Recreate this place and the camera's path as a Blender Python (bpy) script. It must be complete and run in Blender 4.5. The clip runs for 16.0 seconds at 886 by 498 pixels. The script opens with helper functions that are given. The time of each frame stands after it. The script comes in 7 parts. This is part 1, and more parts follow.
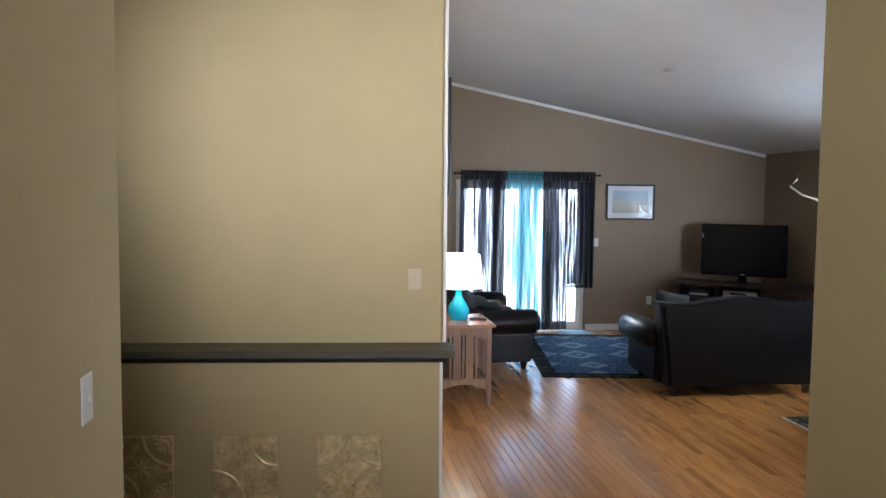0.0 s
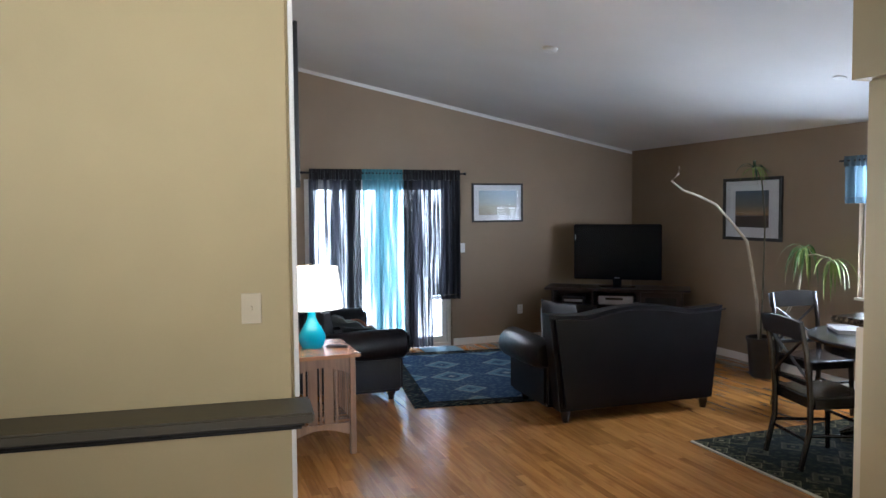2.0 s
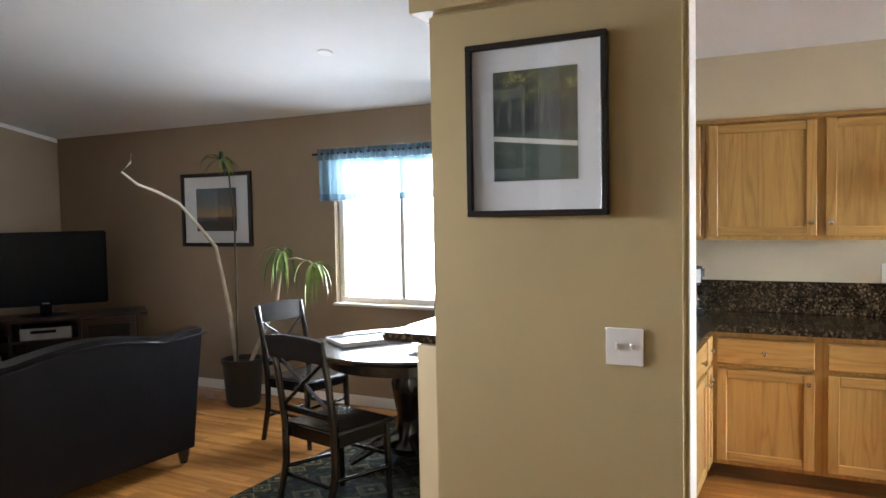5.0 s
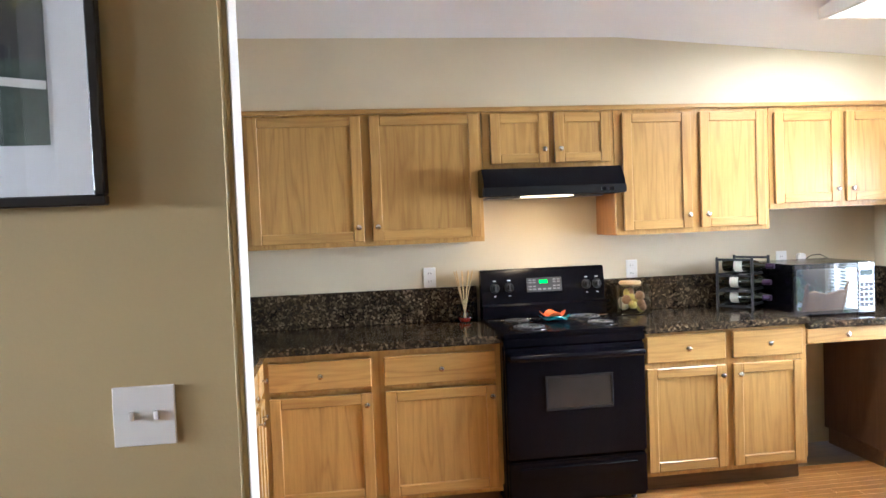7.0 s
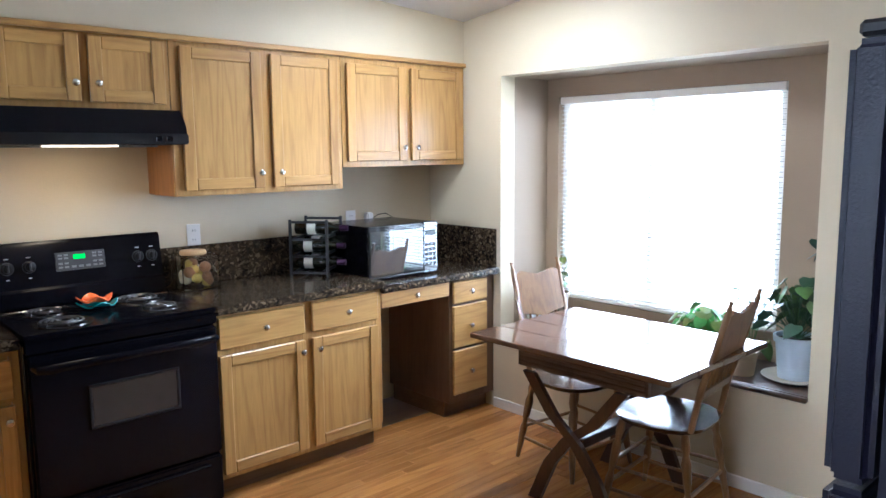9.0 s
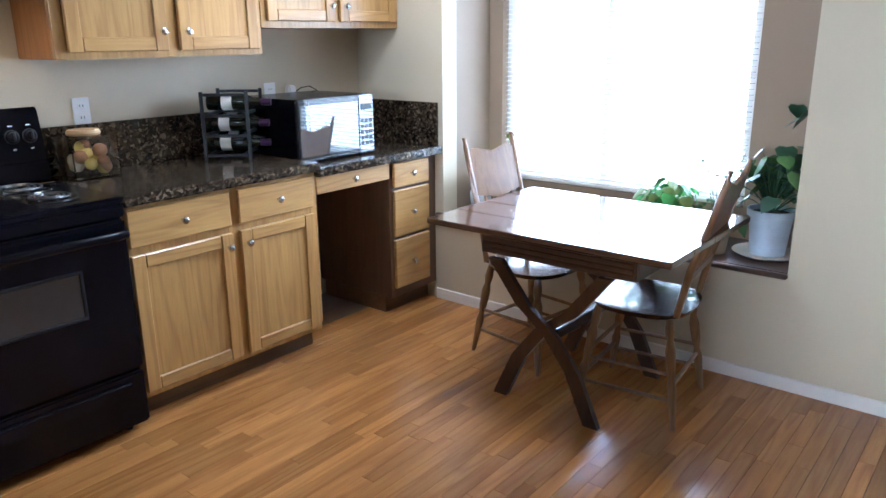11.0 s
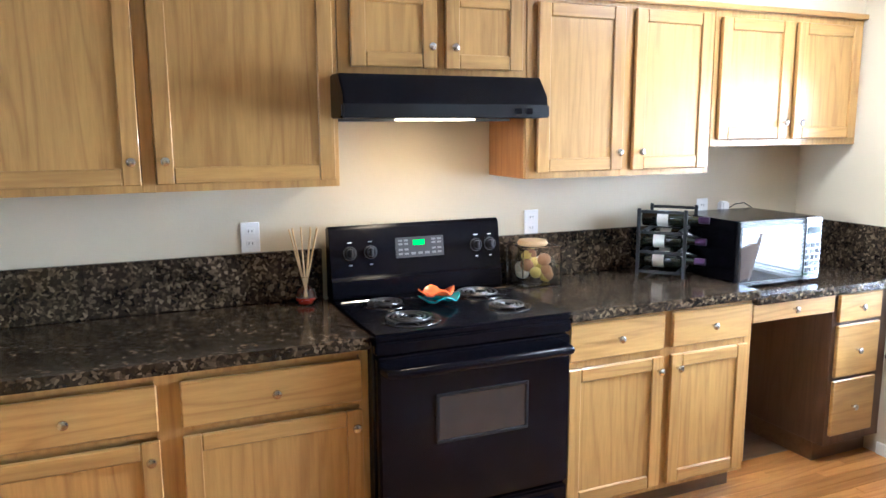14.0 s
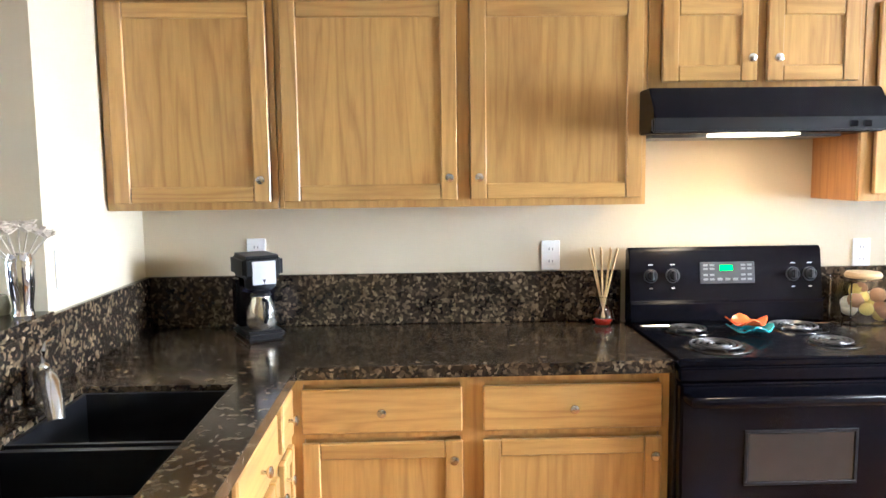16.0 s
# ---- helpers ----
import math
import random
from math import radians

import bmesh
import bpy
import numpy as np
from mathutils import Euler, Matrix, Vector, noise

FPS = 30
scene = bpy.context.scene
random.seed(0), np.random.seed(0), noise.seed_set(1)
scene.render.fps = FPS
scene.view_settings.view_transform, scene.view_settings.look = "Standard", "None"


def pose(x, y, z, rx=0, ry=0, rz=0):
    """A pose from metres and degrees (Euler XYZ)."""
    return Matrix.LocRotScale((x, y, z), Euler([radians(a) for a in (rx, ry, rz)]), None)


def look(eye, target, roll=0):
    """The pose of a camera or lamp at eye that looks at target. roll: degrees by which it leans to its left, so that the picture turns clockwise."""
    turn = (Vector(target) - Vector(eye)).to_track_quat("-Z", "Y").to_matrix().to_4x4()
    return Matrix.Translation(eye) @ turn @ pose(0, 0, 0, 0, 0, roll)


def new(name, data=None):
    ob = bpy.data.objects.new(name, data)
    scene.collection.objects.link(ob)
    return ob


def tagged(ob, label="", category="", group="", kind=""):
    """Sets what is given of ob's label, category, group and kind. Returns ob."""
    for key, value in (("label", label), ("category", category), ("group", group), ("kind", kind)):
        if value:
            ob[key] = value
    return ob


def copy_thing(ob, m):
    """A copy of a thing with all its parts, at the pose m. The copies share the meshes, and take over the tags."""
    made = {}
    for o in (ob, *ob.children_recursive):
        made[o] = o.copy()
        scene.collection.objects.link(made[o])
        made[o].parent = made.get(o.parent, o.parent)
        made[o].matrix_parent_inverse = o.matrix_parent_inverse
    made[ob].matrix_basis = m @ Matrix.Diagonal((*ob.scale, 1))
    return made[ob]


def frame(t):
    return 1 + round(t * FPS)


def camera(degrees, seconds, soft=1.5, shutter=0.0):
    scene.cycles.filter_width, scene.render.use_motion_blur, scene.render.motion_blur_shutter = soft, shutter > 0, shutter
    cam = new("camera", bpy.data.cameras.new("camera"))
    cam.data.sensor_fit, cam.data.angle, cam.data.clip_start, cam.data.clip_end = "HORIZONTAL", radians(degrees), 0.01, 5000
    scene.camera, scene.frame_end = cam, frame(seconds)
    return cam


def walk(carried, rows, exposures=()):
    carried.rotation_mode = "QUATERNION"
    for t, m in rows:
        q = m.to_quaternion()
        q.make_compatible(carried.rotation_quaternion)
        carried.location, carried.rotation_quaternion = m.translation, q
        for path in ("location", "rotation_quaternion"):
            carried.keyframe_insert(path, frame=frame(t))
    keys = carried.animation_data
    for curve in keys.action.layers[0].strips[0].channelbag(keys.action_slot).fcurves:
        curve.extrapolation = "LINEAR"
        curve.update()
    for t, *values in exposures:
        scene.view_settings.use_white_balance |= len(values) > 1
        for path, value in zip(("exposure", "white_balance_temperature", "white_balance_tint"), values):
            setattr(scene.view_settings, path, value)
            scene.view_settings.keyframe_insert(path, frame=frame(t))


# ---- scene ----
cam = camera(62.0, 16.0)
PATH = [
    (0, (0.017, -0.164, 1.753), (0.312, 1.81, 1.621), 0.5),
    (0.5, (0.052, 0.059, 1.74), (0.405, 2.023, 1.606), 0.6),
    (1, (0.102, 0.312, 1.731), (0.531, 2.262, 1.605), 0.1),
    (1.5, (0.155, 0.66, 1.722), (0.696, 2.582, 1.602), -0.3),
    (2, (0.185, 1.017, 1.69), (0.878, 2.89, 1.579), -0.5),
    (2.5, (0.21, 1.389, 1.672), (1.087, 3.183, 1.561), -0.5),
    (3, (0.279, 1.651, 1.631), (1.343, 3.341, 1.525), -0.5),
    (3.2, (0.338, 1.751, 1.628), (1.474, 3.393, 1.52), -0.5),
    (5.3, (1.06, 2.359, 1.577), (2.902, 3.13, 1.474), -1.1),
    (5.5, (1.15, 2.351, 1.583), (3.026, 3.034, 1.476), -1.1),
    (6, (1.33, 2.364, 1.558), (3.284, 2.78, 1.474), -1.7),
    (6.5, (1.496, 2.431, 1.56), (3.493, 2.515, 1.475), -2.0),
    (7, (1.718, 2.491, 1.514), (3.697, 2.213, 1.433), -2.2),
    (7.5, (1.992, 2.465, 1.48), (3.894, 1.853, 1.39), -2.3),
    (8, (2.139, 2.343, 1.512), (3.937, 1.478, 1.372), -2.4),
    (8.5, (2.235, 2.297, 1.554), (3.885, 1.184, 1.356), -1.7),
    (9, (2.363, 2.343, 1.586), (3.821, 1.0, 1.321), -0.5),
    (9.2, (2.403, 2.343, 1.58), (3.795, 0.937, 1.291), -0.4),
    (11.3, (2.9, 2.207, 1.453), (4.112, 0.722, 0.881), -0.7),
    (11.5, (2.92, 2.221, 1.453), (4.165, 0.761, 0.886), -0.8),
    (12, (2.916, 2.279, 1.486), (4.273, 0.909, 0.955), -0.7),
    (12.5, (2.956, 2.334, 1.538), (4.43, 1.07, 1.059), -0.1),
    (13, (3.03, 2.347, 1.565), (4.627, 1.218, 1.149), 0.2),
    (13.5, (3.083, 2.351, 1.571), (4.804, 1.395, 1.214), -0.3),
    (14, (3.123, 2.404, 1.584), (4.936, 1.624, 1.262), -0.3),
    (14.5, (3.106, 2.369, 1.571), (5.01, 1.832, 1.283), -0.5),
    (15, (3.093, 2.29, 1.534), (5.062, 2.039, 1.288), -1.0),
    (15.5, (3.122, 2.38, 1.519), (5.105, 2.255, 1.291), -0.9),
    (16, (3.137, 2.482, 1.505), (5.125, 2.423, 1.297), -0.7),
]
walk(cam, [(t, look(eye, target, roll)) for t, eye, target, roll in PATH],
     [(0, 0.0, 5300, 10), (1, -0.08, 5300, 10), (2, -0.15, 5350, 10), (3.2, 0.12, 5600, 10), (5.5, 0.05, 5900, 10), (6.3, 0.12, 5650, 10), (7, 0.3, 5400, 10), (8, 0.28, 5100, 10), (9, -0.45, 4950, 10), (11.5, -0.55, 4700, 10), (13, -0.05, 4850, 10), (14.5, 0.56, 5050, 10), (16, 0.92, 5300, 10)])


# ---------- world, sun, large lights ----------
world = bpy.data.worlds.new("sky")
scene.world = world
world.use_nodes = True
wn = world.node_tree.nodes
sky = wn.new("ShaderNodeTexSky")
sky.sky_type, sky.sun_disc = "NISHITA", False
sky.sun_elevation, sky.sun_rotation = radians(55), radians(10)
wn["Background"].inputs["Strength"].default_value = 0.12
world.node_tree.links.new(sky.outputs[0], wn["Background"].inputs["Color"])


def lamp(name, kind, energy, color, m, size=None, size_y=None, angle=None, radius=None, spread=None):
    d = bpy.data.lights.new(name, kind)
    d.energy, d.color = energy, color
    if size:
        d.shape, d.size, d.size_y = "RECTANGLE", size, size_y
    if angle:
        d.angle = radians(angle)
    if radius:
        d.shadow_soft_size = radius
    if spread:
        d.spread = radians(spread)
    ob = new(name, d)
    ob.matrix_world = m
    return ob


sun_way = Vector((math.sin(radians(10)) * math.cos(radians(55)), math.cos(radians(10)) * math.cos(radians(55)), math.sin(radians(55))))
lamp("sun", "SUN", 3.5, (1, 0.95, 0.87), look(sun_way * 20, (0, 0, 0)), angle=0.5)
DAY = (0.93, 0.97, 1.0)
lamp("daylight_kitchen_window", "AREA", 640, DAY, look((4.80, -3.1, 1.5), (4.6, 5, 0.6)), 2.9, 2.3, spread=118)
# added fill without a window behind it, brightens the bay wall
lamp("daylight_living_west", "AREA", 9, DAY, look((0.75, 7.6, 2.6), (3.9, -0.9, 0.8)), 1.2, 0.9, spread=55)
# narrow helper beam from the patio side, added to lift the bay wall
lamp("daylight_patio_low", "AREA", 34, (1, 0.98, 0.94), look((2.5, 9.25, 1.75), (3.5, -0.9, 1.0)), 1.5, 0.6, spread=34)
lamp("daylight_patio_door", "AREA", 110, (0.90, 0.95, 1.0), look((2.55, 9.75, 1.05), (2.55, 0, 0.9)), 1.8, 2.0, spread=140)
lamp("daylight_dining_window", "AREA", 125, DAY, look((6.3, 5.35, 1.45), (2.0, 3.2, 1.3)), 1.2, 1.25)
lamp("kitchen_ceiling_glow", "AREA", 42, (1.0, 0.95, 0.88), look((4.85, -0.18, 2.43), (4.85, -0.1799, 0)), 0.5, 0.4)
lamp("daylight_entry_window", "AREA", 20, (1, 0.93, 0.82), look((-2.9, 1.5, 2.3), (0.0, 3.9, 2.15)), 1.0, 1.0, spread=50)
lamp("hood_lamp", "AREA", 1.7, (1.0, 0.72, 0.42), look((5.72, 1.34, 1.60), (5.86, 1.34, 1.0)), 0.12, 0.30)
lamp("daylight_hall_window", "AREA", 20, (1, 0.95, 0.88), look((0.1, -1.95, 1.9), (1.2, 3.9, 2.2)), 1.1, 1.0, spread=70)


# ---------- materials ----------
def nodes_of(name):
    m = bpy.data.materials.new(name)
    m.use_nodes = True
    nt = m.node_tree
    return m, nt, nt.nodes["Principled BSDF"]


def link(nt, a, b):
    nt.links.new(a, b)


def coords(nt, scale=(1, 1, 1), rot=(0, 0, 0), space="Object"):
    tc, mp = nt.nodes.new("ShaderNodeTexCoord"), nt.nodes.new("ShaderNodeMapping")
    link(nt, tc.outputs[space], mp.inputs["Vector"])
    mp.inputs["Scale"].default_value, mp.inputs["Rotation"].default_value = scale, [radians(r) for r in rot]
    return mp.outputs["Vector"]


def noise_tex(nt, vec, scale, detail=4, rough=0.55, distort=0.0):
    n = nt.nodes.new("ShaderNodeTexNoise")
    n.inputs["Scale"].default_value, n.inputs["Detail"].default_value = scale, detail
    n.inputs["Roughness"].default_value, n.inputs["Distortion"].default_value = rough, distort
    link(nt, vec, n.inputs["Vector"])
    return n.outputs["Fac"]


def ramp(nt, fac, stops):
    r = nt.nodes.new("ShaderNodeValToRGB")
    e = r.color_ramp.elements
    while len(e) < len(stops):
        e.new(0.5)
    for el, (p, c) in zip(e, stops):
        el.position, el.color = p, (*c, 1)
    link(nt, fac, r.inputs["Fac"])
    return r.outputs["Color"]


def bump(nt, bsdf, height, strength, dist):
    b = nt.nodes.new("ShaderNodeBump")
    b.inputs["Strength"].default_value, b.inputs["Distance"].default_value = strength, dist
    link(nt, height, b.inputs["Height"])
    link(nt, b.outputs["Normal"], bsdf.inputs["Normal"])


def mix(nt, fac, a, b, mode="MIX"):
    m = nt.nodes.new("ShaderNodeMix")
    m.data_type, m.blend_type = "RGBA", mode
    for sock, v in ((m.inputs["Factor"], fac), (m.inputs["A"], a), (m.inputs["B"], b)):
        if isinstance(v, (int, float)):
            sock.default_value = v
        elif isinstance(v, tuple):
            sock.default_value = (*v, 1)
        else:
            link(nt, v, sock)
    return m.outputs["Result"]


def shade(c, k):
    return tuple(min(1, v * k) for v in c)


def paint(name, c, rough=0.6, var=0.06, grain=0.25, spec=0.35):
    m, nt, b = nodes_of(name)
    v = coords(nt)
    big = noise_tex(nt, v, 1.3, 3)
    link(nt, ramp(nt, big, [(0.3, shade(c, 1 - var)), (0.7, shade(c, 1 + var))]), b.inputs["Base Color"])
    b.inputs["Roughness"].default_value, b.inputs["Specular IOR Level"].default_value = rough, spec
    bump(nt, b, noise_tex(nt, v, 90, 3), grain, 0.002)
    return m


def plain(name, c, rough=0.4, metal=0.0, var=0.08, scale=12.0, bumps=0.0, coat=0.0, spec=0.5):
    m, nt, b = nodes_of(name)
    v = coords(nt)
    n = noise_tex(nt, v, scale, 4)
    link(nt, ramp(nt, n, [(0.3, shade(c, 1 - var)), (0.7, shade(c, 1 + var))]), b.inputs["Base Color"])
    b.inputs["Roughness"].default_value, b.inputs["Metallic"].default_value = rough, metal
    b.inputs["Coat Weight"].default_value, b.inputs["Specular IOR Level"].default_value = coat, spec
    if bumps:
        bump(nt, b, noise_tex(nt, v, scale * 5, 4), bumps, 0.003)
    return m


def wood(name, dark, light, axis="z", rough=0.35, ring=9.0, coat=0.2, tint=0.25, seed_random=True):
    """Grain runs along the axis given."""
    m, nt, b = nodes_of(name)
    sc = {"x": (0.07, 1, 1), "y": (1, 0.07, 1), "z": (1, 1, 0.07)}[axis]
    tc, mp = nt.nodes.new("ShaderNodeTexCoord"), nt.nodes.new("ShaderNodeMapping")
    mp.inputs["Scale"].default_value = sc
    info = nt.nodes.new("ShaderNodeObjectInfo")
    add = nt.nodes.new("ShaderNodeVectorMath")
    add.operation = "ADD"
    mul = nt.nodes.new("ShaderNodeMath")
    mul.operation, mul.inputs[1].default_value = "MULTIPLY", 37.0
    link(nt, info.outputs["Random"], mul.inputs[0])
    link(nt, tc.outputs["Object"], add.inputs[0])
    link(nt, mul.outputs[0], add.inputs[1])
    link(nt, add.outputs[0], mp.inputs["Vector"])
    v = mp.outputs["Vector"]
    broad = noise_tex(nt, v, ring, 4, 0.5, 0.8)
    loose = nt.nodes.new("ShaderNodeVectorMath")
    loose.operation, loose.inputs[1].default_value = "MULTIPLY", tuple(1.3 if k > 0.5 else 1.5 for k in sc)
    link(nt, v, loose.inputs[0])
    w = nt.nodes.new("ShaderNodeMath")
    w.operation, w.inputs[1].default_value = "MULTIPLY", 7.0
    link(nt, noise_tex(nt, loose.outputs[0], ring * 0.75, 2, 0.5, 0.35), w.inputs[0])
    fr = nt.nodes.new("ShaderNodeMath")
    fr.operation, fr.inputs[1].default_value = "PINGPONG", 0.5
    link(nt, w.outputs[0], fr.inputs[0])
    mid = tuple((a + c) / 2 for a, c in zip(dark, light))
    base = ramp(nt, fr.outputs[0], [(0.0, mid), (0.3, light), (0.7, light), (0.93, tuple(a * 0.7 + c * 0.3 for a, c in zip(dark, light))), (1.0, mid)])
    fine = ramp(nt, noise_tex(nt, v, ring * 9, 3, 0.7), [(0.35, shade(dark, 0.9)), (0.62, (1, 1, 1))])
    col = mix(nt, 0.22, base, fine, "MULTIPLY")
    col = mix(nt, 0.18, col, ramp(nt, broad, [(0.35, dark), (0.65, light)]))
    val = ramp(nt, info.outputs["Random"], [(0.0, (1 - tint,) * 3), (1.0, (1 + tint * 0.3,) * 3)])
    col = mix(nt, 1.0, col, val, "MULTIPLY")
    link(nt, col, b.inputs["Base Color"])
    b.inputs["Roughness"].default_value, b.inputs["Coat Weight"].default_value, b.inputs["Coat Roughness"].default_value = rough, coat, 0.15
    bump(nt, b, noise_tex(nt, v, ring * 9, 3, 0.7), 0.12, 0.002)
    return m


def emitter(name, c, strength):
    m, nt, b = nodes_of(name)
    b.inputs["Base Color"].default_value = (*c, 1)
    b.inputs["Emission Color"].default_value, b.inputs["Emission Strength"].default_value = (*c, 1), strength
    return m


def granite(name):
    m, nt, b = nodes_of(name)
    v = coords(nt)
    vo = nt.nodes.new("ShaderNodeTexVoronoi")
    vo.inputs["Scale"].default_value, vo.inputs["Randomness"].default_value = 88, 1
    warp = nt.nodes.new("ShaderNodeVectorMath")
    warp.operation = "ADD"
    nz = nt.nodes.new("ShaderNodeTexNoise")
    nz.inputs["Scale"].default_value = 30
    sc = nt.nodes.new("ShaderNodeVectorMath")
    sc.operation = "SCALE"
    sc.inputs["Scale"].default_value = 0.03
    link(nt, v, nz.inputs["Vector"])
    link(nt, nz.outputs["Color"], sc.inputs[0])
    link(nt, v, warp.inputs[0])
    link(nt, sc.outputs[0], warp.inputs[1])
    link(nt, warp.outputs[0], vo.inputs["Vector"])
    sep = nt.nodes.new("ShaderNodeSeparateColor")
    link(nt, vo.outputs["Color"], sep.inputs[0])
    cell = ramp(nt, sep.outputs[0], [(0.0, (0.018, 0.013, 0.010)), (0.40, (0.026, 0.019, 0.013)), (0.66, (0.050, 0.036, 0.022)), (0.88, (0.105, 0.078, 0.047)), (1.0, (0.18, 0.142, 0.09))])
    big = ramp(nt, noise_tex(nt, v, 9, 5, 0.65), [(0.34, (0.45, 0.43, 0.42)), (0.62, (1.15, 1.1, 1.05))])
    link(nt, mix(nt, 1.0, cell, big, "MULTIPLY"), b.inputs["Base Color"])
    b.inputs["Roughness"].default_value, b.inputs["Coat Weight"].default_value, b.inputs["Coat Roughness"].default_value = 0.13, 0.0, 0.05
    b.inputs["Specular IOR Level"].default_value = 0.42
    return m


def glassy(name, c=(1, 1, 1), rough=0.0, ior=1.45):
    m, nt, b = nodes_of(name)
    b.inputs["Base Color"].default_value = (*c, 1)
    b.inputs["Transmission Weight"].default_value, b.inputs["Roughness"].default_value, b.inputs["IOR"].default_value = 1, rough, ior
    return m


def fabric(name, c, alpha=1.0, rough=0.9, transl=0.0, scale=300, stripes=None):
    m, nt, b = nodes_of(name)
    v = coords(nt)
    n = noise_tex(nt, v, scale, 2)
    col = ramp(nt, n, [(0.3, shade(c, 0.8)), (0.7, shade(c, 1.15))])
    link(nt, col, b.inputs["Base Color"])
    b.inputs["Roughness"].default_value, b.inputs["Sheen Weight"].default_value = rough, 0.2
    out = nt.nodes["Material Output"]
    last = b.outputs[0]
    if transl:
        t, mx = nt.nodes.new("ShaderNodeBsdfTranslucent"), nt.nodes.new("ShaderNodeMixShader")
        link(nt, col, t.inputs["Color"])
        mx.inputs[0].default_value = transl
        link(nt, last, mx.inputs[1])
        link(nt, t.outputs[0], mx.inputs[2])
        last = mx.outputs[0]
    if alpha < 1:
        t, mx = nt.nodes.new("ShaderNodeBsdfTransparent"), nt.nodes.new("ShaderNodeMixShader")
        if stripes:
            wv = noise_tex(nt, coords(nt, (1, 1, 0.035)), stripes, 4, 0.65)
            rr_ = ramp(nt, wv, [(0.36, (max(0, alpha - 0.35),) * 3), (0.52, (min(1, alpha + 0.16),) * 3)])
            link(nt, rr_, mx.inputs[0])
        else:
            mx.inputs[0].default_value = alpha
        link(nt, t.outputs[0], mx.inputs[1])
        link(nt, last, mx.inputs[2])
        last = mx.outputs[0]
    link(nt, last, out.inputs["Surface"])
    return m


def leather(name, c):
    m, nt, b = nodes_of(name)
    v = coords(nt)
    link(nt, ramp(nt, noise_tex(nt, v, 4, 5, 0.6), [(0.3, shade(c, 0.7)), (0.7, shade(c, 1.4))]), b.inputs["Base Color"])
    b.inputs["Roughness"].default_value, b.inputs["Specular IOR Level"].default_value = 0.33, 0.24
    bump(nt, b, noise_tex(nt, v, 18, 6, 0.7), 0.35, 0.008)
    return m


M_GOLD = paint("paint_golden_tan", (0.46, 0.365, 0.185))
M_TAN = paint("paint_tan_and_backlit_niche", (0.29, 0.215, 0.14))
M_CREAM = paint("paint_kitchen_cream", (0.60, 0.515, 0.355))
M_CEIL = paint("paint_ceiling_white", (0.76, 0.75, 0.73), 0.85, 0.03, 0.8, 0.2)
M_TRIM = paint("paint_trim_white", (0.78, 0.74, 0.67), 0.35, 0.03, 0.05)
M_PLATE = plain("plastic_white", (0.80, 0.79, 0.76), 0.3, var=0.02)
M_OAKV = wood("oak_honey_vertical", (0.30, 0.14, 0.037), (0.53, 0.312, 0.092), "z", coat=0.45, tint=0.12)
M_OAKH = wood("oak_honey_horizontal", (0.30, 0.14, 0.037), (0.53, 0.312, 0.092), "y", coat=0.45, tint=0.12)
# deeper orange copy of the oak: the cabinet sides' shade put into colour
M_OAKS = wood("oak_side_shaded", (0.26, 0.10, 0.025), (0.44, 0.19, 0.05), "z", coat=0.25, tint=0.1)
M_OAKX = wood("oak_honey_cross", (0.30, 0.14, 0.037), (0.53, 0.312, 0.092), "x", coat=0.45, tint=0.12)
# toe-kick recess shade is put into this dark oak; the subfloor shares it
M_TOE = wood("oak_toe_shade_and_subfloor", (0.10, 0.05, 0.02), (0.2, 0.11, 0.05), "y")
M_GRAN = granite("granite_brown_speckled")
M_BLACK = plain("enamel_black", (0.003, 0.003, 0.005), 0.2, coat=0.0, var=0.2, spec=0.17)
M_BLACKM = plain("plastic_black_matte", (0.008, 0.008, 0.009), 0.38, var=0.2, spec=0.3)
M_DGLASS = plain("glass_dark_oven", (0.03, 0.028, 0.026), 0.05, coat=0.6)
M_NICKEL = plain("metal_brushed_nickel", (0.62, 0.60, 0.57), 0.25, 1.0)
M_STEEL = plain("metal_coil_grey", (0.10, 0.10, 0.10), 0.35, 0.9)
M_CHROME = plain("metal_chrome", (0.8, 0.8, 0.8), 0.08, 1.0)
M_LEATHER = leather("leather_dark_brown", (0.004, 0.003, 0.004))
M_DARKWOOD = wood("wood_black_brown", (0.006, 0.004, 0.004), (0.014, 0.010, 0.008), "z", 0.25, coat=0.4)
M_WALNUT = wood("wood_dark_walnut", (0.03, 0.013, 0.007), (0.075, 0.035, 0.018), "z", 0.3, coat=0.3)
M_TABLE = wood("wood_reddish_oak", (0.20, 0.09, 0.04), (0.34, 0.17, 0.075), "x", 0.25, coat=0.4)
M_CHAIR = wood("wood_golden_oak_aged", (0.12, 0.055, 0.02), (0.30, 0.16, 0.06), "z", 0.3, coat=0.4)
M_BOARD = wood("floor_oak_strip", (0.30, 0.115, 0.028), (0.56, 0.255, 0.060), "y", 0.27, ring=7, coat=0.5, tint=0.30)
M_FRAME = plain("frame_black", (0.012, 0.010, 0.010), 0.3)
M_MAT = plain("mat_board_white", (0.62, 0.61, 0.61), 0.7, var=0.01)
M_GLASS = glassy("glass_clear", (1, 1, 1), 0.0, 1.45)
M_GREEN_LED = emitter("display_green", (0.01, 0.80, 0.06), 0.45)


# ---------- mesh helpers ----------
def finish(bm, bev=0.0, seg=2):
    if bev > 0:
        bmesh.ops.bevel(bm, geom=list(bm.edges), offset=bev, segments=seg, affect="EDGES", clamp_overlap=True)
    return bm


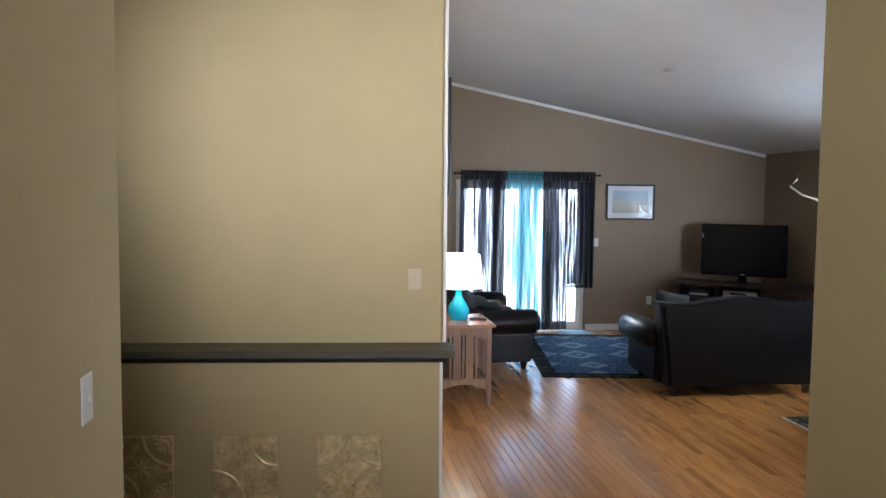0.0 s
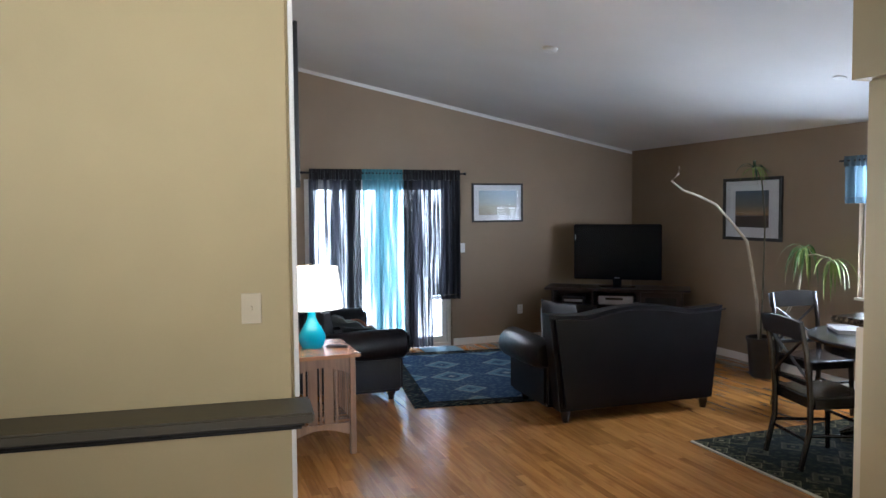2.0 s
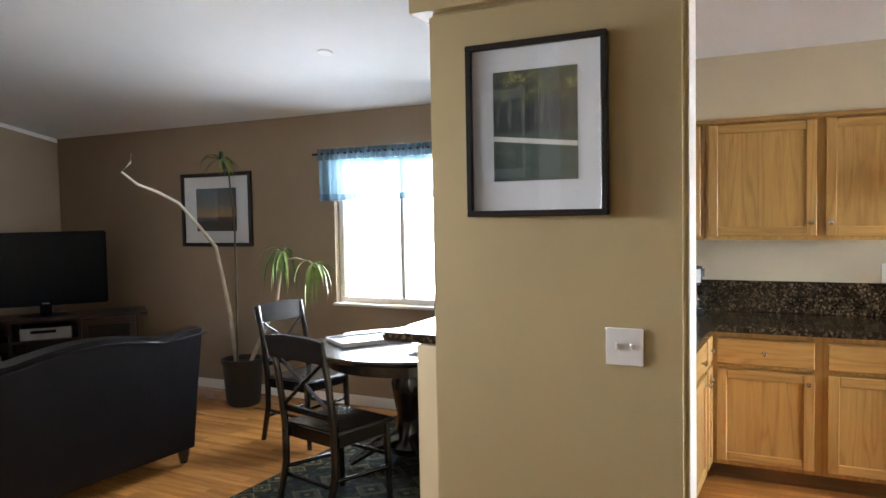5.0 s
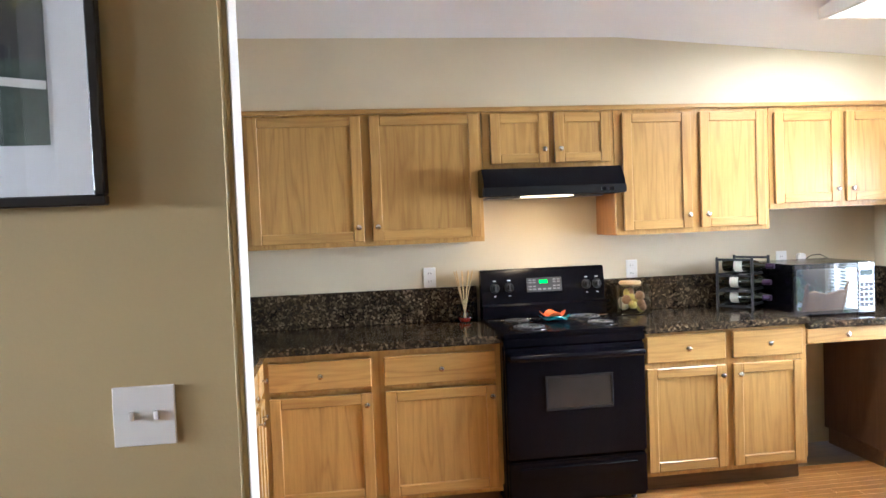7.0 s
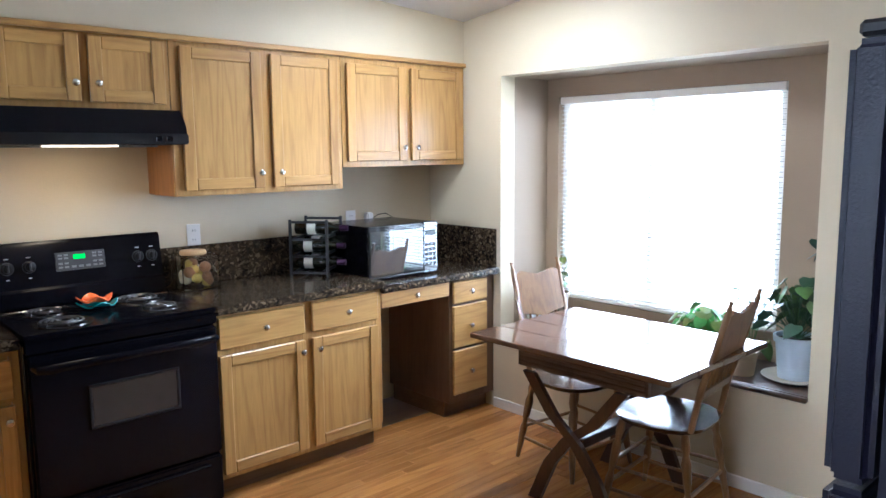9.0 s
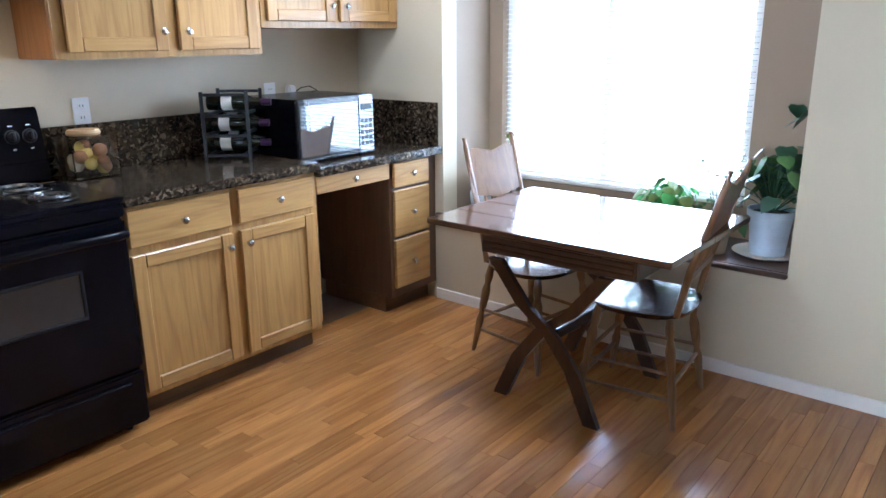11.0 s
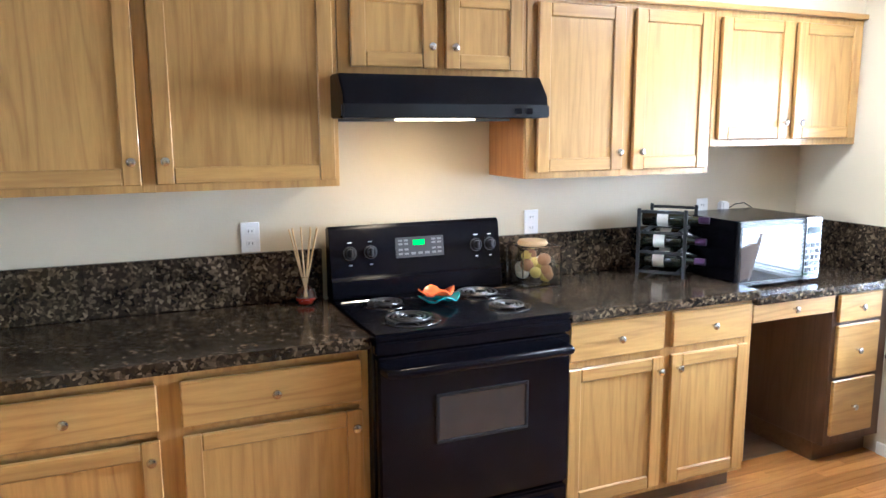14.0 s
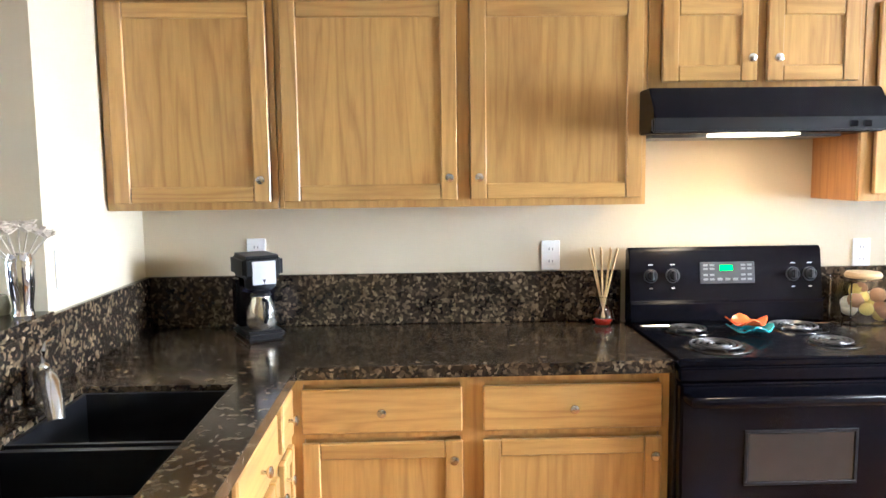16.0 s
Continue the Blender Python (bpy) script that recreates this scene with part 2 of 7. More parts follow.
def box(x0, x1, y0, y1, z0, z1, bev=0.0, seg=1):
    bm = bmesh.new()
    bmesh.ops.create_cube(bm, size=1)
    for v in bm.verts:
        v.co = Vector(((x0 + x1) / 2 + v.co.x * (x1 - x0), (y0 + y1) / 2 + v.co.y * (y1 - y0), (z0 + z1) / 2 + v.co.z * (z1 - z0)))
    return finish(bm, bev, seg)


def merge(*bms):
    out = bmesh.new()
    for b in bms:
        me = bpy.data.meshes.new("tmp")
        b.to_mesh(me)
        b.free()
        out.from_mesh(me)
        bpy.data.meshes.remove(me)
    return out


def moved(bm, m):
    bmesh.ops.transform(bm, matrix=m, verts=bm.verts)
    return bm


def rod(a, b, r0, r1=None, seg=12):
    a, b = Vector(a), Vector(b)
    bm = bmesh.new()
    bmesh.ops.create_cone(bm, cap_ends=True, segments=seg, radius1=r0, radius2=r0 if r1 is None else r1, depth=(b - a).length)
    q = (b - a).to_track_quat("Z", "Y").to_matrix().to_4x4()
    return moved(bm, Matrix.Translation((a + b) / 2) @ q)


def lathe(profile, seg=24, at=(0, 0, 0)):
    """profile: (radius, z) from the bottom up."""
    bm = bmesh.new()
    rings = []
    for r, z in profile:
        if r < 1e-5:
            rings.append([bm.verts.new((at[0], at[1], at[2] + z))])
        else:
            rings.append([bm.verts.new((at[0] + r * math.cos(2 * math.pi * k / seg), at[1] + r * math.sin(2 * math.pi * k / seg), at[2] + z)) for k in range(seg)])
    for a, b in zip(rings, rings[1:]):
        for k in range(seg):
            j = (k + 1) % seg
            if len(a) == 1 and len(b) > 1:
                bm.faces.new((a[0], b[j], b[k]))
            elif len(b) == 1 and len(a) > 1:
                bm.faces.new((a[k], a[j], b[0]))
            elif len(a) > 1:
                bm.faces.new((a[k], a[j], b[j], b[k]))
    bmesh.ops.recalc_face_normals(bm, faces=bm.faces)
    return bm


def sweep(points, radius, seg=8, squash=1.0):
    """A tube along points; radius a number or a list."""
    pts = [Vector(p) for p in points]
    rad = radius if isinstance(radius, (list, tuple)) else [radius] * len(pts)
    bm, rings = bmesh.new(), []
    for i, p in enumerate(pts):
        d = (pts[min(i + 1, len(pts) - 1)] - pts[max(i - 1, 0)]).normalized()
        up = Vector((0, 0, 1)) if abs(d.z) < 0.9 else Vector((1, 0, 0))
        s = d.cross(up).normalized()
        u = s.cross(d)
        rings.append([bm.verts.new(p + rad[i] * (math.cos(2 * math.pi * k / seg) * s + squash * math.sin(2 * math.pi * k / seg) * u)) for k in range(seg)])
    for a, b in zip(rings, rings[1:]):
        for k in range(seg):
            bm.faces.new((a[k], a[(k + 1) % seg], b[(k + 1) % seg], b[k]))
    bm.faces.new(rings[0][::-1])
    bm.faces.new(rings[-1])
    bmesh.ops.recalc_face_normals(bm, faces=bm.faces)
    return bm


def prism(outline, y0, y1, bev=0.0):
    """An outline in x and z, carried from y0 to y1."""
    bm = bmesh.new()
    a = [bm.verts.new((x, y0, z)) for x, z in outline]
    b = [bm.verts.new((x, y1, z)) for x, z in outline]
    n = len(a)
    bm.faces.new(a)
    bm.faces.new(b[::-1])
    for k in range(n):
        bm.faces.new((a[k], b[k], b[(k + 1) % n], a[(k + 1) % n]))
    bmesh.ops.recalc_face_normals(bm, faces=bm.faces)
    return finish(bm, bev)


def ob_of(name, bm, material, smooth=True):
    me = bpy.data.meshes.new(name)
    bm.to_mesh(me)
    bm.free()
    me.materials.append(material)
    if smooth:
        me.shade_smooth()
        me.set_sharp_from_angle(angle=radians(35))
    return new(name, me)


def thing(name, m=None, label="", category="", group=""):
    ob = new(name)
    ob.empty_display_size = 0.1
    if m is not None:
        ob.matrix_world = m
    return tagged(ob, label, category, group)


def part(name, bm, material, parent, label=""):
    ob = ob_of(name, bm, material)
    ob.parent = parent
    return tagged(ob, label)


def solo(name, bm, material, label, category, group="", m=None):
    ob = ob_of(name, bm, material)
    if m is not None:
        ob.matrix_world = m
    return tagged(ob, label, category, group)


def struct(name, bm, material, label=""):
    return tagged(ob_of(name, bm, material), label or "", "", kind="structure")


# ---------- the shell ----------
XE, YN, YW, YF = 6.0, 3.55, -0.90, 9.42     # range wall, sink wall, bay wall, far wall
LOW = 2.425                                  # ceiling height at the east wall
SLOPE = 0.193


def roof_z(x):
    return LOW + SLOPE * (XE - max(x, -0.6))


def slope_wall(x0, x1, y0, y1, z0, zf):
    return moved(prism([(x0, z0), (x1, z0), (x1, zf(x1)), (x0, zf(x0))], y0, y1), Matrix())


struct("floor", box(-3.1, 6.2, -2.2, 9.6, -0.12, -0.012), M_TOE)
# far wall with the patio door's opening
DX0, DX1, DZ = 1.62, 3.40, 2.03
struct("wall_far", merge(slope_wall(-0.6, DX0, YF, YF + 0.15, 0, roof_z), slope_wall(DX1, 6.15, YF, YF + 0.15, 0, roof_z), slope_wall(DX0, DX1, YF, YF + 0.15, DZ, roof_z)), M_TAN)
# east wall of the living room with its window
WY0, WY1, WZ0, WZ1 = 4.72, 5.94, 0.85, 2.05
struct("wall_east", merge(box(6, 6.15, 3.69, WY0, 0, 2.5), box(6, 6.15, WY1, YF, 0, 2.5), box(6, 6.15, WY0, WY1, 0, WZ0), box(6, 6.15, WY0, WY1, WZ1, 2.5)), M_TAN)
struct("ceiling_living", prism([(-0.6, roof_z(-0.6)), (6.15, roof_z(6.15)), (6.15, roof_z(6.15) + 0.15), (-0.6, roof_z(-0.6) + 0.15)], -2.2, 9.57), M_CEIL)
struct("ceiling_hall", box(-3.1, -0.6, -2.2, 9.57, roof_z(-0.6), roof_z(-0.6) + 0.15), M_CEIL)
kc = box(1.3605, 6.0, YW, YN, 0, 0.06)
for v in kc.verts:
    v.co.z += 2.36 + 0.13 * (5.68 - v.co.x) + 0.07 * (v.co.y - YW)
struct("ceiling_kitchen", kc, M_CEIL)
# kitchen walls
struct("wall_kitchen_east", box(6, 6.15, YW - 0.15, YN, 0, 2.85), M_CREAM)
struct("soffit", box(5.68, 6.0, YW, YN, 2.105, 2.78), M_CREAM)
struct("wall_kitchen_north", box(5.25, 6.15, YN, 3.69, 0, 2.85), M_CREAM)
struct("pony_wall", box(3.34, 5.25, YN, 3.69, 0, 1.085), M_CREAM)
struct("header_beam", box(3.34, 5.25, YN, 3.69, 2.31, 3.0), M_TAN)
struct("wall_above_header", box(5.25, 6.15, YN, 3.69, 2.851, 3.0), M_TAN)
struct("wall_pier", box(3.20, 3.34, 2.69, 3.545, 0, 2.265, 0.014, 3), M_GOLD)
# thin white slab: the window's glare on the pier end, put into colour
struct("wall_pier_end", box(3.214, 3.338, 2.685, 2.6895, 0.0, 2.262, 0.002), M_TRIM)
struct("header_pier", box(3.17, 3.34, 2.655, 3.60, 2.265, 3.05), M_GOLD)
# bay wall with its deep window niche
NX0, NX1, NZ0, NZ1, NY = 3.56, 5.37, 0.49, 2.015, -1.33
BX0, BX1, BZ0, BZ1 = 3.89, 5.28, 0.66, 1.905
struct("wall_bay", merge(box(NX1, 6.0, YW - 0.12, YW, 0, 2.5), box(2.0, NX0, YW - 0.12, YW, 0, 2.9), box(NX0, NX1, YW - 0.12, YW, 0, NZ0), box(NX0, NX1, YW - 0.12, YW, NZ1, 2.75)), M_CREAM)
# niche in the brown tan: its backlit shade is put into the paint
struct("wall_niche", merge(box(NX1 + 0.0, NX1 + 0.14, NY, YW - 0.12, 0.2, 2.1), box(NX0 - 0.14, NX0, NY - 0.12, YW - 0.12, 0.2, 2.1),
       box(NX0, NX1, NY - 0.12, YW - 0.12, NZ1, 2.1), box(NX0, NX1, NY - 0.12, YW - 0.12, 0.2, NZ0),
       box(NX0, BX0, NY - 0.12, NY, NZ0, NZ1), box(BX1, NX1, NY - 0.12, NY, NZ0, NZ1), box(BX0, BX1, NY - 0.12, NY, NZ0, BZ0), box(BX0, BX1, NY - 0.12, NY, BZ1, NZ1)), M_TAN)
E0, E1 = 0.62, 5.995
# pale line along the far wall's top, built as a thin strip
struct("trim_far_ceiling", prism([(E0, roof_z(E0) - 0.042), (E1, roof_z(E1) - 0.042), (E1, roof_z(E1) - 0.001), (E0, roof_z(E0) - 0.001)], YF - 0.004, YF - 0.0005), M_CEIL)
struct("wall_kitchen_west", box(1.88, 2.0, YW - 0.12, 0.5, 0, 3.3), M_CREAM)
# entry side
ALC = Matrix.Translation((0.6, 3.72, 0)) @ pose(0, 0, 0, 0, 0, -5.5) @ Matrix.Translation((-0.6, -3.72, 0))
struct("wall_alcove", moved(box(-3.6, 0.61, 3.90, 4.04, 0, 4.0, 0.014, 3), ALC), M_GOLD)
# two white strips draw the wall ends' bright lit edges as colour
struct("trim_wall_end", moved(box(0.6102, 0.628, 3.897, 4.042, 0.956, 4.0, 0.002), ALC), M_TRIM)
struct("trim_half_wall_end", moved(box(0.5852, 0.602, 3.717, 3.899, 0, 0.884, 0.002), ALC), M_TRIM)
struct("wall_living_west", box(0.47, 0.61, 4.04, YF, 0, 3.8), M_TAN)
struct("half_wall", moved(box(-3.6, 0.585, 3.72, 3.90, 0, 0.885), ALC), M_GOLD)
struct("wall_hall_left", box(-0.70, -0.576, -2.2, 2.02, 0, 3.9, 0.014, 3), M_GOLD)
struct("wall_hall_right", box(1.231, 1.36, -2.2, 1.56, 0, 3.9, 0.014, 3), M_GOLD)
struct("wall_hall_end", box(-3.1, 2.1, -2.3, -2.15, 0, 3.9), M_GOLD)
struct("wall_entry", box(-3.1, -2.95, -2.2, 4.4, 0, 3.9), M_GOLD)
struct("wall_kitchen_back", box(1.361, 2.0, 0.38, 0.5, 0, 3.5), M_CREAM)

M_SKYGLOW = emitter("outdoor_glow", (0.90, 0.95, 1.0), 8.0)
struct("backdrop_north", box(1.5, 11.0, -3.32, -3.30, -0.2, 3.6), M_SKYGLOW)
struct("backdrop_east", box(7.6, 7.62, 3.2, 8.6, -0.2, 3.6), M_SKYGLOW)


# ---------- things: shared helpers ----------
LOCAL = set()


def top_of(ob):
    while ob.parent:
        ob = ob.parent
    return ob


def put(name, bm, material, parent, label=""):
    """A part whose mesh is given in world places."""
    return part(name, moved(bm, top_of(parent).matrix_basis.inverted()), material, parent, label)


def at(x, y, z=0.0):
    return Matrix.Translation((x, y, z))


def door_panel(name, parent, m, w, h, knob=None, frame=0.055, th=0.02, flat=False, label=""):
    """A cabinet front of width w and height h; m sets its lower left corner, seen from the front, at the front of the carcass."""
    def q(x0, x1, z0, z1, y0=-th, y1=-0.001, bev=0.003):
        return moved(box(x0, x1, y0, y1, z0, z1, bev), m)
    if flat:
        d = put(name, q(0, w, 0, h, bev=0.005), M_OAKH if abs(m[0][1]) > 0.5 else M_OAKX, parent, label)
    else:
        rail_mat = M_OAKH if abs(m[0][1]) > 0.5 else M_OAKX
        d = put(name, q(frame - 0.002, w - frame + 0.002, frame - 0.002, h - frame + 0.002, -th + 0.009, -0.002, 0.0), M_OAKV, parent, label)
        put("stile", q(0, frame, 0, h, bev=0.003), M_OAKV, d)
        put("stile", q(w - frame, w, 0, h, bev=0.003), M_OAKV, d)
        put("rail", q(frame, w - frame, 0, frame, -th + 0.0006, bev=0.005), rail_mat, d)
        put("rail", q(frame, w - frame, h - frame, h, -th + 0.0006, bev=0.005), rail_mat, d)
    if knob:
        k = lathe([(0.0, 0), (0.0055, 0.0), (0.005, 0.012), (0.012, 0.017), (0.0155, 0.022), (0.014, 0.027), (0.007, 0.030), (0, 0.0305)], 16)
        put("knob", moved(k, m @ at(knob[0], -th, knob[1]) @ pose(0, 0, 0, 90, 0, 0)), M_NICKEL, d, "brushed nickel round knob")
    return d


def east_m(x, y, z):
    """Fronts that face the room from the east wall: left edge at y."""
    return at(x, y, z) @ pose(0, 0, 0, 0, 0, -90)


CAB = "cabinets along the kitchen wall"


def upper_cabinet(y0, y1, z0, z1, doors, label, knob_low=True):
    c = thing("wall_cabinet", at(5.84, (y0 + y1) / 2, z0), label, "cabinet", CAB)
    put("body", box(5.70, 5.997, y0 + 0.001, y1 - 0.001, z0, z1, 0.002), M_OAKS, c, "orange-brown oak carcass with shade in its colour")
    edges = sorted([y0, y1] + [e for d in doors for e in d[:2]])
    ff = []
    for a, b in zip(edges[::2], edges[1::2]):
        if b - a > 0.004:
            ff.append(box(5.68, 5.70, a + 0.0015, b - 0.0015, z0, z1, 0.002))
    zb, zt = doors[0][2], doors[0][3]
    for ya, yb, *_ in doors:
        ff.append(box(5.6805, 5.70, ya - 0.004, yb + 0.004, z0, zb + 0.01))
        ff.append(box(5.6805, 5.70, ya - 0.004, yb + 0.004, zt - 0.01, z1))
    put("face_frame", merge(*ff), M_OAKV, c)
    for ya, yb, za, zb, side in doors:
        w = yb - ya
        door_panel("door", c, east_m(5.68, yb, za), w, zb - za, (0.028 if side == "l" else w - 0.028, 0.075))
    return c


UT = 2.10
upper_cabinet(2.965, YN - 0.003, 1.385, UT, [(2.99, 3.515, 1.41, 2.075, "r")], "honey oak wall cabinet with a single door in the corner")
upper_cabinet(1.70, 2.965, 1.385, UT, [(2.355, 2.945, 1.41, 2.075, "r"), (1.72, 2.31, 1.41, 2.075, "l")], "wide honey oak wall cabinet with two doors beside the hood")
upper_cabinet(0.95, 1.70, 1.77, UT, [(1.33, 1.655, 1.80, 2.075, "r"), (0.975, 1.295, 1.80, 2.075, "l")], "short honey oak wall cabinet with two doors above the hood")
upper_cabinet(0.02, 0.95, 1.385, UT, [(0.50, 0.905, 1.41, 2.065, "r"), (0.05, 0.445, 1.41, 2.065, "l")], "honey oak wall cabinet with two doors near the window")
upper_cabinet(YW + 0.003, 0.02, 1.50, UT, [(-0.42, -0.01, 1.53, 2.055, "r"), (YW + 0.03, -0.46, 1.53, 2.055, "l")], "shorter honey oak wall cabinet with two doors against the bay wall")
struct("trim", box(5.655, 5.679, YW + 0.002, YN - 0.002, 2.085, 2.11, 0.004), M_OAKH)


def base_cabinet(y0, y1, fronts, label, drop=0.0):
    c = thing("base_cabinet", at(5.70, (y0 + y1) / 2, 0), label, "cabinet", CAB)
    put("body", box(5.425, 5.99, y0 + 0.001, y1 - 0.001, 0.10, 0.874, 0.001), M_OAKH, c)
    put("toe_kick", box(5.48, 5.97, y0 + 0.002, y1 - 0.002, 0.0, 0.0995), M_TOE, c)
    ff = [box(5.405, 5.425, y0, y1, 0.10, 0.135), box(5.4055, 5.425, y0 + 0.001, y1 - 0.001, 0.845, 0.874), box(5.406, 5.425, y0 + 0.001, y1 - 0.001, 0.67, 0.725)]
    edges = sorted([y0, y1] + [e for d in fronts for e in d[:2]])
    for a, b in zip(edges[::2], edges[1::2]):
        if b - a > 0.004:
            ff.append(box(5.4045, 5.425, a - 0.006, b + 0.006, 0.1355, 0.8745))
    put("face_frame", merge(*ff), M_OAKV, c)
    for ya, yb, side in fronts:
        w = yb - ya
        door_panel("door", c, east_m(5.404, yb, 0.125), w, 0.555 - drop, (0.028 if side == "l" else w - 0.028, 0.50 - drop))
        door_panel("drawer_front", c, east_m(5.404, yb, 0.71 - drop), w, 0.145, (w / 2, 0.072), flat=True)
    return c


SY = 2.90      # front of the sink run
base_cabinet(1.705, SY, [(2.36, 2.865, "r"), (1.725, 2.295, "r")], "honey oak base cabinet with two doors and two drawers", 0.02)
base_cabinet(0.0, 0.938, [(0.47, 0.915, "r"), (0.025, 0.43, "l")], "honey oak base cabinet with two doors beside the range")
# desk gap and drawer stack
d = thing("desk_drawer", at(5.70, -0.22, 0.76), "shallow honey oak drawer over an open knee space", "drawer", CAB)
put("body", box(5.425, 5.95, -0.5195, -0.002, 0.755, 0.838), M_OAKH, d)
door_panel("drawer_front", d, east_m(5.424, -0.012, 0.755), 0.495, 0.085, (0.235, 0.043), flat=True)
s = thing("drawer_stack", at(5.70, -0.67, 0), "honey oak stack of three drawers beside the knee space", "cabinet", CAB)
# body in a darker brown than the oak drawer fronts
put("body", box(5.425, 5.99, YW + 0.004, -0.5205, 0.10, 0.8405, 0.002), wood("wood_darker_brown", (0.09, 0.042, 0.020), (0.15, 0.08, 0.042), "z", 0.4), s, "dark brown side panel")
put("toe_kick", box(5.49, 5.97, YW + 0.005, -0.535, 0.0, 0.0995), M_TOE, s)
for z0, h in ((0.70, 0.13), (0.435, 0.25), (0.15, 0.27)):
    door_panel("drawer_front", s, east_m(5.424, -0.54, z0), 0.28, h, (0.13, h / 2), flat=True)


# sink run, which faces the room to the south
def sink_cabinet():
    c = thing("sink_cabinet", at(4.5, 3.2, 0), "honey oak sink base cabinet with doors below the double sink", "cabinet", CAB)
    x0, x1 = 3.342, 5.40
    put("body", merge(box(x0, x1, SY + 0.02, YN - 0.02, 0.10, 0.62), box(4.86, x1, SY + 0.02, 3.03, 0.62, 0.874)), M_OAKX, c)
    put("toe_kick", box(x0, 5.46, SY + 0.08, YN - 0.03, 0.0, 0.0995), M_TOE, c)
    put("face_frame", merge(box(x0, x1 + 0.003, SY, SY + 0.02, 0.10, 0.135), box(x0, x1 + 0.003, SY, SY + 0.02, 0.67, 0.71), box(x0, x1 + 0.003, SY, SY + 0.02, 0.85, 0.874),
        *[box(x, x + 0.05, SY - 0.0005, SY + 0.02, 0.1355, 0.8735) for x in (x0, 4.08, 4.60, 5.11)], box(5.35, x1 + 0.003, SY - 0.0005, SY + 0.02, 0.1355, 0.8735)), M_OAKV, c)
    for xa, side in ((3.62, "r"), (4.14, "l"), (4.66, "r")):
        door_panel("door", c, at(xa, SY, 0.125), 0.44, 0.555, (0.028 if side == "l" else 0.412, 0.50))
        door_panel("drawer_front", c, at(xa, SY, 0.71), 0.44, 0.145, (0.22, 0.072), flat=True)
    door_panel("door", c, at(5.17, SY, 0.125), 0.17, 0.555, (0.03, 0.50), frame=0.04)
    door_panel("drawer_front", c, at(5.17, SY, 0.71), 0.17, 0.145, (0.085, 0.072), flat=True)


sink_cabinet()

# worktops
CT, CB = 0.915, 0.875
SX0, SX1, SYA, SYB = 4.35, 5.19, 3.02, 3.44      # sink opening
w = thing("worktop", at(5.0, 2.5, CB), "dark brown speckled granite worktop round the sink corner", "worktop")
for bx in ((5.35, 5.998, 1.702, SY - 0.0302), (SX1, 5.998, SY - 0.03, YN - 0.002), (3.342, SX0, SY - 0.03, YN - 0.002), (SX0 + 0.0002, SX1 - 0.0002, SY - 0.03, SYA), (SX0 + 0.0002, SX1 - 0.0002, SYB, YN - 0.002)):
    put("slab", box(*bx, CB, CT, 0.001), M_GRAN, w)
put("splashback", box(5.975, 5.998, 1.702, YN - 0.003, CT + 0.0005, 1.115, 0.003), M_GRAN, w)
put("end_splashback", merge(box(5.25, 5.974, YN - 0.025, YN - 0.003, CT + 0.0005, 1.115, 0.003), box(3.342, 5.2495, YN - 0.025, YN - 0.003, CT + 0.0005, 1.088, 0.003)), M_GRAN, w)
w = thing("worktop", at(5.7, 0.0, CB), "dark brown speckled granite worktop beside the range", "worktop")
put("slab", merge(box(5.35, 5.998, 0.0, 0.938, CB, CT, 0.008, 2)), M_GRAN, w)
put("lower_slab", box(5.37, 5.998, YW + 0.002, -0.001, 0.842, 0.882, 0.008, 2), M_GRAN, w)
put("splashback", merge(box(5.975, 5.998, 0.0, 0.938, CT + 0.0005, 1.115, 0.003), box(5.975, 5.998, YW + 0.025, -0.001, 0.8825, 1.114, 0.003)), M_GRAN, w)
put("end_splashback", box(5.40, 5.998, YW + 0.002, YW + 0.024, 0.8825, 1.114, 0.003), M_GRAN, w)
solo("bar_top", box(3.345, 5.245, YN - 0.03, YN + 0.30, 1.09, 1.125, 0.008, 2), M_GRAN, "brown granite bar ledge above the sink", "worktop")

# sink
s = thing("kitchen_sink", at(4.77, 3.23, 0.70), "black composite double bowl kitchen sink set in the granite", "sink")
MS = M_BLACKM
def bowl(x0, x1, y0, y1, z0, z1, t=0.012):
    return merge(box(x0, x1, y0, y1, z0, z0 + t), box(x0, x0 + t, y0, y1, z0 + t, z1), box(x1 - t, x1, y0, y1, z0 + t, z1), box(x0 + t, x1 - t, y0, y0 + t, z0 + t, z1), box(x0 + t, x1 - t, y1 - t, y1, z0 + t, z1))
put("bowl", bowl(SX0 + 0.003, 4.755, SYA + 0.003, SYB - 0.003, 0.69, 0.898), MS, s)
put("bowl", bowl(4.785, SX1 - 0.003, SYA + 0.003, SYB - 0.003, 0.72, 0.898), MS, s)
put("divider", box(4.7555, 4.7845, SYA + 0.004, SYB - 0.004, 0.80, 0.893, 0.008, 2), MS, s)
for x, z in ((4.55, 0.7025), (4.98, 0.7325)):
    put("drain", lathe([(0, 0), (0.045, 0), (0.042, 0.005), (0.02, 0.003), (0, 0.003)], 20, (x, 3.23, z)), M_CHROME, s, "chrome drain")
r = thing("dish_rack", at(4.55, 3.2, 0.703), "black wire dish rack standing in the sink bowl", "rack")
put("frame", merge(*[rod((4.39, y, 0.80), (4.72, y, 0.80), 0.003) for y in (3.06, 3.40)], *[rod((x, 3.06, 0.80), (x, 3.40, 0.80), 0.003) for x in (4.39, 4.72)]), M_BLACKM, r)
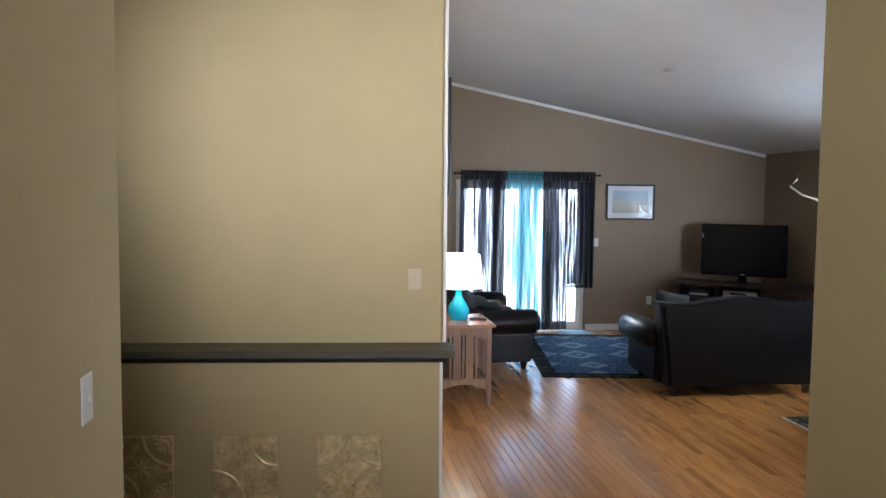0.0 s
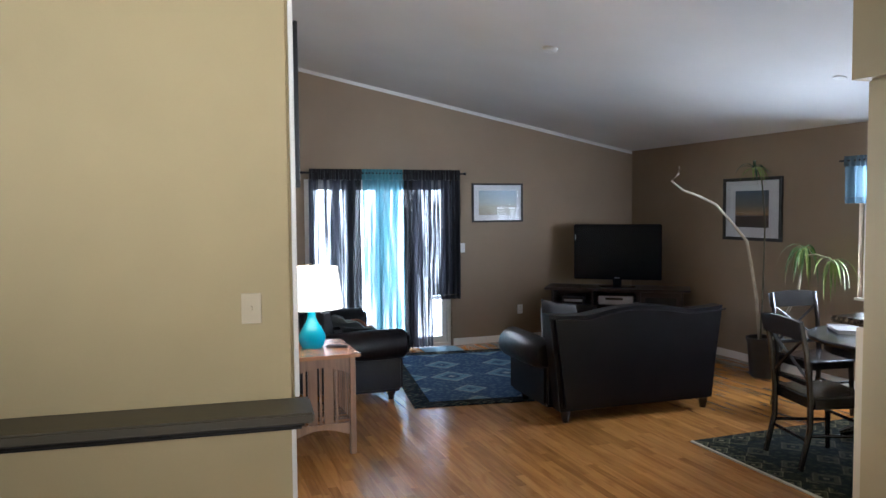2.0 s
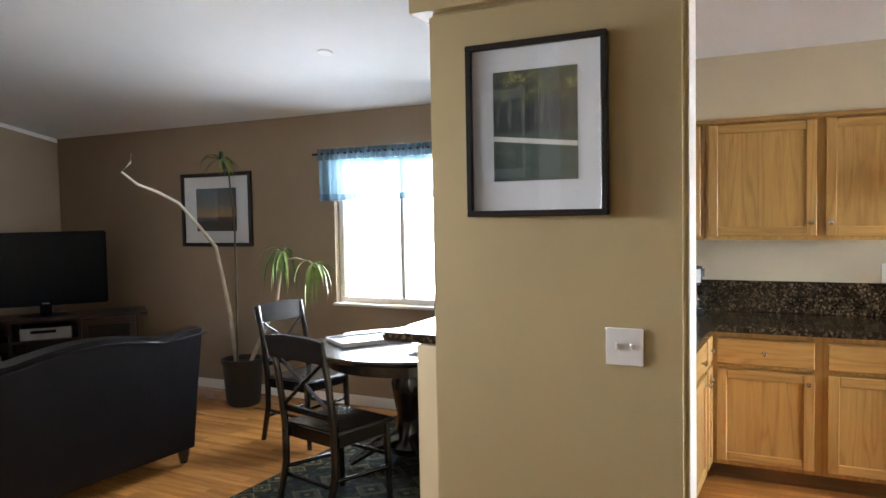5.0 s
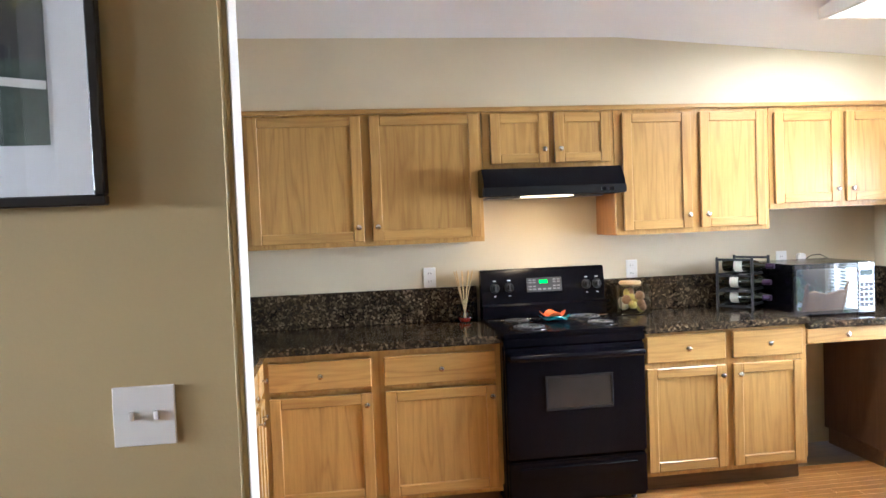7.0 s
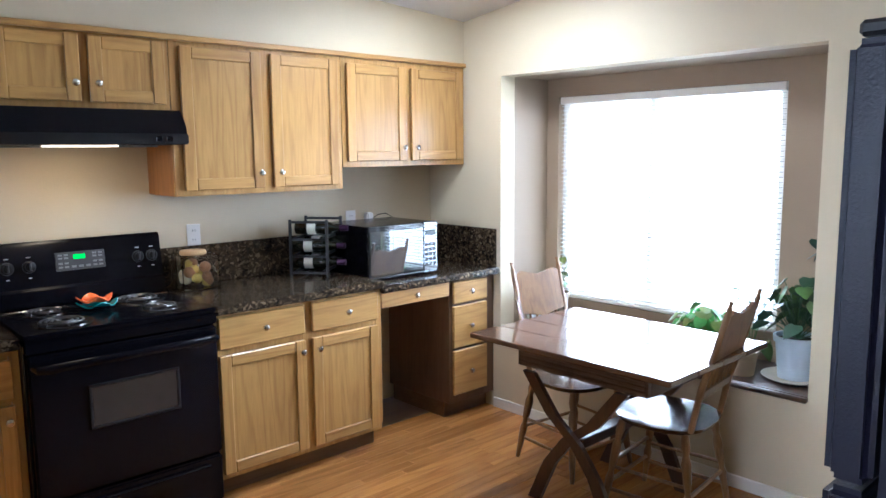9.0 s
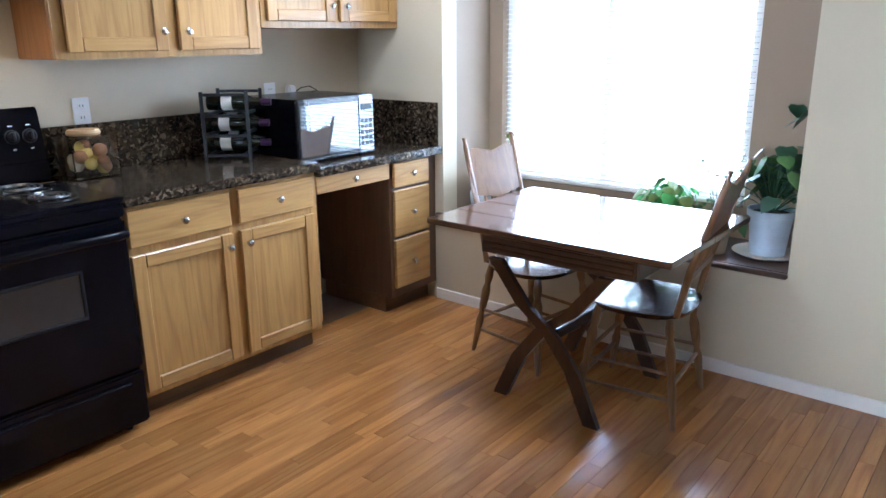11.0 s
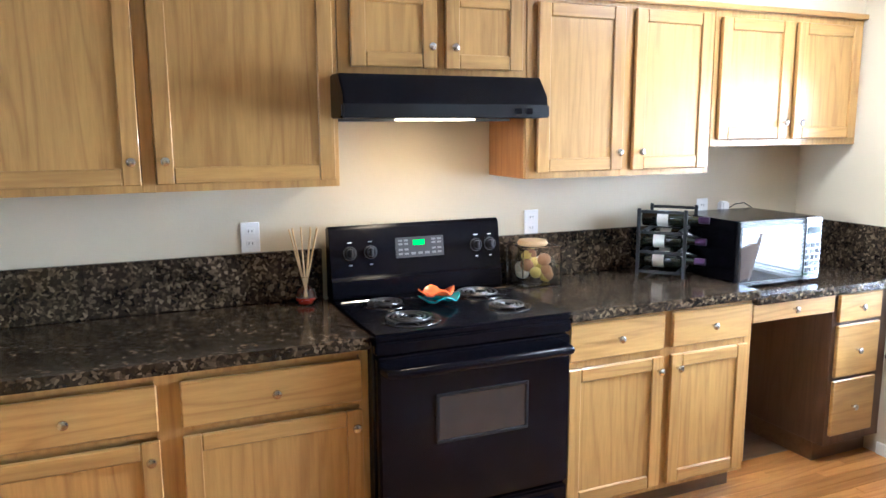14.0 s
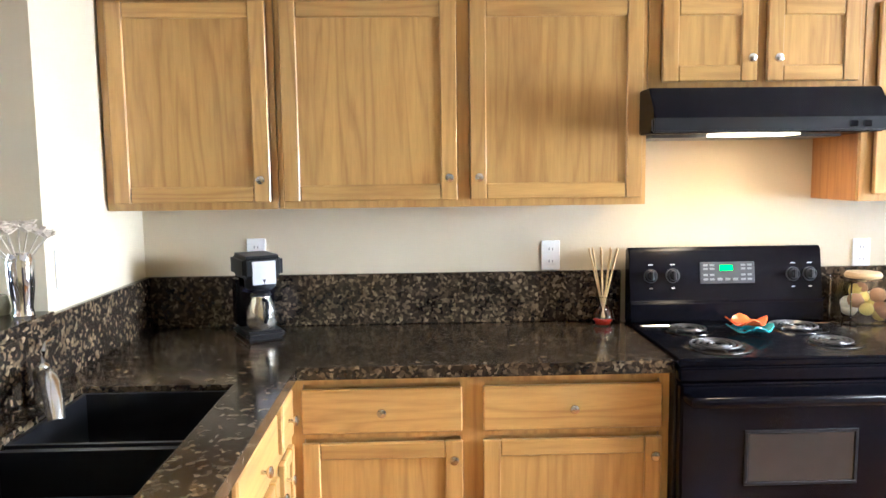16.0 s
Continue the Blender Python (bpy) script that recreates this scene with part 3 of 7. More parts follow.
put("wires", merge(*[rod((4.40 + 0.024 * k, 3.065, 0.735), (4.40 + 0.024 * k, 3.395, 0.735), 0.002, seg=6) for k in range(14)], *[rod((4.40 + 0.024 * k, y, 0.735), (4.40 + 0.024 * k, y, 0.80), 0.002, seg=6) for k in range(14) for y in (3.06, 3.40)]), M_BLACKM, r)
put("feet", merge(*[rod((x, y, 0.7022), (x, y, 0.80), 0.004, seg=8) for x in (4.39, 4.72) for y in (3.06, 3.40)]), M_BLACKM, r)
f = thing("faucet", at(5.05, 3.475, CT), "brushed nickel kitchen faucet with a lever handle", "faucet")
fx, fy = 5.05, 3.475
put("base", lathe([(0, 0), (0.030, 0), (0.030, 0.006), (0.023, 0.012), (0.021, 0.05), (0.024, 0.075), (0.019, 0.10), (0.010, 0.108), (0, 0.110)], 20, (fx, fy, CT)), M_NICKEL, f)
put("spout", sweep([(fx - 0.005, fy - 0.005, CT + 0.07), (fx - 0.045, fy - 0.035, CT + 0.085), (fx - 0.09, fy - 0.065, CT + 0.07), (fx - 0.13, fy - 0.09, CT + 0.035), (fx - 0.145, fy - 0.10, CT + 0.0)], [0.019, 0.021, 0.025, 0.023, 0.020], 14), M_NICKEL, f)
put("lever", sweep([(fx, fy, CT + 0.105), (fx + 0.008, fy, CT + 0.135), (fx + 0.03, fy + 0.004, CT + 0.152), (fx + 0.075, fy + 0.008, CT + 0.150)], [0.010, 0.007, 0.006, 0.0075], 10), M_NICKEL, f)

# range
RY0, RY1 = 0.945, 1.695
r = thing("range", at(5.66, 1.32, 0), "black electric coil range with a tilted control panel", "stove")
put("body", box(5.365, 5.95, RY0, RY1, 0.03, 0.895, 0.004), M_BLACK, r)
put("cooktop", box(5.335, 5.955, RY0 - 0.002, RY1 + 0.002, 0.8955, 0.922, 0.008, 2), M_BLACK, r)
for x, y in [(x, y) for x in (5.42, 5.9) for y in (RY0 + 0.05, RY1 - 0.05)]:
    put("foot", rod((x, y, 0), (x, y, 0.031), 0.015), M_BLACKM, r)
dr = put("oven_door", box(5.325, 5.3645, RY0 + 0.006, RY1 - 0.006, 0.275, 0.845, 0.008, 2), M_BLACK, r)
put("oven_window", box(5.3215, 5.3255, 1.14, 1.475, 0.53, 0.685, 0.001), M_DGLASS, dr, "smoked glass oven window")
put("window_frame", merge(box(5.3195, 5.3245, 1.128, 1.487, 0.686, 0.697, 0.002), box(5.3195, 5.3245, 1.128, 1.487, 0.518, 0.529, 0.002), box(5.3195, 5.3245, 1.128, 1.139, 0.5295, 0.6855, 0.002), box(5.3195, 5.3245, 1.4755, 1.487, 0.5295, 0.6855, 0.002)), M_BLACKM, dr)
put("handle", merge(sweep([(5.325, RY0 + 0.03, 0.80), (5.285, RY0 + 0.035, 0.80), (5.278, RY0 + 0.07, 0.80), (5.278, RY1 - 0.07, 0.80), (5.285, RY1 - 0.035, 0.80), (5.325, RY1 - 0.03, 0.80)], 0.018, 12)), M_BLACK, dr)
wd = put("drawer", box(5.328, 5.3645, RY0 + 0.006, RY1 - 0.006, 0.05, 0.262, 0.008, 2), M_BLACK, r)
put("drawer_lip", box(5.312, 5.3285, RY0 + 0.06, RY1 - 0.06, 0.175, 0.235, 0.012, 3), M_BLACK, wd)
put("front_rail", box(5.330, 5.3645, RY0, RY1, 0.852, 0.895, 0.006, 2), M_BLACK, r)
panel_m = at(5.90, 0, 0.922)
cp = put("control_panel", moved(prism([(-0.035, 0.005), (0.055, 0.0), (0.055, 0.275), (0.035, 0.285), (0.02, 0.285), (0.008, 0.27), (-0.02, 0.085), (-0.03, 0.075)], RY0 + 0.004, RY1 - 0.004, 0.002), panel_m), M_BLACK, r)
put("chrome_strip", box(5.80, 5.812, RY0 + 0.02, RY1 - 0.02, 0.9225, 0.929, 0.002), M_CHROME, r, "thin bright trim strip")
tilt = math.atan2(0.028, 0.185)
def on_panel(y, h, out=0.0):
    """A place on the tilted panel's face, h up its slope."""
    return at(5.90 - 0.02 + h * math.sin(tilt) - out * math.cos(tilt), y, 0.922 + 0.085 + h * math.cos(tilt)) @ pose(0, 0, 0, 0, math.degrees(tilt), 0)
for y in (1.61, 1.525, 1.06, 0.995):
    k = lathe([(0.0, 0), (0.024, 0), (0.024, 0.004), (0.019, 0.006), (0.017, 0.022), (0.014, 0.025), (0, 0.025)], 20)
    put("control_knob", moved(k, on_panel(y, 0.095) @ pose(0, 0, 0, 0, -90, 0)), M_BLACKM, cp)
    put("knob_grip", moved(box(-0.034, -0.02, -0.0035, 0.0035, -0.017, 0.017, 0.002), on_panel(y, 0.095)), M_STEEL, cp)
    put("knob_ring", moved(lathe([(0.0245, 0), (0.028, 0), (0.028, 0.0012), (0.0245, 0.0012)], 20), on_panel(y, 0.095) @ pose(0, 0, 0, 0, -90, 0)), M_STEEL, cp)
    put("dial_mark", moved(box(-0.0015, 0.0, -0.009, 0.009, 0.135, 0.139), on_panel(y, 0.0)), M_PLATE, cp)
    put("dial_mark", moved(box(-0.0015, 0.0, -0.006, 0.006, 0.045, 0.049), on_panel(y, 0.0)), M_PLATE, cp)
put("clock_panel", moved(box(-0.004, 0.002, -0.105, 0.105, 0.062, 0.145, 0.002), on_panel(1.315, 0)), plain("panel_dark_grey", (0.05, 0.05, 0.053), 0.3), cp)
put("display", moved(box(-0.0055, -0.003, -0.025, 0.025, 0.111, 0.132), on_panel(1.32, 0)), M_GREEN_LED, cp, "lit green clock display")
btn = []
for yy in (-0.085, -0.06, 0.06, 0.085):
    for zz in (0.078, 0.095, 0.118, 0.132):
        btn.append(moved(box(-0.0055, -0.0035, yy - 0.009, yy + 0.009, zz - 0.004, zz + 0.004, 0.001), on_panel(1.315, 0)))
put("buttons", merge(*btn, *[moved(box(-0.0055, -0.0035, yy - 0.01, yy + 0.01, 0.073, 0.083, 0.001), on_panel(1.315, 0)) for yy in (-0.03, 0.0, 0.03)]), plain("button_grey", (0.22, 0.22, 0.23), 0.4), cp)
M_PAN = plain("metal_worn_dark_chrome", (0.11, 0.11, 0.11), 0.25, 1.0, var=0.3, scale=30)
for bx, by, br in ((5.735, 1.52, 0.078), (5.485, 1.515, 0.095), (5.51, 1.115, 0.078), (5.75, 1.12, 0.098)):
    b = put("burner", lathe([(br * 0.35, 0.001), (br * 0.7, -0.002), (br, 0.003), (br + 0.014, 0.0045), (br + 0.016, 0.0015)], 32, (bx, by, 0.922)), M_PAN, r, "chrome drip pan with a grey coil")
    pts = []
    for k in range(int(3.4 * 20)):
        a = 2 * math.pi * k / 20
        rr = 0.018 + (br - 0.026) * k / (3.4 * 20)
        pts.append((bx + rr * math.cos(a), by + rr * math.sin(a), 0.9315))
    put("coil", sweep(pts, 0.0052, 6, 0.8), M_STEEL, b)
    put("coil_support", merge(*[moved(box(-br + 0.01, br - 0.01, -0.002, 0.002, 0.923, 0.9262), at(bx, by, 0) @ pose(0, 0, 0, 0, 0, a)) for a in (0, 60, 120)]), M_STEEL, b)

# range hood
h = thing("range_hood", at(5.76, 1.33, 1.62), "black under-cabinet range hood with a lit lens", "range hood")
put("shell", prism([(5.52, 1.645), (5.50, 1.655), (5.505, 1.70), (5.56, 1.769), (5.997, 1.769), (5.997, 1.625), (5.98, 1.62), (5.54, 1.62)], 0.958, 1.732, 0.004), M_BLACK, h)
put("front_lip", box(5.495, 5.515, 0.953, 1.737, 1.622, 1.668, 0.005, 2), M_BLACKM, h)
for y in (1.085, 1.04):
    put("switch", box(5.490, 5.496, y - 0.014, y + 0.014, 1.634, 1.656, 0.003), M_BLACK, h)
put("light_lens", box(5.53, 5.66, 1.24, 1.50, 1.612, 1.6195, 0.002), emitter("hood_lens_warm", (1.0, 0.78, 0.5), 3.0), h, "warm glowing lamp lens")
put("filter", box(5.68, 5.95, 1.02, 1.68, 1.612, 1.6195), M_STEEL, h)
lamp("hood_light", "AREA", 2.4, (1.0, 0.70, 0.38), look((5.62, 1.37, 1.605), (5.72, 1.37, 0.9)), 0.12, 0.25)


# outlets and switches
def plate(name, m, w=0.072, h=0.116, gang=1, kind="outlet", label="white plastic wall plate", cat="outlet", M_PLATE=M_PLATE):
    """A wall plate whose back is at y = 0 of m and whose front looks along -y."""
    p = thing(name, m, label, cat)
    LOCAL.add(p)
    part("plate", box(-w / 2, w / 2, -0.006, -0.0005, -h / 2, h / 2, 0.002), M_PLATE, p)
    for g in range(gang):
        x = (g - (gang - 1) / 2) * 0.046
        if kind == "outlet":
            for z in (-0.024, 0.024):
                part("socket", merge(box(x - 0.016, x + 0.016, -0.0075, -0.006, z - 0.013, z + 0.013, 0.002)), M_PLATE, p)
                part("slots", merge(box(x - 0.008, x - 0.0055, -0.0079, -0.0074, z - 0.004, z + 0.006), box(x + 0.0055, x + 0.008, -0.0079, -0.0074, z - 0.004, z + 0.005)), M_BLACKM, p)
        else:
            part("rocker" if kind == "rocker" else "toggle", box(x - 0.016, x + 0.016, -0.009, -0.006, -0.033, 0.033, 0.002) if kind == "rocker" else box(x - 0.005, x + 0.005, -0.012, -0.006, -0.008, 0.010, 0.002), M_PLATE, p)
    return p


for y, z in ((3.12, 1.20), (1.975, 1.175), (0.735, 1.165), (-0.25, 1.175)):
    plate("outlet", east_m(6.0, y, z), label="white double outlet plate on the kitchen wall")
plate("outlet", at(5.36, YN, 1.235), 0.116, 0.116, 2, "outlet", "white two-gang outlet plate beside the bar ledge")
plate("light_switch", at(3.20, 2.877, 1.157) @ pose(0, 0, 0, 0, 0, -90), 0.116, 0.116, 2, "toggle", "white two-gang toggle switch plate on the tan pier", "switch")
plate("light_switch", at(-0.576, 1.70, 1.267) @ pose(0, 0, 0, 0, 0, 90), 0.075, 0.118, 1, "toggle", "white toggle switch plate on the hall wall", "switch")
plate("light_switch", ALC @ at(0.452, 3.90, 1.312), 0.075, 0.118, 1, "toggle", "tan painted switch plate on the tan wall above the ledge", "switch", plain("plate_painted_tan", (0.56, 0.47, 0.30), 0.4, var=0.02))
plate("light_switch", at(3.545, YF, 1.20), 0.072, 0.116, 1, "toggle", "white switch plate beside the patio door", "switch")
plate("outlet", at(4.33, YF, 0.40), label="white outlet plate low on the living room wall")

# coffee maker
c = thing("coffee_maker", at(5.84, 3.06, CT), "small black drip coffee maker with a silver badge", "coffee maker")
cm = at(5.83, 3.085, CT) @ Matrix.Diagonal((0.94, 0.94, 0.93, 1)) @ pose(0, 0, 0, 0, 0, -62)
put("base", moved(box(-0.075, 0.075, -0.11, 0.10, 0.0, 0.035, 0.012, 3), cm), M_BLACKM, c)
put("tank", moved(box(-0.075, 0.075, 0.015, 0.10, 0.0355, 0.235, 0.012, 3), cm), M_BLACK, c)
put("brew_head", moved(box(-0.078, 0.078, -0.10, 0.102, 0.2355, 0.325, 0.016, 3), cm), M_BLACKM, c)
put("badge", moved(box(-0.045, 0.045, -0.104, -0.0995, 0.215, 0.305, 0.002), cm), plain("badge_silver", (0.7, 0.7, 0.7), 0.3, 0.6), c, "silver badge plate")
put("filter_basket", moved(lathe([(0.045, 0.19), (0.058, 0.20), (0.06, 0.235)], 20, (0, -0.045, 0)), cm), M_BLACKM, c)
cf = put("carafe", moved(lathe([(0, 0.037), (0.05, 0.037), (0.058, 0.06), (0.058, 0.11), (0.04, 0.15), (0.038, 0.165)], 24, (0, -0.045, 0)), cm), plain("carafe_steel", (0.55, 0.50, 0.42), 0.15, 0.9), c)
put("lid", moved(lathe([(0, 0.18), (0.036, 0.178), (0.040, 0.165), (0, 0.164)], 20, (0, -0.045, 0)), cm), M_BLACKM, cf)
put("carafe_handle", moved(sweep([(0.0, -0.085, 0.155), (0.0, -0.125, 0.15), (0.0, -0.13, 0.10), (0.0, -0.10, 0.07)], 0.008, 8), cm), M_BLACKM, cf)

# reed diffuser
c = thing("reed_diffuser", at(5.90, 1.79, CT), "clear glass reed diffuser with red oil and pale reeds", "diffuser")
put("bottle", lathe([(0, 0), (0.036, 0.0), (0.044, 0.02), (0.036, 0.055), (0.015, 0.075), (0.015, 0.105), (0.019, 0.108), (0.013, 0.108), (0.012, 0.076), (0.033, 0.053), (0.040, 0.02), (0.033, 0.004), (0, 0.004)], 20, (5.90, 1.79, CT)), M_GLASS, c)
put("oil", lathe([(0, 0.006), (0.032, 0.006), (0.037, 0.018), (0.036, 0.028), (0, 0.028)], 20, (5.90, 1.79, CT)), plain("oil_red", (0.45, 0.03, 0.015), 0.1, coat=0.5), c, "red oil")
M_REED = plain("reed_tan", (0.55, 0.38, 0.18), 0.7)
for k in range(9):
    a = 2 * math.pi * k / 9
    put("reed", rod((5.90 + 0.006 * math.cos(a + 3), 1.79 + 0.006 * math.sin(a + 3), CT + 0.03), (5.90 + 0.045 * math.cos(a), 1.79 + 0.055 * math.sin(a), CT + 0.295), 0.003, seg=6), M_REED, c)

# spoon rest on the cooktop
c = thing("spoon_rest", at(5.655, 1.33, 0.9225), "wavy orange and teal ceramic spoon rest lying on the cooktop", "dish")
def wavy(r, amp, z, th):
    bm, n = bmesh.new(), 20
    rows = []
    for i in range(7):
        rr = r * i / 6
        rows.append([bm.verts.new((rr * math.cos(2 * math.pi * k / n) * 1.0, rr * math.sin(2 * math.pi * k / n) * (1.15 + 0.12 * math.cos(8 * math.pi * k / n)), z + (i / 6) ** 2 * (0.018 + amp * math.cos(8 * math.pi * k / n)))) for k in range(n)])
    for a, b in zip(rows, rows[1:]):
        for k in range(n):
            bm.faces.new((a[k], a[(k + 1) % n], b[(k + 1) % n], b[k]))
    bmesh.ops.remove_doubles(bm, verts=bm.verts, dist=1e-5)
    bmesh.ops.recalc_face_normals(bm, faces=bm.faces)
    bmesh.ops.solidify(bm, geom=list(bm.faces), thickness=th)
    return bm
put("dish", moved(wavy(0.068, 0.011, 0.008, 0.005), at(5.655, 1.33, 0.9225)), plain("ceramic_teal", (0.02, 0.22, 0.24), 0.15, coat=0.5), c)
put("upper_dish", moved(wavy(0.060, 0.013, 0.024, 0.005), at(5.675, 1.335, 0.9265)), plain("ceramic_orange", (0.75, 0.13, 0.03), 0.2, coat=0.5), c, "bright orange ceramic dish")

# jar with dried fruit
c = thing("glass_jar", at(5.87, 0.80, CT), "square clear glass jar half full of dried fruit", "jar")
put("jar", merge(box(5.79, 5.94, 0.70, 0.89, CT, CT + 0.006, 0.001), *[box(*b, CT + 0.006, CT + 0.17, 0.001) for b in ((5.79, 5.795, 0.70, 0.89), (5.935, 5.94, 0.70, 0.89), (5.7955, 5.9345, 0.70, 0.705), (5.7955, 5.9345, 0.885, 0.89))]), M_GLASS, c)
put("lid", lathe([(0, 0.171), (0.062, 0.171), (0.066, 0.18), (0.060, 0.192), (0, 0.195)], 24, (5.87, 0.80, CT)), plain("cork_tan", (0.45, 0.30, 0.14), 0.7), c)
rr = random.Random(4)
for k in range(14):
    p = (5.825 + 0.08 * rr.random(), 0.735 + 0.12 * rr.random(), CT + 0.032 + 0.007 * k)
    bm = bmesh.new()
    bmesh.ops.create_icosphere(bm, subdivisions=2, radius=0.024 + 0.006 * rr.random())
    for v in bm.verts:
        v.co *= 1 + 0.15 * noise.noise(v.co * 60 + Vector(p))
    put("dried_fruit", moved(bm, at(*p)), plain("fruit_" + "abc"[k % 3], ((0.70, 0.55, 0.14), (0.42, 0.22, 0.10), (0.80, 0.74, 0.55))[k % 3], 0.6) if k < 3 else bpy.data.materials["fruit_" + "abc"[k % 3]], c)

# wine rack with bottles
c = thing("wine_rack", at(5.86, 0.14, CT), "black wood countertop wine rack holding bottles", "wine rack")
for y in (0.02, 0.27):
    for x in (5.75, 5.955):
        put("post", box(x - 0.008, x + 0.008, y - 0.006, y + 0.006, CT, CT + 0.31, 0.003), M_BLACKM, c)
    for z in (0.022, 0.112, 0.202, 0.296):
        put("side_rail", box(5.7585, 5.9465, y - 0.005, y + 0.005, CT + z - 0.007, CT + z + 0.007, 0.003), M_BLACKM, c)
for z in (0.03, 0.12, 0.21):
    for x in (5.775, 5.93):
        put("shelf_bar", box(x - 0.009, x + 0.009, 0.0265, 0.2635, CT + z - 0.008, CT + z + 0.004, 0.002), M_BLACKM, c)
M_BOT = plain("bottle_dark_green", (0.012, 0.016, 0.010), 0.06, coat=0.6)
M_FOIL = plain("foil_capsule", (0.05, 0.02, 0.06), 0.3, 0.5)
# pale label band, which also paints in the bottles' bright glints
M_LAB = plain("bottle_label_and_glint", (0.72, 0.70, 0.64), 0.5)
for k, (y, z) in enumerate(((0.085, 0.074), (0.205, 0.074), (0.085, 0.164), (0.205, 0.164), (0.145, 0.254))):
    b = thing("wine_bottle", at(5.86, y, CT + z) , "dark glass wine bottle lying in the rack", "bottle", "bottles in the wine rack")
    bmx = pose(0, 0, 0, 0, -90, 0)
    mm = at(5.965, y, CT + z - 0.0) @ bmx
    put("bottle", moved(lathe([(0, 0), (0.034, 0), (0.037, 0.006), (0.037, 0.17), (0.03, 0.20), (0.015, 0.225), (0.0145, 0.29), (0, 0.29)], 20), mm), M_BOT, b)
    put("capsule", moved(lathe([(0.0152, 0.25), (0.0158, 0.25), (0.016, 0.296), (0, 0.297)], 16), mm), M_FOIL, b)
    put("label", moved(lathe([(0.0374, 0.07), (0.0376, 0.07), (0.0376, 0.12), (0.0374, 0.12)], 20), mm), M_LAB, b)

TURN_RACK = at(5.86, 0.145, 0) @ pose(0, 0, 0, 0, 0, 38) @ at(-5.86, -0.145, 0) @ at(-0.045, 0, 0)
for o in [o for o in scene.objects if o.parent is None and o.name.split(".")[0] in ("wine_rack", "wine_bottle")]:
    o.matrix_basis = TURN_RACK @ o.matrix_basis

# microwave
c = thing("microwave", at(5.74, -0.22, CT), "black countertop microwave with a mirrored glass door", "microwave")
mz = 0.8825
put("body", box(5.52, 5.93, -0.50, 0.035 - 0.04, mz + 0.012, mz + 0.30, 0.006, 2), M_BLACK, c)
put("feet", merge(*[rod((x, y, mz), (x, y, mz + 0.013), 0.014) for x in (5.56, 5.88) for y in (-0.46, -0.05)]), M_BLACKM, c)
dd = put("door", box(5.497, 5.519, -0.395, -0.006, mz + 0.014, mz + 0.298, 0.005, 2), plain("mirror_black_door", (0.04, 0.042, 0.045), 0.03, 0.3, coat=1.0), c)
put("door_window", box(5.4945, 5.4975, -0.388, -0.018, mz + 0.035, mz + 0.272, 0.001), plain("mirror_glass_dark", (0.30, 0.32, 0.35), 0.03, 0.9), dd, "reflective dark glass window")
put("keypad", box(5.497, 5.519, -0.499, -0.3965, mz + 0.014, mz + 0.298, 0.004, 2), bpy.data.materials["mirror_glass_dark"], c)
put("keys", merge(*[box(5.4945, 5.4972, -0.487 + 0.029 * i, -0.465 + 0.029 * i, mz + 0.05 + 0.028 * j, mz + 0.07 + 0.028 * j, 0.001) for i in range(3) for j in range(5)]), plain("key_grey", (0.05, 0.05, 0.055), 0.2), c)
put("microwave_display", box(5.4948, 5.4972, -0.485, -0.41, mz + 0.225, mz + 0.255), plain("display_off", (0.02, 0.03, 0.03), 0.1), c)
sm = thing("power_adapter", at(5.99, -0.37, 1.19), "small white power adapter plugged in above the microwave", "plug")
put("adapter", box(5.955, 5.9985, -0.395, -0.345, 1.165, 1.215, 0.008, 2), M_PLATE, sm)
put("cord", sweep([(5.975, -0.395, 1.175), (5.96, -0.43, 1.20), (5.95, -0.48, 1.205), (5.95, -0.53, 1.18), (5.96, -0.55, 1.10)], 0.003, 6), M_BLACKM, sm)

# refrigerator
c = thing("refrigerator", at(2.36, 0.98, 0), "tall black refrigerator with textured sides and curved handles", "refrigerator")
m_fr, nt, b_ = nodes_of("enamel_black_pebbled")
b_.inputs["Base Color"].default_value = (0.005, 0.005, 0.012, 1)
b_.inputs["Roughness"].default_value, b_.inputs["Specular IOR Level"].default_value = 0.3, 0.28
bump(nt, b_, noise_tex(nt, coords(nt), 260, 3), 0.35, 0.002)
put("body", box(2.02, 2.66, 0.60, 1.39, 0.03, 1.715, 0.006, 2), m_fr, c)
put("plinth", box(2.04, 2.63, 0.61, 1.38, 0.0, 0.0295), M_BLACKM, c)
d1 = put("freezer_door", box(2.668, 2.725, 0.601, 1.389, 1.17, 1.712, 0.012, 3), m_fr, c)
d2 = put("fridge_door", box(2.668, 2.725, 0.601, 1.389, 0.06, 1.162, 0.012, 3), m_fr, c)
put("hinge", box(2.64, 2.72, 1.31, 1.37, 1.7155, 1.735, 0.005), M_BLACKM, c)
put("handle", sweep([(2.722, 0.66, 1.65), (2.738, 0.66, 1.61), (2.748, 0.66, 1.45), (2.745, 0.66, 1.25), (2.722, 0.66, 1.20)], [0.012, 0.010, 0.010, 0.010, 0.012], 10), M_BLACK, d1)
put("handle", sweep([(2.722, 0.66, 1.13), (2.738, 0.66, 1.09), (2.748, 0.66, 0.85), (2.738, 0.66, 0.62), (2.722, 0.66, 0.57)], [0.012, 0.010, 0.010, 0.010, 0.012], 10), M_BLACK, d2)
mg = thing("magnet_clip", at(2.73, 0.75, 1.55), "white magnet clip holding a curled note on the refrigerator", "magnet")
put("clip", box(2.7255, 2.745, 0.72, 0.76, 1.50, 1.56, 0.004), M_PLATE, mg)
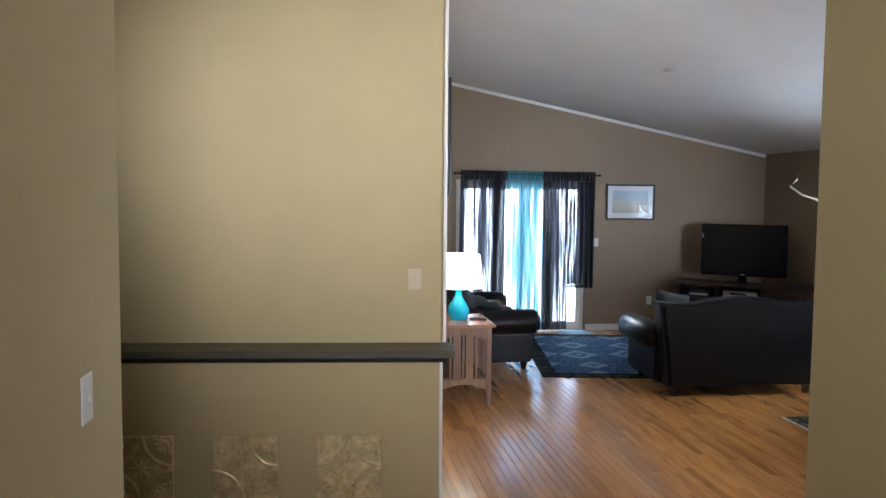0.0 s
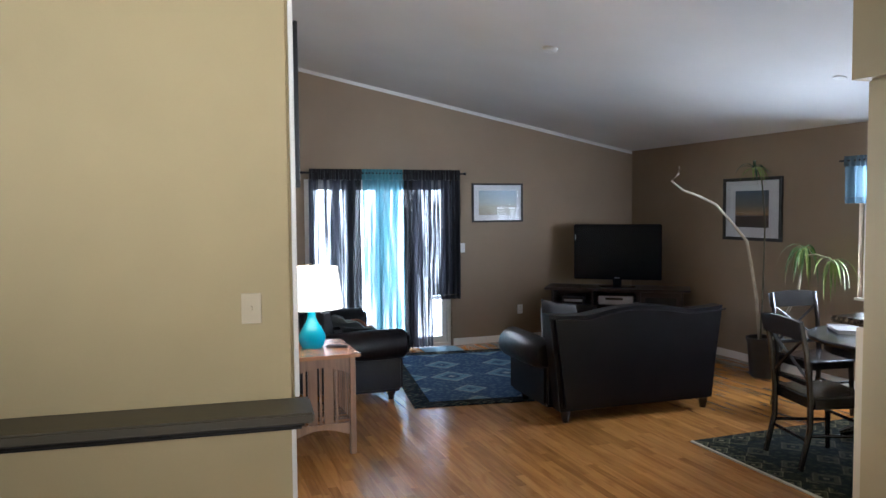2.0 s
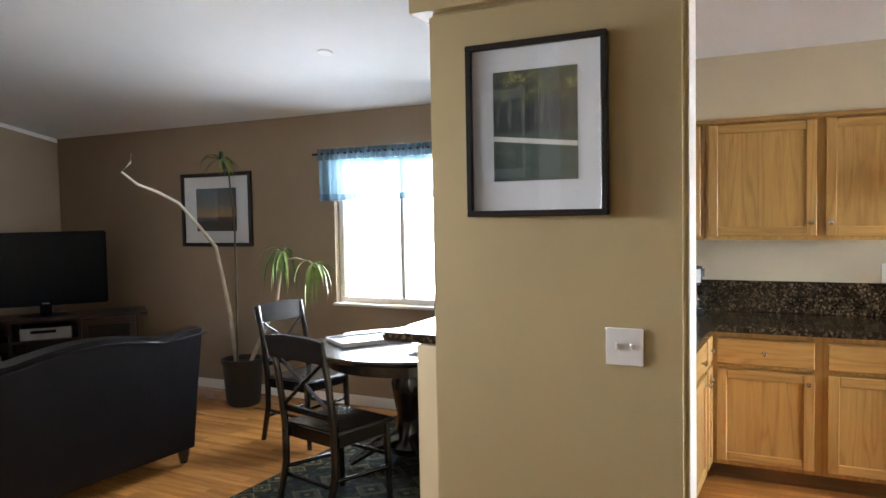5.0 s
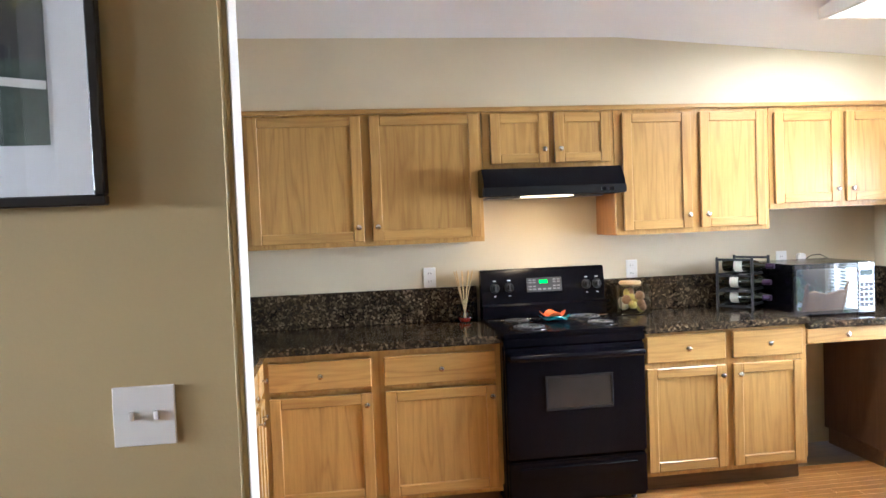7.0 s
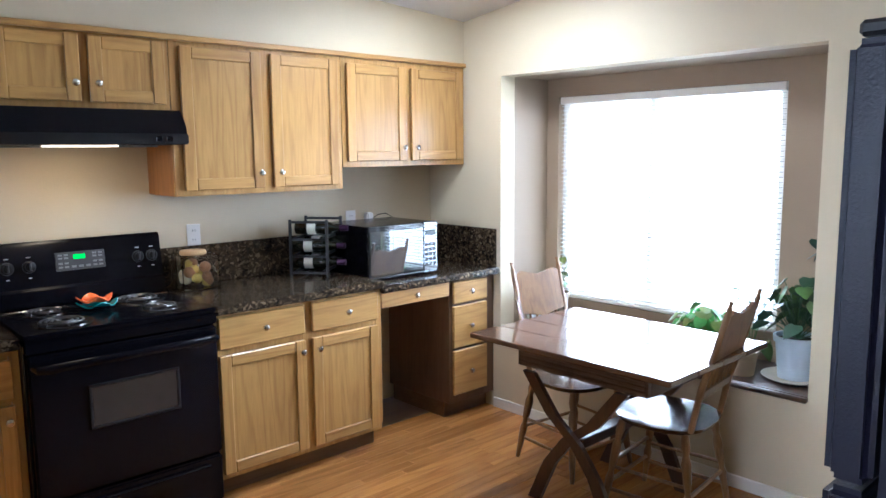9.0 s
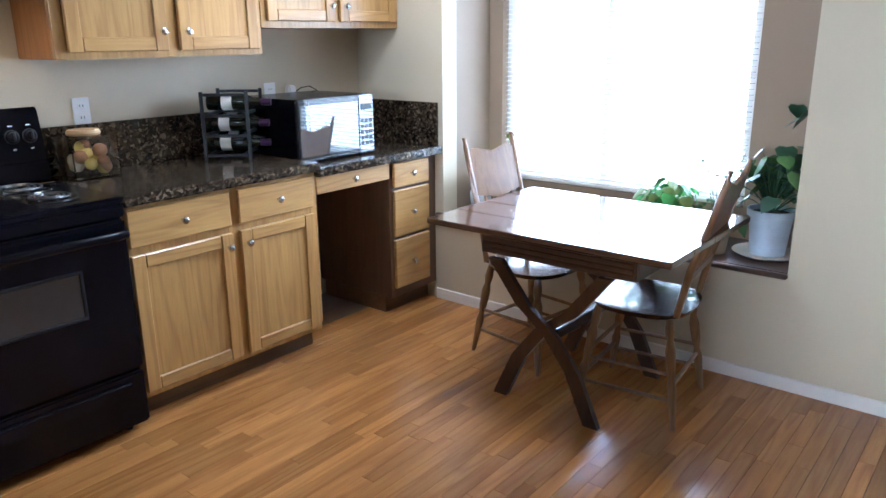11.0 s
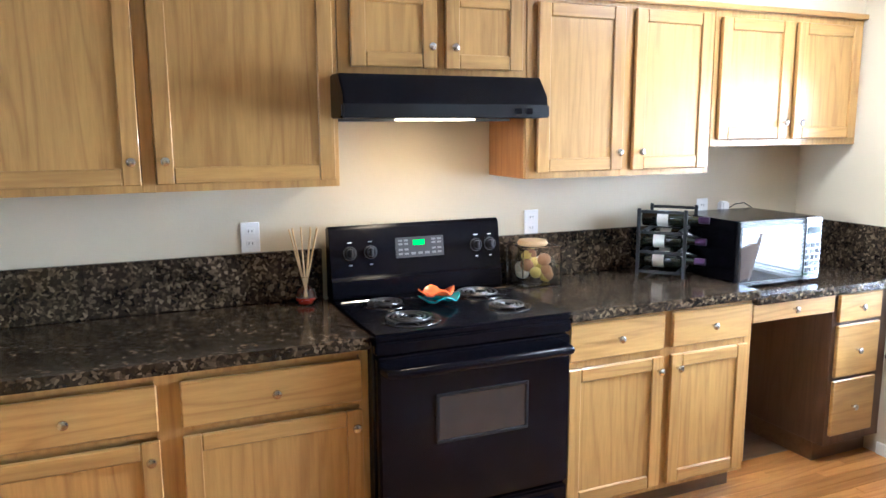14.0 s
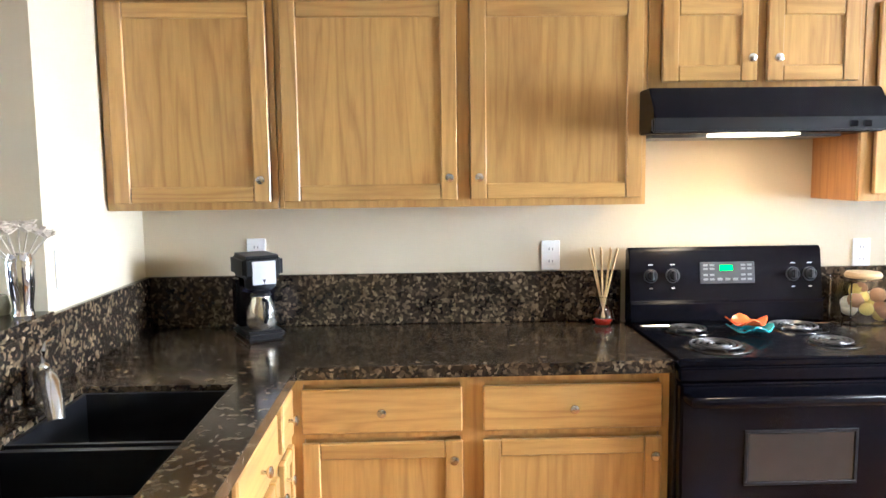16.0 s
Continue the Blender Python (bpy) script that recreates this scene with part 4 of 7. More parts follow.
put("note", sweep([(2.735, 0.74, 1.56), (2.76, 0.72, 1.575), (2.765, 0.70, 1.60)], [0.012, 0.016, 0.008], 6, 0.2), M_MAT, mg)

c.matrix_basis = at(-0.03, 0) @ c.matrix_basis
mg.matrix_basis = at(-0.03, 0) @ mg.matrix_basis

# ceiling fixture in the kitchen
c = thing("ceiling_light", at(4.6, 0.2, 2.4), "boxed kitchen ceiling light with a white frame and white lens", "ceiling light")
FX0, FX1, FY0, FY1, FZ = 4.55, 5.16, -0.42, 0.06, 2.44
put("frame", merge(box(FX0, FX1, FY0, FY0 + 0.03, FZ, 2.75, 0.004), box(FX0, FX1, FY1 - 0.03, FY1, FZ, 2.75, 0.004), box(FX0, FX0 + 0.03, FY0 + 0.0305, FY1 - 0.0305, FZ + 0.001, 2.749, 0.004), box(FX1 - 0.03, FX1, FY0 + 0.0305, FY1 - 0.0305, FZ + 0.001, 2.62, 0.004)), M_TRIM, c)
put("diffuser", box(FX0 + 0.0305, FX1 - 0.0305, FY0 + 0.0305, FY1 - 0.0305, FZ + 0.005, FZ + 0.02), emitter("lens_lit_white", (1.0, 0.97, 0.9), 2.2), c, "lit white lens")


# bay window: frame, glass, blinds, sill
w = tagged(new("window_bay"), "", kind="structure")
def wput(name, bm, mat, label=""):
    return part(name, bm, mat, w, label)
bx0, bx1 = BX0, BX1
wput("window_frame", merge(box(bx0, bx1, NY - 0.10, NY - 0.05, BZ0, BZ0 + 0.05, 0.003), box(bx0, bx1, NY - 0.10, NY - 0.05, BZ1 - 0.05, BZ1, 0.003), box(bx0, bx0 + 0.05, NY - 0.10, NY - 0.05, BZ0 + 0.0505, BZ1 - 0.0505, 0.003), box(bx1 - 0.05, bx1, NY - 0.10, NY - 0.05, BZ0 + 0.0505, BZ1 - 0.0505, 0.003), box(4.63, 4.67, NY - 0.10, NY - 0.05, BZ0 + 0.0505, BZ1 - 0.0505, 0.003)), M_TRIM)
pane = wput("pane", box(bx0 + 0.04, bx1 - 0.04, NY - 0.08, NY - 0.076, BZ0 + 0.04, BZ1 - 0.04), M_GLASS)
pane.visible_shadow = False
NB = NY - 0.053
bl = thing("window_blind", at(4.65, NB + 0.02, BZ1), "open white horizontal slat blind in the bay window", "blind")
M_SLAT = fabric("blind_white", (0.82, 0.82, 0.80), rough=0.5, transl=0.5, scale=5)
put("headrail", box(bx0 + 0.01, bx1 - 0.01, NB + 0.003, NB + 0.053, BZ1 - 0.045, BZ1 - 0.002, 0.003), M_TRIM, bl)
slat0 = None
n = 46
for k in range(n):
    z = BZ0 + 0.035 + (BZ1 - BZ0 - 0.09) * k / (n - 1)
    if slat0 is None:
        slat0 = part("slat", moved(box(bx0 + 0.015, bx1 - 0.015, -0.0135, 0.0135, -0.0008, 0.0008), pose(0, 0, 0, -8, 0, 0)), M_SLAT, bl)
        slat0.matrix_basis = bl.matrix_basis.inverted() @ at(0, NB + 0.028, z)
    else:
        o = slat0.copy()
        scene.collection.objects.link(o)
        o.matrix_basis = bl.matrix_basis.inverted() @ at(0, NB + 0.028, z)
put("bottom_rail", box(bx0 + 0.015, bx1 - 0.015, NB + 0.006, NB + 0.05, BZ0 + 0.004, BZ0 + 0.02, 0.003), M_TRIM, bl)
for x in (bx0 + 0.10, bx0 + 0.46, bx0 + 0.80, bx0 + 1.10, bx1 - 0.06):
    put("ladder_cord", merge(rod((x, NB + 0.014, BZ0 + 0.01), (x, NB + 0.014, BZ1 - 0.04), 0.0018, seg=6), rod((x, NB + 0.042, BZ0 + 0.01), (x, NB + 0.042, BZ1 - 0.04), 0.0018, seg=6)), M_TRIM, bl)
struct("window_sill", box(NX0 - 0.0, NX1 - 0.0, NY + 0.001, YW + 0.002, NZ0, NZ0 + 0.022, 0.003), M_WALNUT)
struct("window_sill_nose", box(NX0 - 0.005, NX1 + 0.04, YW + 0.0025, YW + 0.03, NZ0 - 0.002, NZ0 + 0.021, 0.006), M_WALNUT)


# ---------- patio door, curtains, east window ----------
w = tagged(new("door_patio"), "", kind="structure")
dx = (DX0 + DX1) / 2
part("frame", merge(box(DX0, DX1, YF + 0.03, YF + 0.12, DZ - 0.05, DZ, 0.003), box(DX0, DX1, YF + 0.03, YF + 0.12, 0, 0.04, 0.003), box(DX0, DX0 + 0.05, YF + 0.03, YF + 0.12, 0.0405, DZ - 0.0505, 0.003), box(DX1 - 0.05, DX1, YF + 0.03, YF + 0.12, 0.0405, DZ - 0.0505, 0.003)), M_TRIM, w)
for x0, x1, y in ((DX0 + 0.05, dx + 0.03, YF + 0.085), (dx - 0.03, DX1 - 0.05, YF + 0.05)):
    p = part("panel", merge(box(x0, x1, y, y + 0.03, 0.041, 0.12, 0.003), box(x0, x1, y, y + 0.03, DZ - 0.12, DZ - 0.051, 0.003), box(x0, x0 + 0.06, y, y + 0.03, 0.1205, DZ - 0.1205, 0.003), box(x1 - 0.06, x1, y, y + 0.03, 0.1205, DZ - 0.1205, 0.003)), M_TRIM, w)
    g = part("pane", box(x0 + 0.055, x1 - 0.055, y + 0.012, y + 0.016, 0.115, DZ - 0.115), M_GLASS, p)
    g.visible_shadow = False
part("door_handle", box(dx + 0.0, dx + 0.02, YF + 0.028, YF + 0.049, 0.92, 1.12, 0.004), M_TRIM, w)
struct("patio", box(-1.5, 7.5, YF + 0.15, YF + 5.0, -0.10, -0.03), plain("concrete_pale", (0.45, 0.44, 0.42), 0.8, bumps=0.3))
struct("backdrop_south", box(-2.5, 8.5, YF + 5.0, YF + 5.02, -0.1, 5.0), emitter("outdoor_glow_blue", (0.60, 0.84, 1.0), 1.15))


def curtain(name, x0, x1, y, z0, z1, folds, depth, m, label, seed=1, gather=0.0, parent=None):
    """A hanging cloth with folds, as a thin solid sheet along x."""
    rs = random.Random(seed)
    ph = [rs.random() * 6.28 for _ in range(4)]
    bm = bmesh.new()
    nx, nz = folds * 8, 14
    grid = []
    for j in range(nz + 1):
        t = j / nz
        row = []
        for i in range(nx + 1):
            u = i / nx
            amp = depth * (0.35 + 0.65 * min(1, 2.2 * (1 - t)))
            a = 2 * math.pi * folds * u
            off = amp * (math.sin(a + 0.5 * math.sin(3 * u * 6.28 + ph[0]) + 0.4 * (1 - t) * math.sin(ph[1] + 5 * u)) + 0.3 * math.sin(2.3 * a + ph[2]))
            xx = x0 + (x1 - x0) * u + 0.3 * amp * math.cos(a * 1.7 + ph[3])
            xx += gather * (1 - t) * (0.5 - u) * (x1 - x0)
            row.append(bm.verts.new((xx, y + off, z0 + (z1 - z0) * t)))
        grid.append(row)
    for a, b in zip(grid, grid[1:]):
        for i in range(nx):
            bm.faces.new((a[i], a[i + 1], b[i + 1], b[i]))
    if parent:
        return put(name, bm, m, parent, label)
    return solo(name, bm, m, label, "curtain")


M_SHEER_D = fabric("sheer_black_brown", (0.035, 0.037, 0.045), alpha=0.86, transl=0.55, stripes=9)
M_SHEER_DD = fabric("cloth_black_header", (0.012, 0.011, 0.013), alpha=0.95)
M_SHEER_T = fabric("sheer_teal", (0.11, 0.25, 0.30), alpha=0.94, transl=0.65, stripes=10)
M_SHEER_TT = fabric("cloth_teal_header", (0.09, 0.26, 0.31), alpha=0.97, transl=0.3)
M_SHEER_B = fabric("sheer_slate_blue", (0.13, 0.22, 0.28), alpha=0.72, transl=0.5)
r = thing("curtain_rod", at(2.55, 9.34, 2.12), "thin dark metal curtain rod above the patio door", "curtain rod")
put("rod", rod((1.60, 9.34, 2.10), (3.54, 9.34, 2.10), 0.010), M_BLACKM, r)
for x in (1.585, 3.555):
    put("finial", lathe([(0, -0.02), (0.016, -0.012), (0.02, 0), (0.016, 0.012), (0, 0.02)], 12, (x, 9.34, 2.10)), M_BLACKM, r)
for x in (1.66, 3.50):
    put("bracket", box(x - 0.008, x + 0.008, 9.351, 9.4195, 2.092, 2.108), M_BLACKM, r)
for nm, xs, z0, mh, mb, lb, fo, sd in (
        ("curtain", (1.66, 2.27), 0.03, M_SHEER_DD, M_SHEER_D, "sheer black curtain panel hanging to the floor", 7, 3),
        ("curtain", (2.27, 2.77), 0.03, M_SHEER_TT, M_SHEER_T, "sheer teal curtain panel between two dark ones", 6, 5),
        ("curtain", (2.77, 3.12), 0.03, M_SHEER_DD, M_SHEER_D, "gathered sheer black curtain panel hanging to the floor", 6, 8),
        ("curtain", (3.12, 3.49), 0.64, M_SHEER_DD, M_SHEER_D, "short sheer black curtain panel ending above a bright gap", 5, 9)):
    c = thing(nm, at((xs[0] + xs[1]) / 2, 9.34, 2.1), lb, "curtain", "curtains at the patio door")
    curtain("cloth", xs[0], xs[1], 9.33, z0, 2.02, fo, 0.028, mb, "", sd, parent=c)
    if sd != 5:
        ex = {3: (2.10, 2.262), 8: (2.775, 2.90), 9: (3.36, 3.488)}[sd]
        curtain("gathered_edge", ex[0], ex[1], 9.365, z0 + 0.002, 2.02, 4, 0.014, mh, "dense gathered black folds", sd + 40, parent=c)
    curtain("header", xs[0] + 0.002, xs[1] - 0.002, 9.33, 2.0205, 2.145, fo * 2, 0.014, mh, "", sd + 20, parent=c)
    if z0 > 0.5:
        curtain("hem", xs[0] + 0.002, xs[1] - 0.002, 9.325, z0 - 0.05, z0 - 0.001, fo, 0.028, mh, "", sd, parent=c)

w = tagged(new("window_dining"), "", kind="structure")
part("window_frame", merge(box(6.06, 6.11, WY0, WY1, WZ0, WZ0 + 0.045, 0.003), box(6.06, 6.11, WY0, WY1, WZ1 - 0.045, WZ1, 0.003), box(6.06, 6.11, WY0, WY0 + 0.045, WZ0 + 0.0455, WZ1 - 0.0455, 0.003), box(6.06, 6.11, WY1 - 0.045, WY1, WZ0 + 0.0455, WZ1 - 0.0455, 0.003), box(6.062, 6.108, 5.31, 5.35, WZ0 + 0.0455, WZ1 - 0.0455, 0.003)), M_TRIM, w)
g = part("pane", box(6.08, 6.084, WY0 + 0.04, WY1 - 0.04, WZ0 + 0.04, WZ1 - 0.04), M_GLASS, w)
g.visible_shadow = False
part("window_sill", box(5.975, 6.06, WY0 - 0.02, WY1 + 0.02, WZ0 - 0.025, WZ0 - 0.0005, 0.004), M_TRIM, w)
r = thing("curtain_rod", at(5.94, 5.35, 2.10), "thin dark rod above the dining window", "curtain rod")
put("rod", rod((5.935, 4.62, 2.085), (5.935, 6.10, 2.085), 0.009), M_BLACKM, r)
for y in (4.66, 6.06):
    put("bracket", box(5.945, 5.9995, y - 0.008, y + 0.008, 2.078, 2.092), M_BLACKM, r)
c = thing("valance", at(5.93, 5.35, 2.1), "short sheer slate-blue valance over the dining window", "curtain")
def turned_curtain(name, z0, z1, mat, folds, depth, seed):
    bm = bmesh.new()
    rows, nx, nz = [], folds * 8, 8
    for j in range(nz + 1):
        rows.append([bm.verts.new((5.925 + depth * (0.5 + 0.5 * (1 - j / nz)) * math.sin(2 * math.pi * folds * i / nx + math.sin(i * 0.21 + seed)), 4.70 + 1.34 * i / nx, z0 + (z1 - z0) * j / nz)) for i in range(nx + 1)])
    for a, b in zip(rows, rows[1:]):
        for i in range(nx):
            bm.faces.new((a[i], a[i + 1], b[i + 1], b[i]))
    put(name, bm, mat, c)
turned_curtain("cloth", 1.755, 2.03, M_SHEER_B, 12, 0.02, 1)
turned_curtain("header", 2.0305, 2.125, fabric("cloth_slate_header", (0.07, 0.11, 0.14), alpha=0.96, transl=0.2), 24, 0.010, 2)
turned_curtain("hem", 1.70, 1.7545, fabric("cloth_slate_hem", (0.06, 0.10, 0.13), alpha=0.93, transl=0.3), 12, 0.02, 1)

# baseboards
for nm, b in (("baseboard", (DX1 + 0.02, 5.985, YF - 0.014, YF - 0.0005, 0, 0.085)), ("baseboard", (0.625, DX0 - 0.02, YF - 0.014, YF - 0.0005, 0, 0.085)), ("baseboard", (5.986, 5.9995, 3.80, YF - 0.0145, 0, 0.085)),
              ("baseboard", (2.75, 5.42, YW + 0.0005, YW + 0.014, 0, 0.062)), ("baseboard", (0.6105, 0.624, 4.05, YF, 0, 0.085)), ("baseboard", (-0.5755, -0.562, -2.1, 2.02, 0, 0.085)), ("baseboard", (1.217, 1.2305, -2.1, 1.56, 0, 0.085))):
    struct(nm, box(*b, 0.004), M_TRIM)

# ---------- ledge and tin tiles ----------
M_CAP = plain("cap_dark_taupe", (0.075, 0.062, 0.036), 0.45, coat=0.05, bumps=0.1)
c = thing("ledge_cap", Matrix(), "dark taupe painted wooden ledge cap on the tan half wall", "ledge")
put("top", moved(box(-3.4, 0.665, 3.655, 3.899, 0.915, 0.955, 0.008, 3), ALC), M_CAP, c)
put("moulding", moved(box(-3.4, 0.63, 3.69, 3.899, 0.8855, 0.9145, 0.010, 3), ALC), plain("cap_moulding_black", (0.012, 0.010, 0.008), 0.3), c)
M_TIN = plain("tin_aged_gold", (0.60, 0.47, 0.24), 0.36, 0.3, var=0.3, scale=18, bumps=0.35)


def tin_tile(x0):
    w_ = 0.345
    t = thing("tin_tile", ALC @ at(x0 + w_ / 2, 3.72, 0.318), "square gold embossed tin tile with a diamond pattern", "wall decoration", "tin tiles in a row")
    LOCAL.add(t)
    h = w_ / 2
    part("plate", box(-h, h, -0.012, -0.0005, -h, h, 0.003), M_TIN, t)
    part("rim", merge(box(-h, h, -0.02, -0.012, h - 0.014, h, 0.004), box(-h, h, -0.02, -0.012, -h, -h + 0.014, 0.004), box(-h, -h + 0.014, -0.02, -0.012, -h + 0.0145, h - 0.0145, 0.004), box(h - 0.014, h, -0.02, -0.012, -h + 0.0145, h - 0.0145, 0.004)), M_TIN, t)
    arcs = []
    for sx in (-1, 1):
        for sz in (-1, 1):
            cx, cz = sx * h, sz * h
            pts = []
            for k in range(9):
                a = math.pi / 2 * k / 8
                pts.append((cx - sx * 0.160 * math.cos(a), -0.018, cz - sz * 0.160 * math.sin(a)))
            arcs.append(sweep(pts, 0.012, 8))
            for k in range(5):
                a = math.pi / 2 * (k + 0.5) / 5
                p = (cx - sx * 0.10 * math.cos(a), -0.014, cz - sz * 0.10 * math.sin(a))
                arcs.append(sweep([(cx - sx * 0.03, -0.013, cz - sz * 0.03), p], [0.005, 0.017], 6))
    for k, bm in enumerate(arcs):
        part("arc" if k % 6 == 0 else "petal", bm, M_TIN, t)
    ctr = [sweep([(0, -0.014, 0), (0.06 * math.cos(math.pi * k / 4), -0.016, 0.06 * math.sin(math.pi * k / 4))], [0.016, 0.005], 8) for k in range(8)]
    ctr.append(moved(lathe([(0, 0), (0.022, 0), (0.018, 0.010), (0, 0.014)], 14), at(0, -0.013, 0) @ pose(0, 0, 0, 90, 0, 0)))
    for k, bm in enumerate(ctr):
        part("ray" if k < 8 else "boss", bm, M_TIN, t)
    return t


for x0 in (-1.175, -0.622, -0.074):
    tin_tile(x0)

# ---------- pictures ----------
def art_material(name, kind):
    m, nt, b = nodes_of(name)
    v = coords(nt, space="Generated")
    sep = nt.nodes.new("ShaderNodeSeparateXYZ")
    link(nt, v, sep.inputs[0])
    n1 = noise_tex(nt, coords(nt, (1, 1, 1)), 20, 6, 0.7)
    n2 = noise_tex(nt, coords(nt, (9, 9, 0.8)), 6, 4, 0.6)
    if kind == "forest":
        top = ramp(nt, n1, [(0.38, (0.008, 0.009, 0.005)), (0.54, (0.045, 0.050, 0.014)), (0.70, (0.26, 0.23, 0.05))])
        mid = ramp(nt, n2, [(0.35, (0.004, 0.004, 0.004)), (0.56, (0.010, 0.011, 0.009)), (0.72, (0.12, 0.11, 0.09))])
        low = ramp(nt, n1, [(0.35, (0.012, 0.022, 0.014)), (0.65, (0.05, 0.075, 0.05))])
        a = mix(nt, ramp(nt, sep.outputs["Z"], [(0.62, (0, 0, 0)), (0.82, (1, 1, 1))]), mid, top)
        col = mix(nt, ramp(nt, sep.outputs["Z"], [(0.42, (1, 1, 1)), (0.46, (0, 0, 0))]), a, low)
    elif kind == "sunset":
        skyc = ramp(nt, sep.outputs["Z"], [(0.0, (0.015, 0.010, 0.008)), (0.30, (0.06, 0.03, 0.02)), (0.36, (0.35, 0.20, 0.06)), (0.6, (0.14, 0.13, 0.11)), (1.0, (0.05, 0.09, 0.14))])
        col = mix(nt, 0.45, skyc, ramp(nt, n1, [(0.3, (0.02, 0.02, 0.02)), (0.7, (0.35, 0.30, 0.2))]), "OVERLAY")
    else:
        skyc = ramp(nt, sep.outputs["Z"], [(0.0, (0.30, 0.26, 0.16)), (0.35, (0.42, 0.38, 0.26)), (0.5, (0.38, 0.40, 0.38)), (1.0, (0.28, 0.36, 0.44))])
        col = mix(nt, 0.2, skyc, ramp(nt, n1, [(0.3, (0.2, 0.2, 0.2)), (0.7, (0.6, 0.6, 0.6))]))
    link(nt, col, b.inputs["Base Color"])
    b.inputs["Roughness"].default_value = 0.5
    return m


def picture(m, w_, h_, fw, bx, bz, art, label, frame_mat=None, depth=0.03, zshift=0.0):
    """A framed print with its back on y = 0 of m, looking along -y."""
    p = thing("framed_picture", m, label, "picture")
    LOCAL.add(p)
    a, c_ = w_ / 2, h_ / 2
    part("frame", merge(box(-a, a, -depth, -0.001, c_ - fw, c_, 0.003), box(-a, a, -depth, -0.001, -c_, -c_ + fw, 0.003), box(-a, -a + fw, -depth + 0.0004, -0.001, -c_ + fw, c_ - fw, 0.003), box(a - fw, a, -depth + 0.0004, -0.001, -c_ + fw, c_ - fw, 0.003)), frame_mat or M_FRAME, p)
    part("mat_board", box(-a + fw, a - fw, -0.012, -0.004, -c_ + fw, c_ - fw), M_MAT, p)
    part("bevel_cut", box(-a + bx - 0.004, a - bx + 0.004, -0.0125, -0.0119, -c_ + bz - 0.004 + zshift, c_ - bz + 0.004 + zshift), M_MAT, p)
    ar = part("print", box(-a + bx, a - bx, -0.0135, -0.0127, -c_ + bz + zshift, c_ - bz + zshift), art, p)
    g = part("glass", box(-a + fw, a - fw, -0.0195, -0.0175, -c_ + fw, c_ - fw), M_GLASS, p)
    g.visible_shadow = False
    return p, ar


p, ar = picture(at(3.20, 3.157, 1.847) @ pose(0, 0, 0, 0, 0, -90), 0.475, 0.565, 0.02, 0.095, 0.105, art_material("print_forest", "forest"), "black-framed forest photograph with a white mat on the tan pier", zshift=0.01)
part("log_shape", moved(box(-0.142, 0.142, -0.0146, -0.0137, -0.010, 0.006, 0.0), at(0, 0, -0.04) @ pose(0, 0, 0, 0, 6, 0)), plain("print_pale_log", (0.55, 0.53, 0.48), 0.5), p)
picture(at(4.02, YF, 1.75), 0.69, 0.48, 0.022, 0.09, 0.09, art_material("print_pale", "pale"), "dark-framed pale landscape print behind glass on the far wall")
picture(at(6.0, 7.235, 1.65) @ pose(0, 0, 0, 0, 0, -90), 0.84, 0.67, 0.035, 0.18, 0.14, art_material("print_sunset", "sunset"), "wide black-framed sunset print with a white mat behind the plant")
# depth fitted to the camera's view, so the frame shows past the wall edge
picture(at(0.611, 4.30, 2.12) @ pose(0, 0, 0, 0, 0, 90), 0.42, 0.68, 0.03, 0.08, 0.10, art_material("print_dim", "sunset"), "deep black picture frame on the wall behind the corner", depth=0.085)

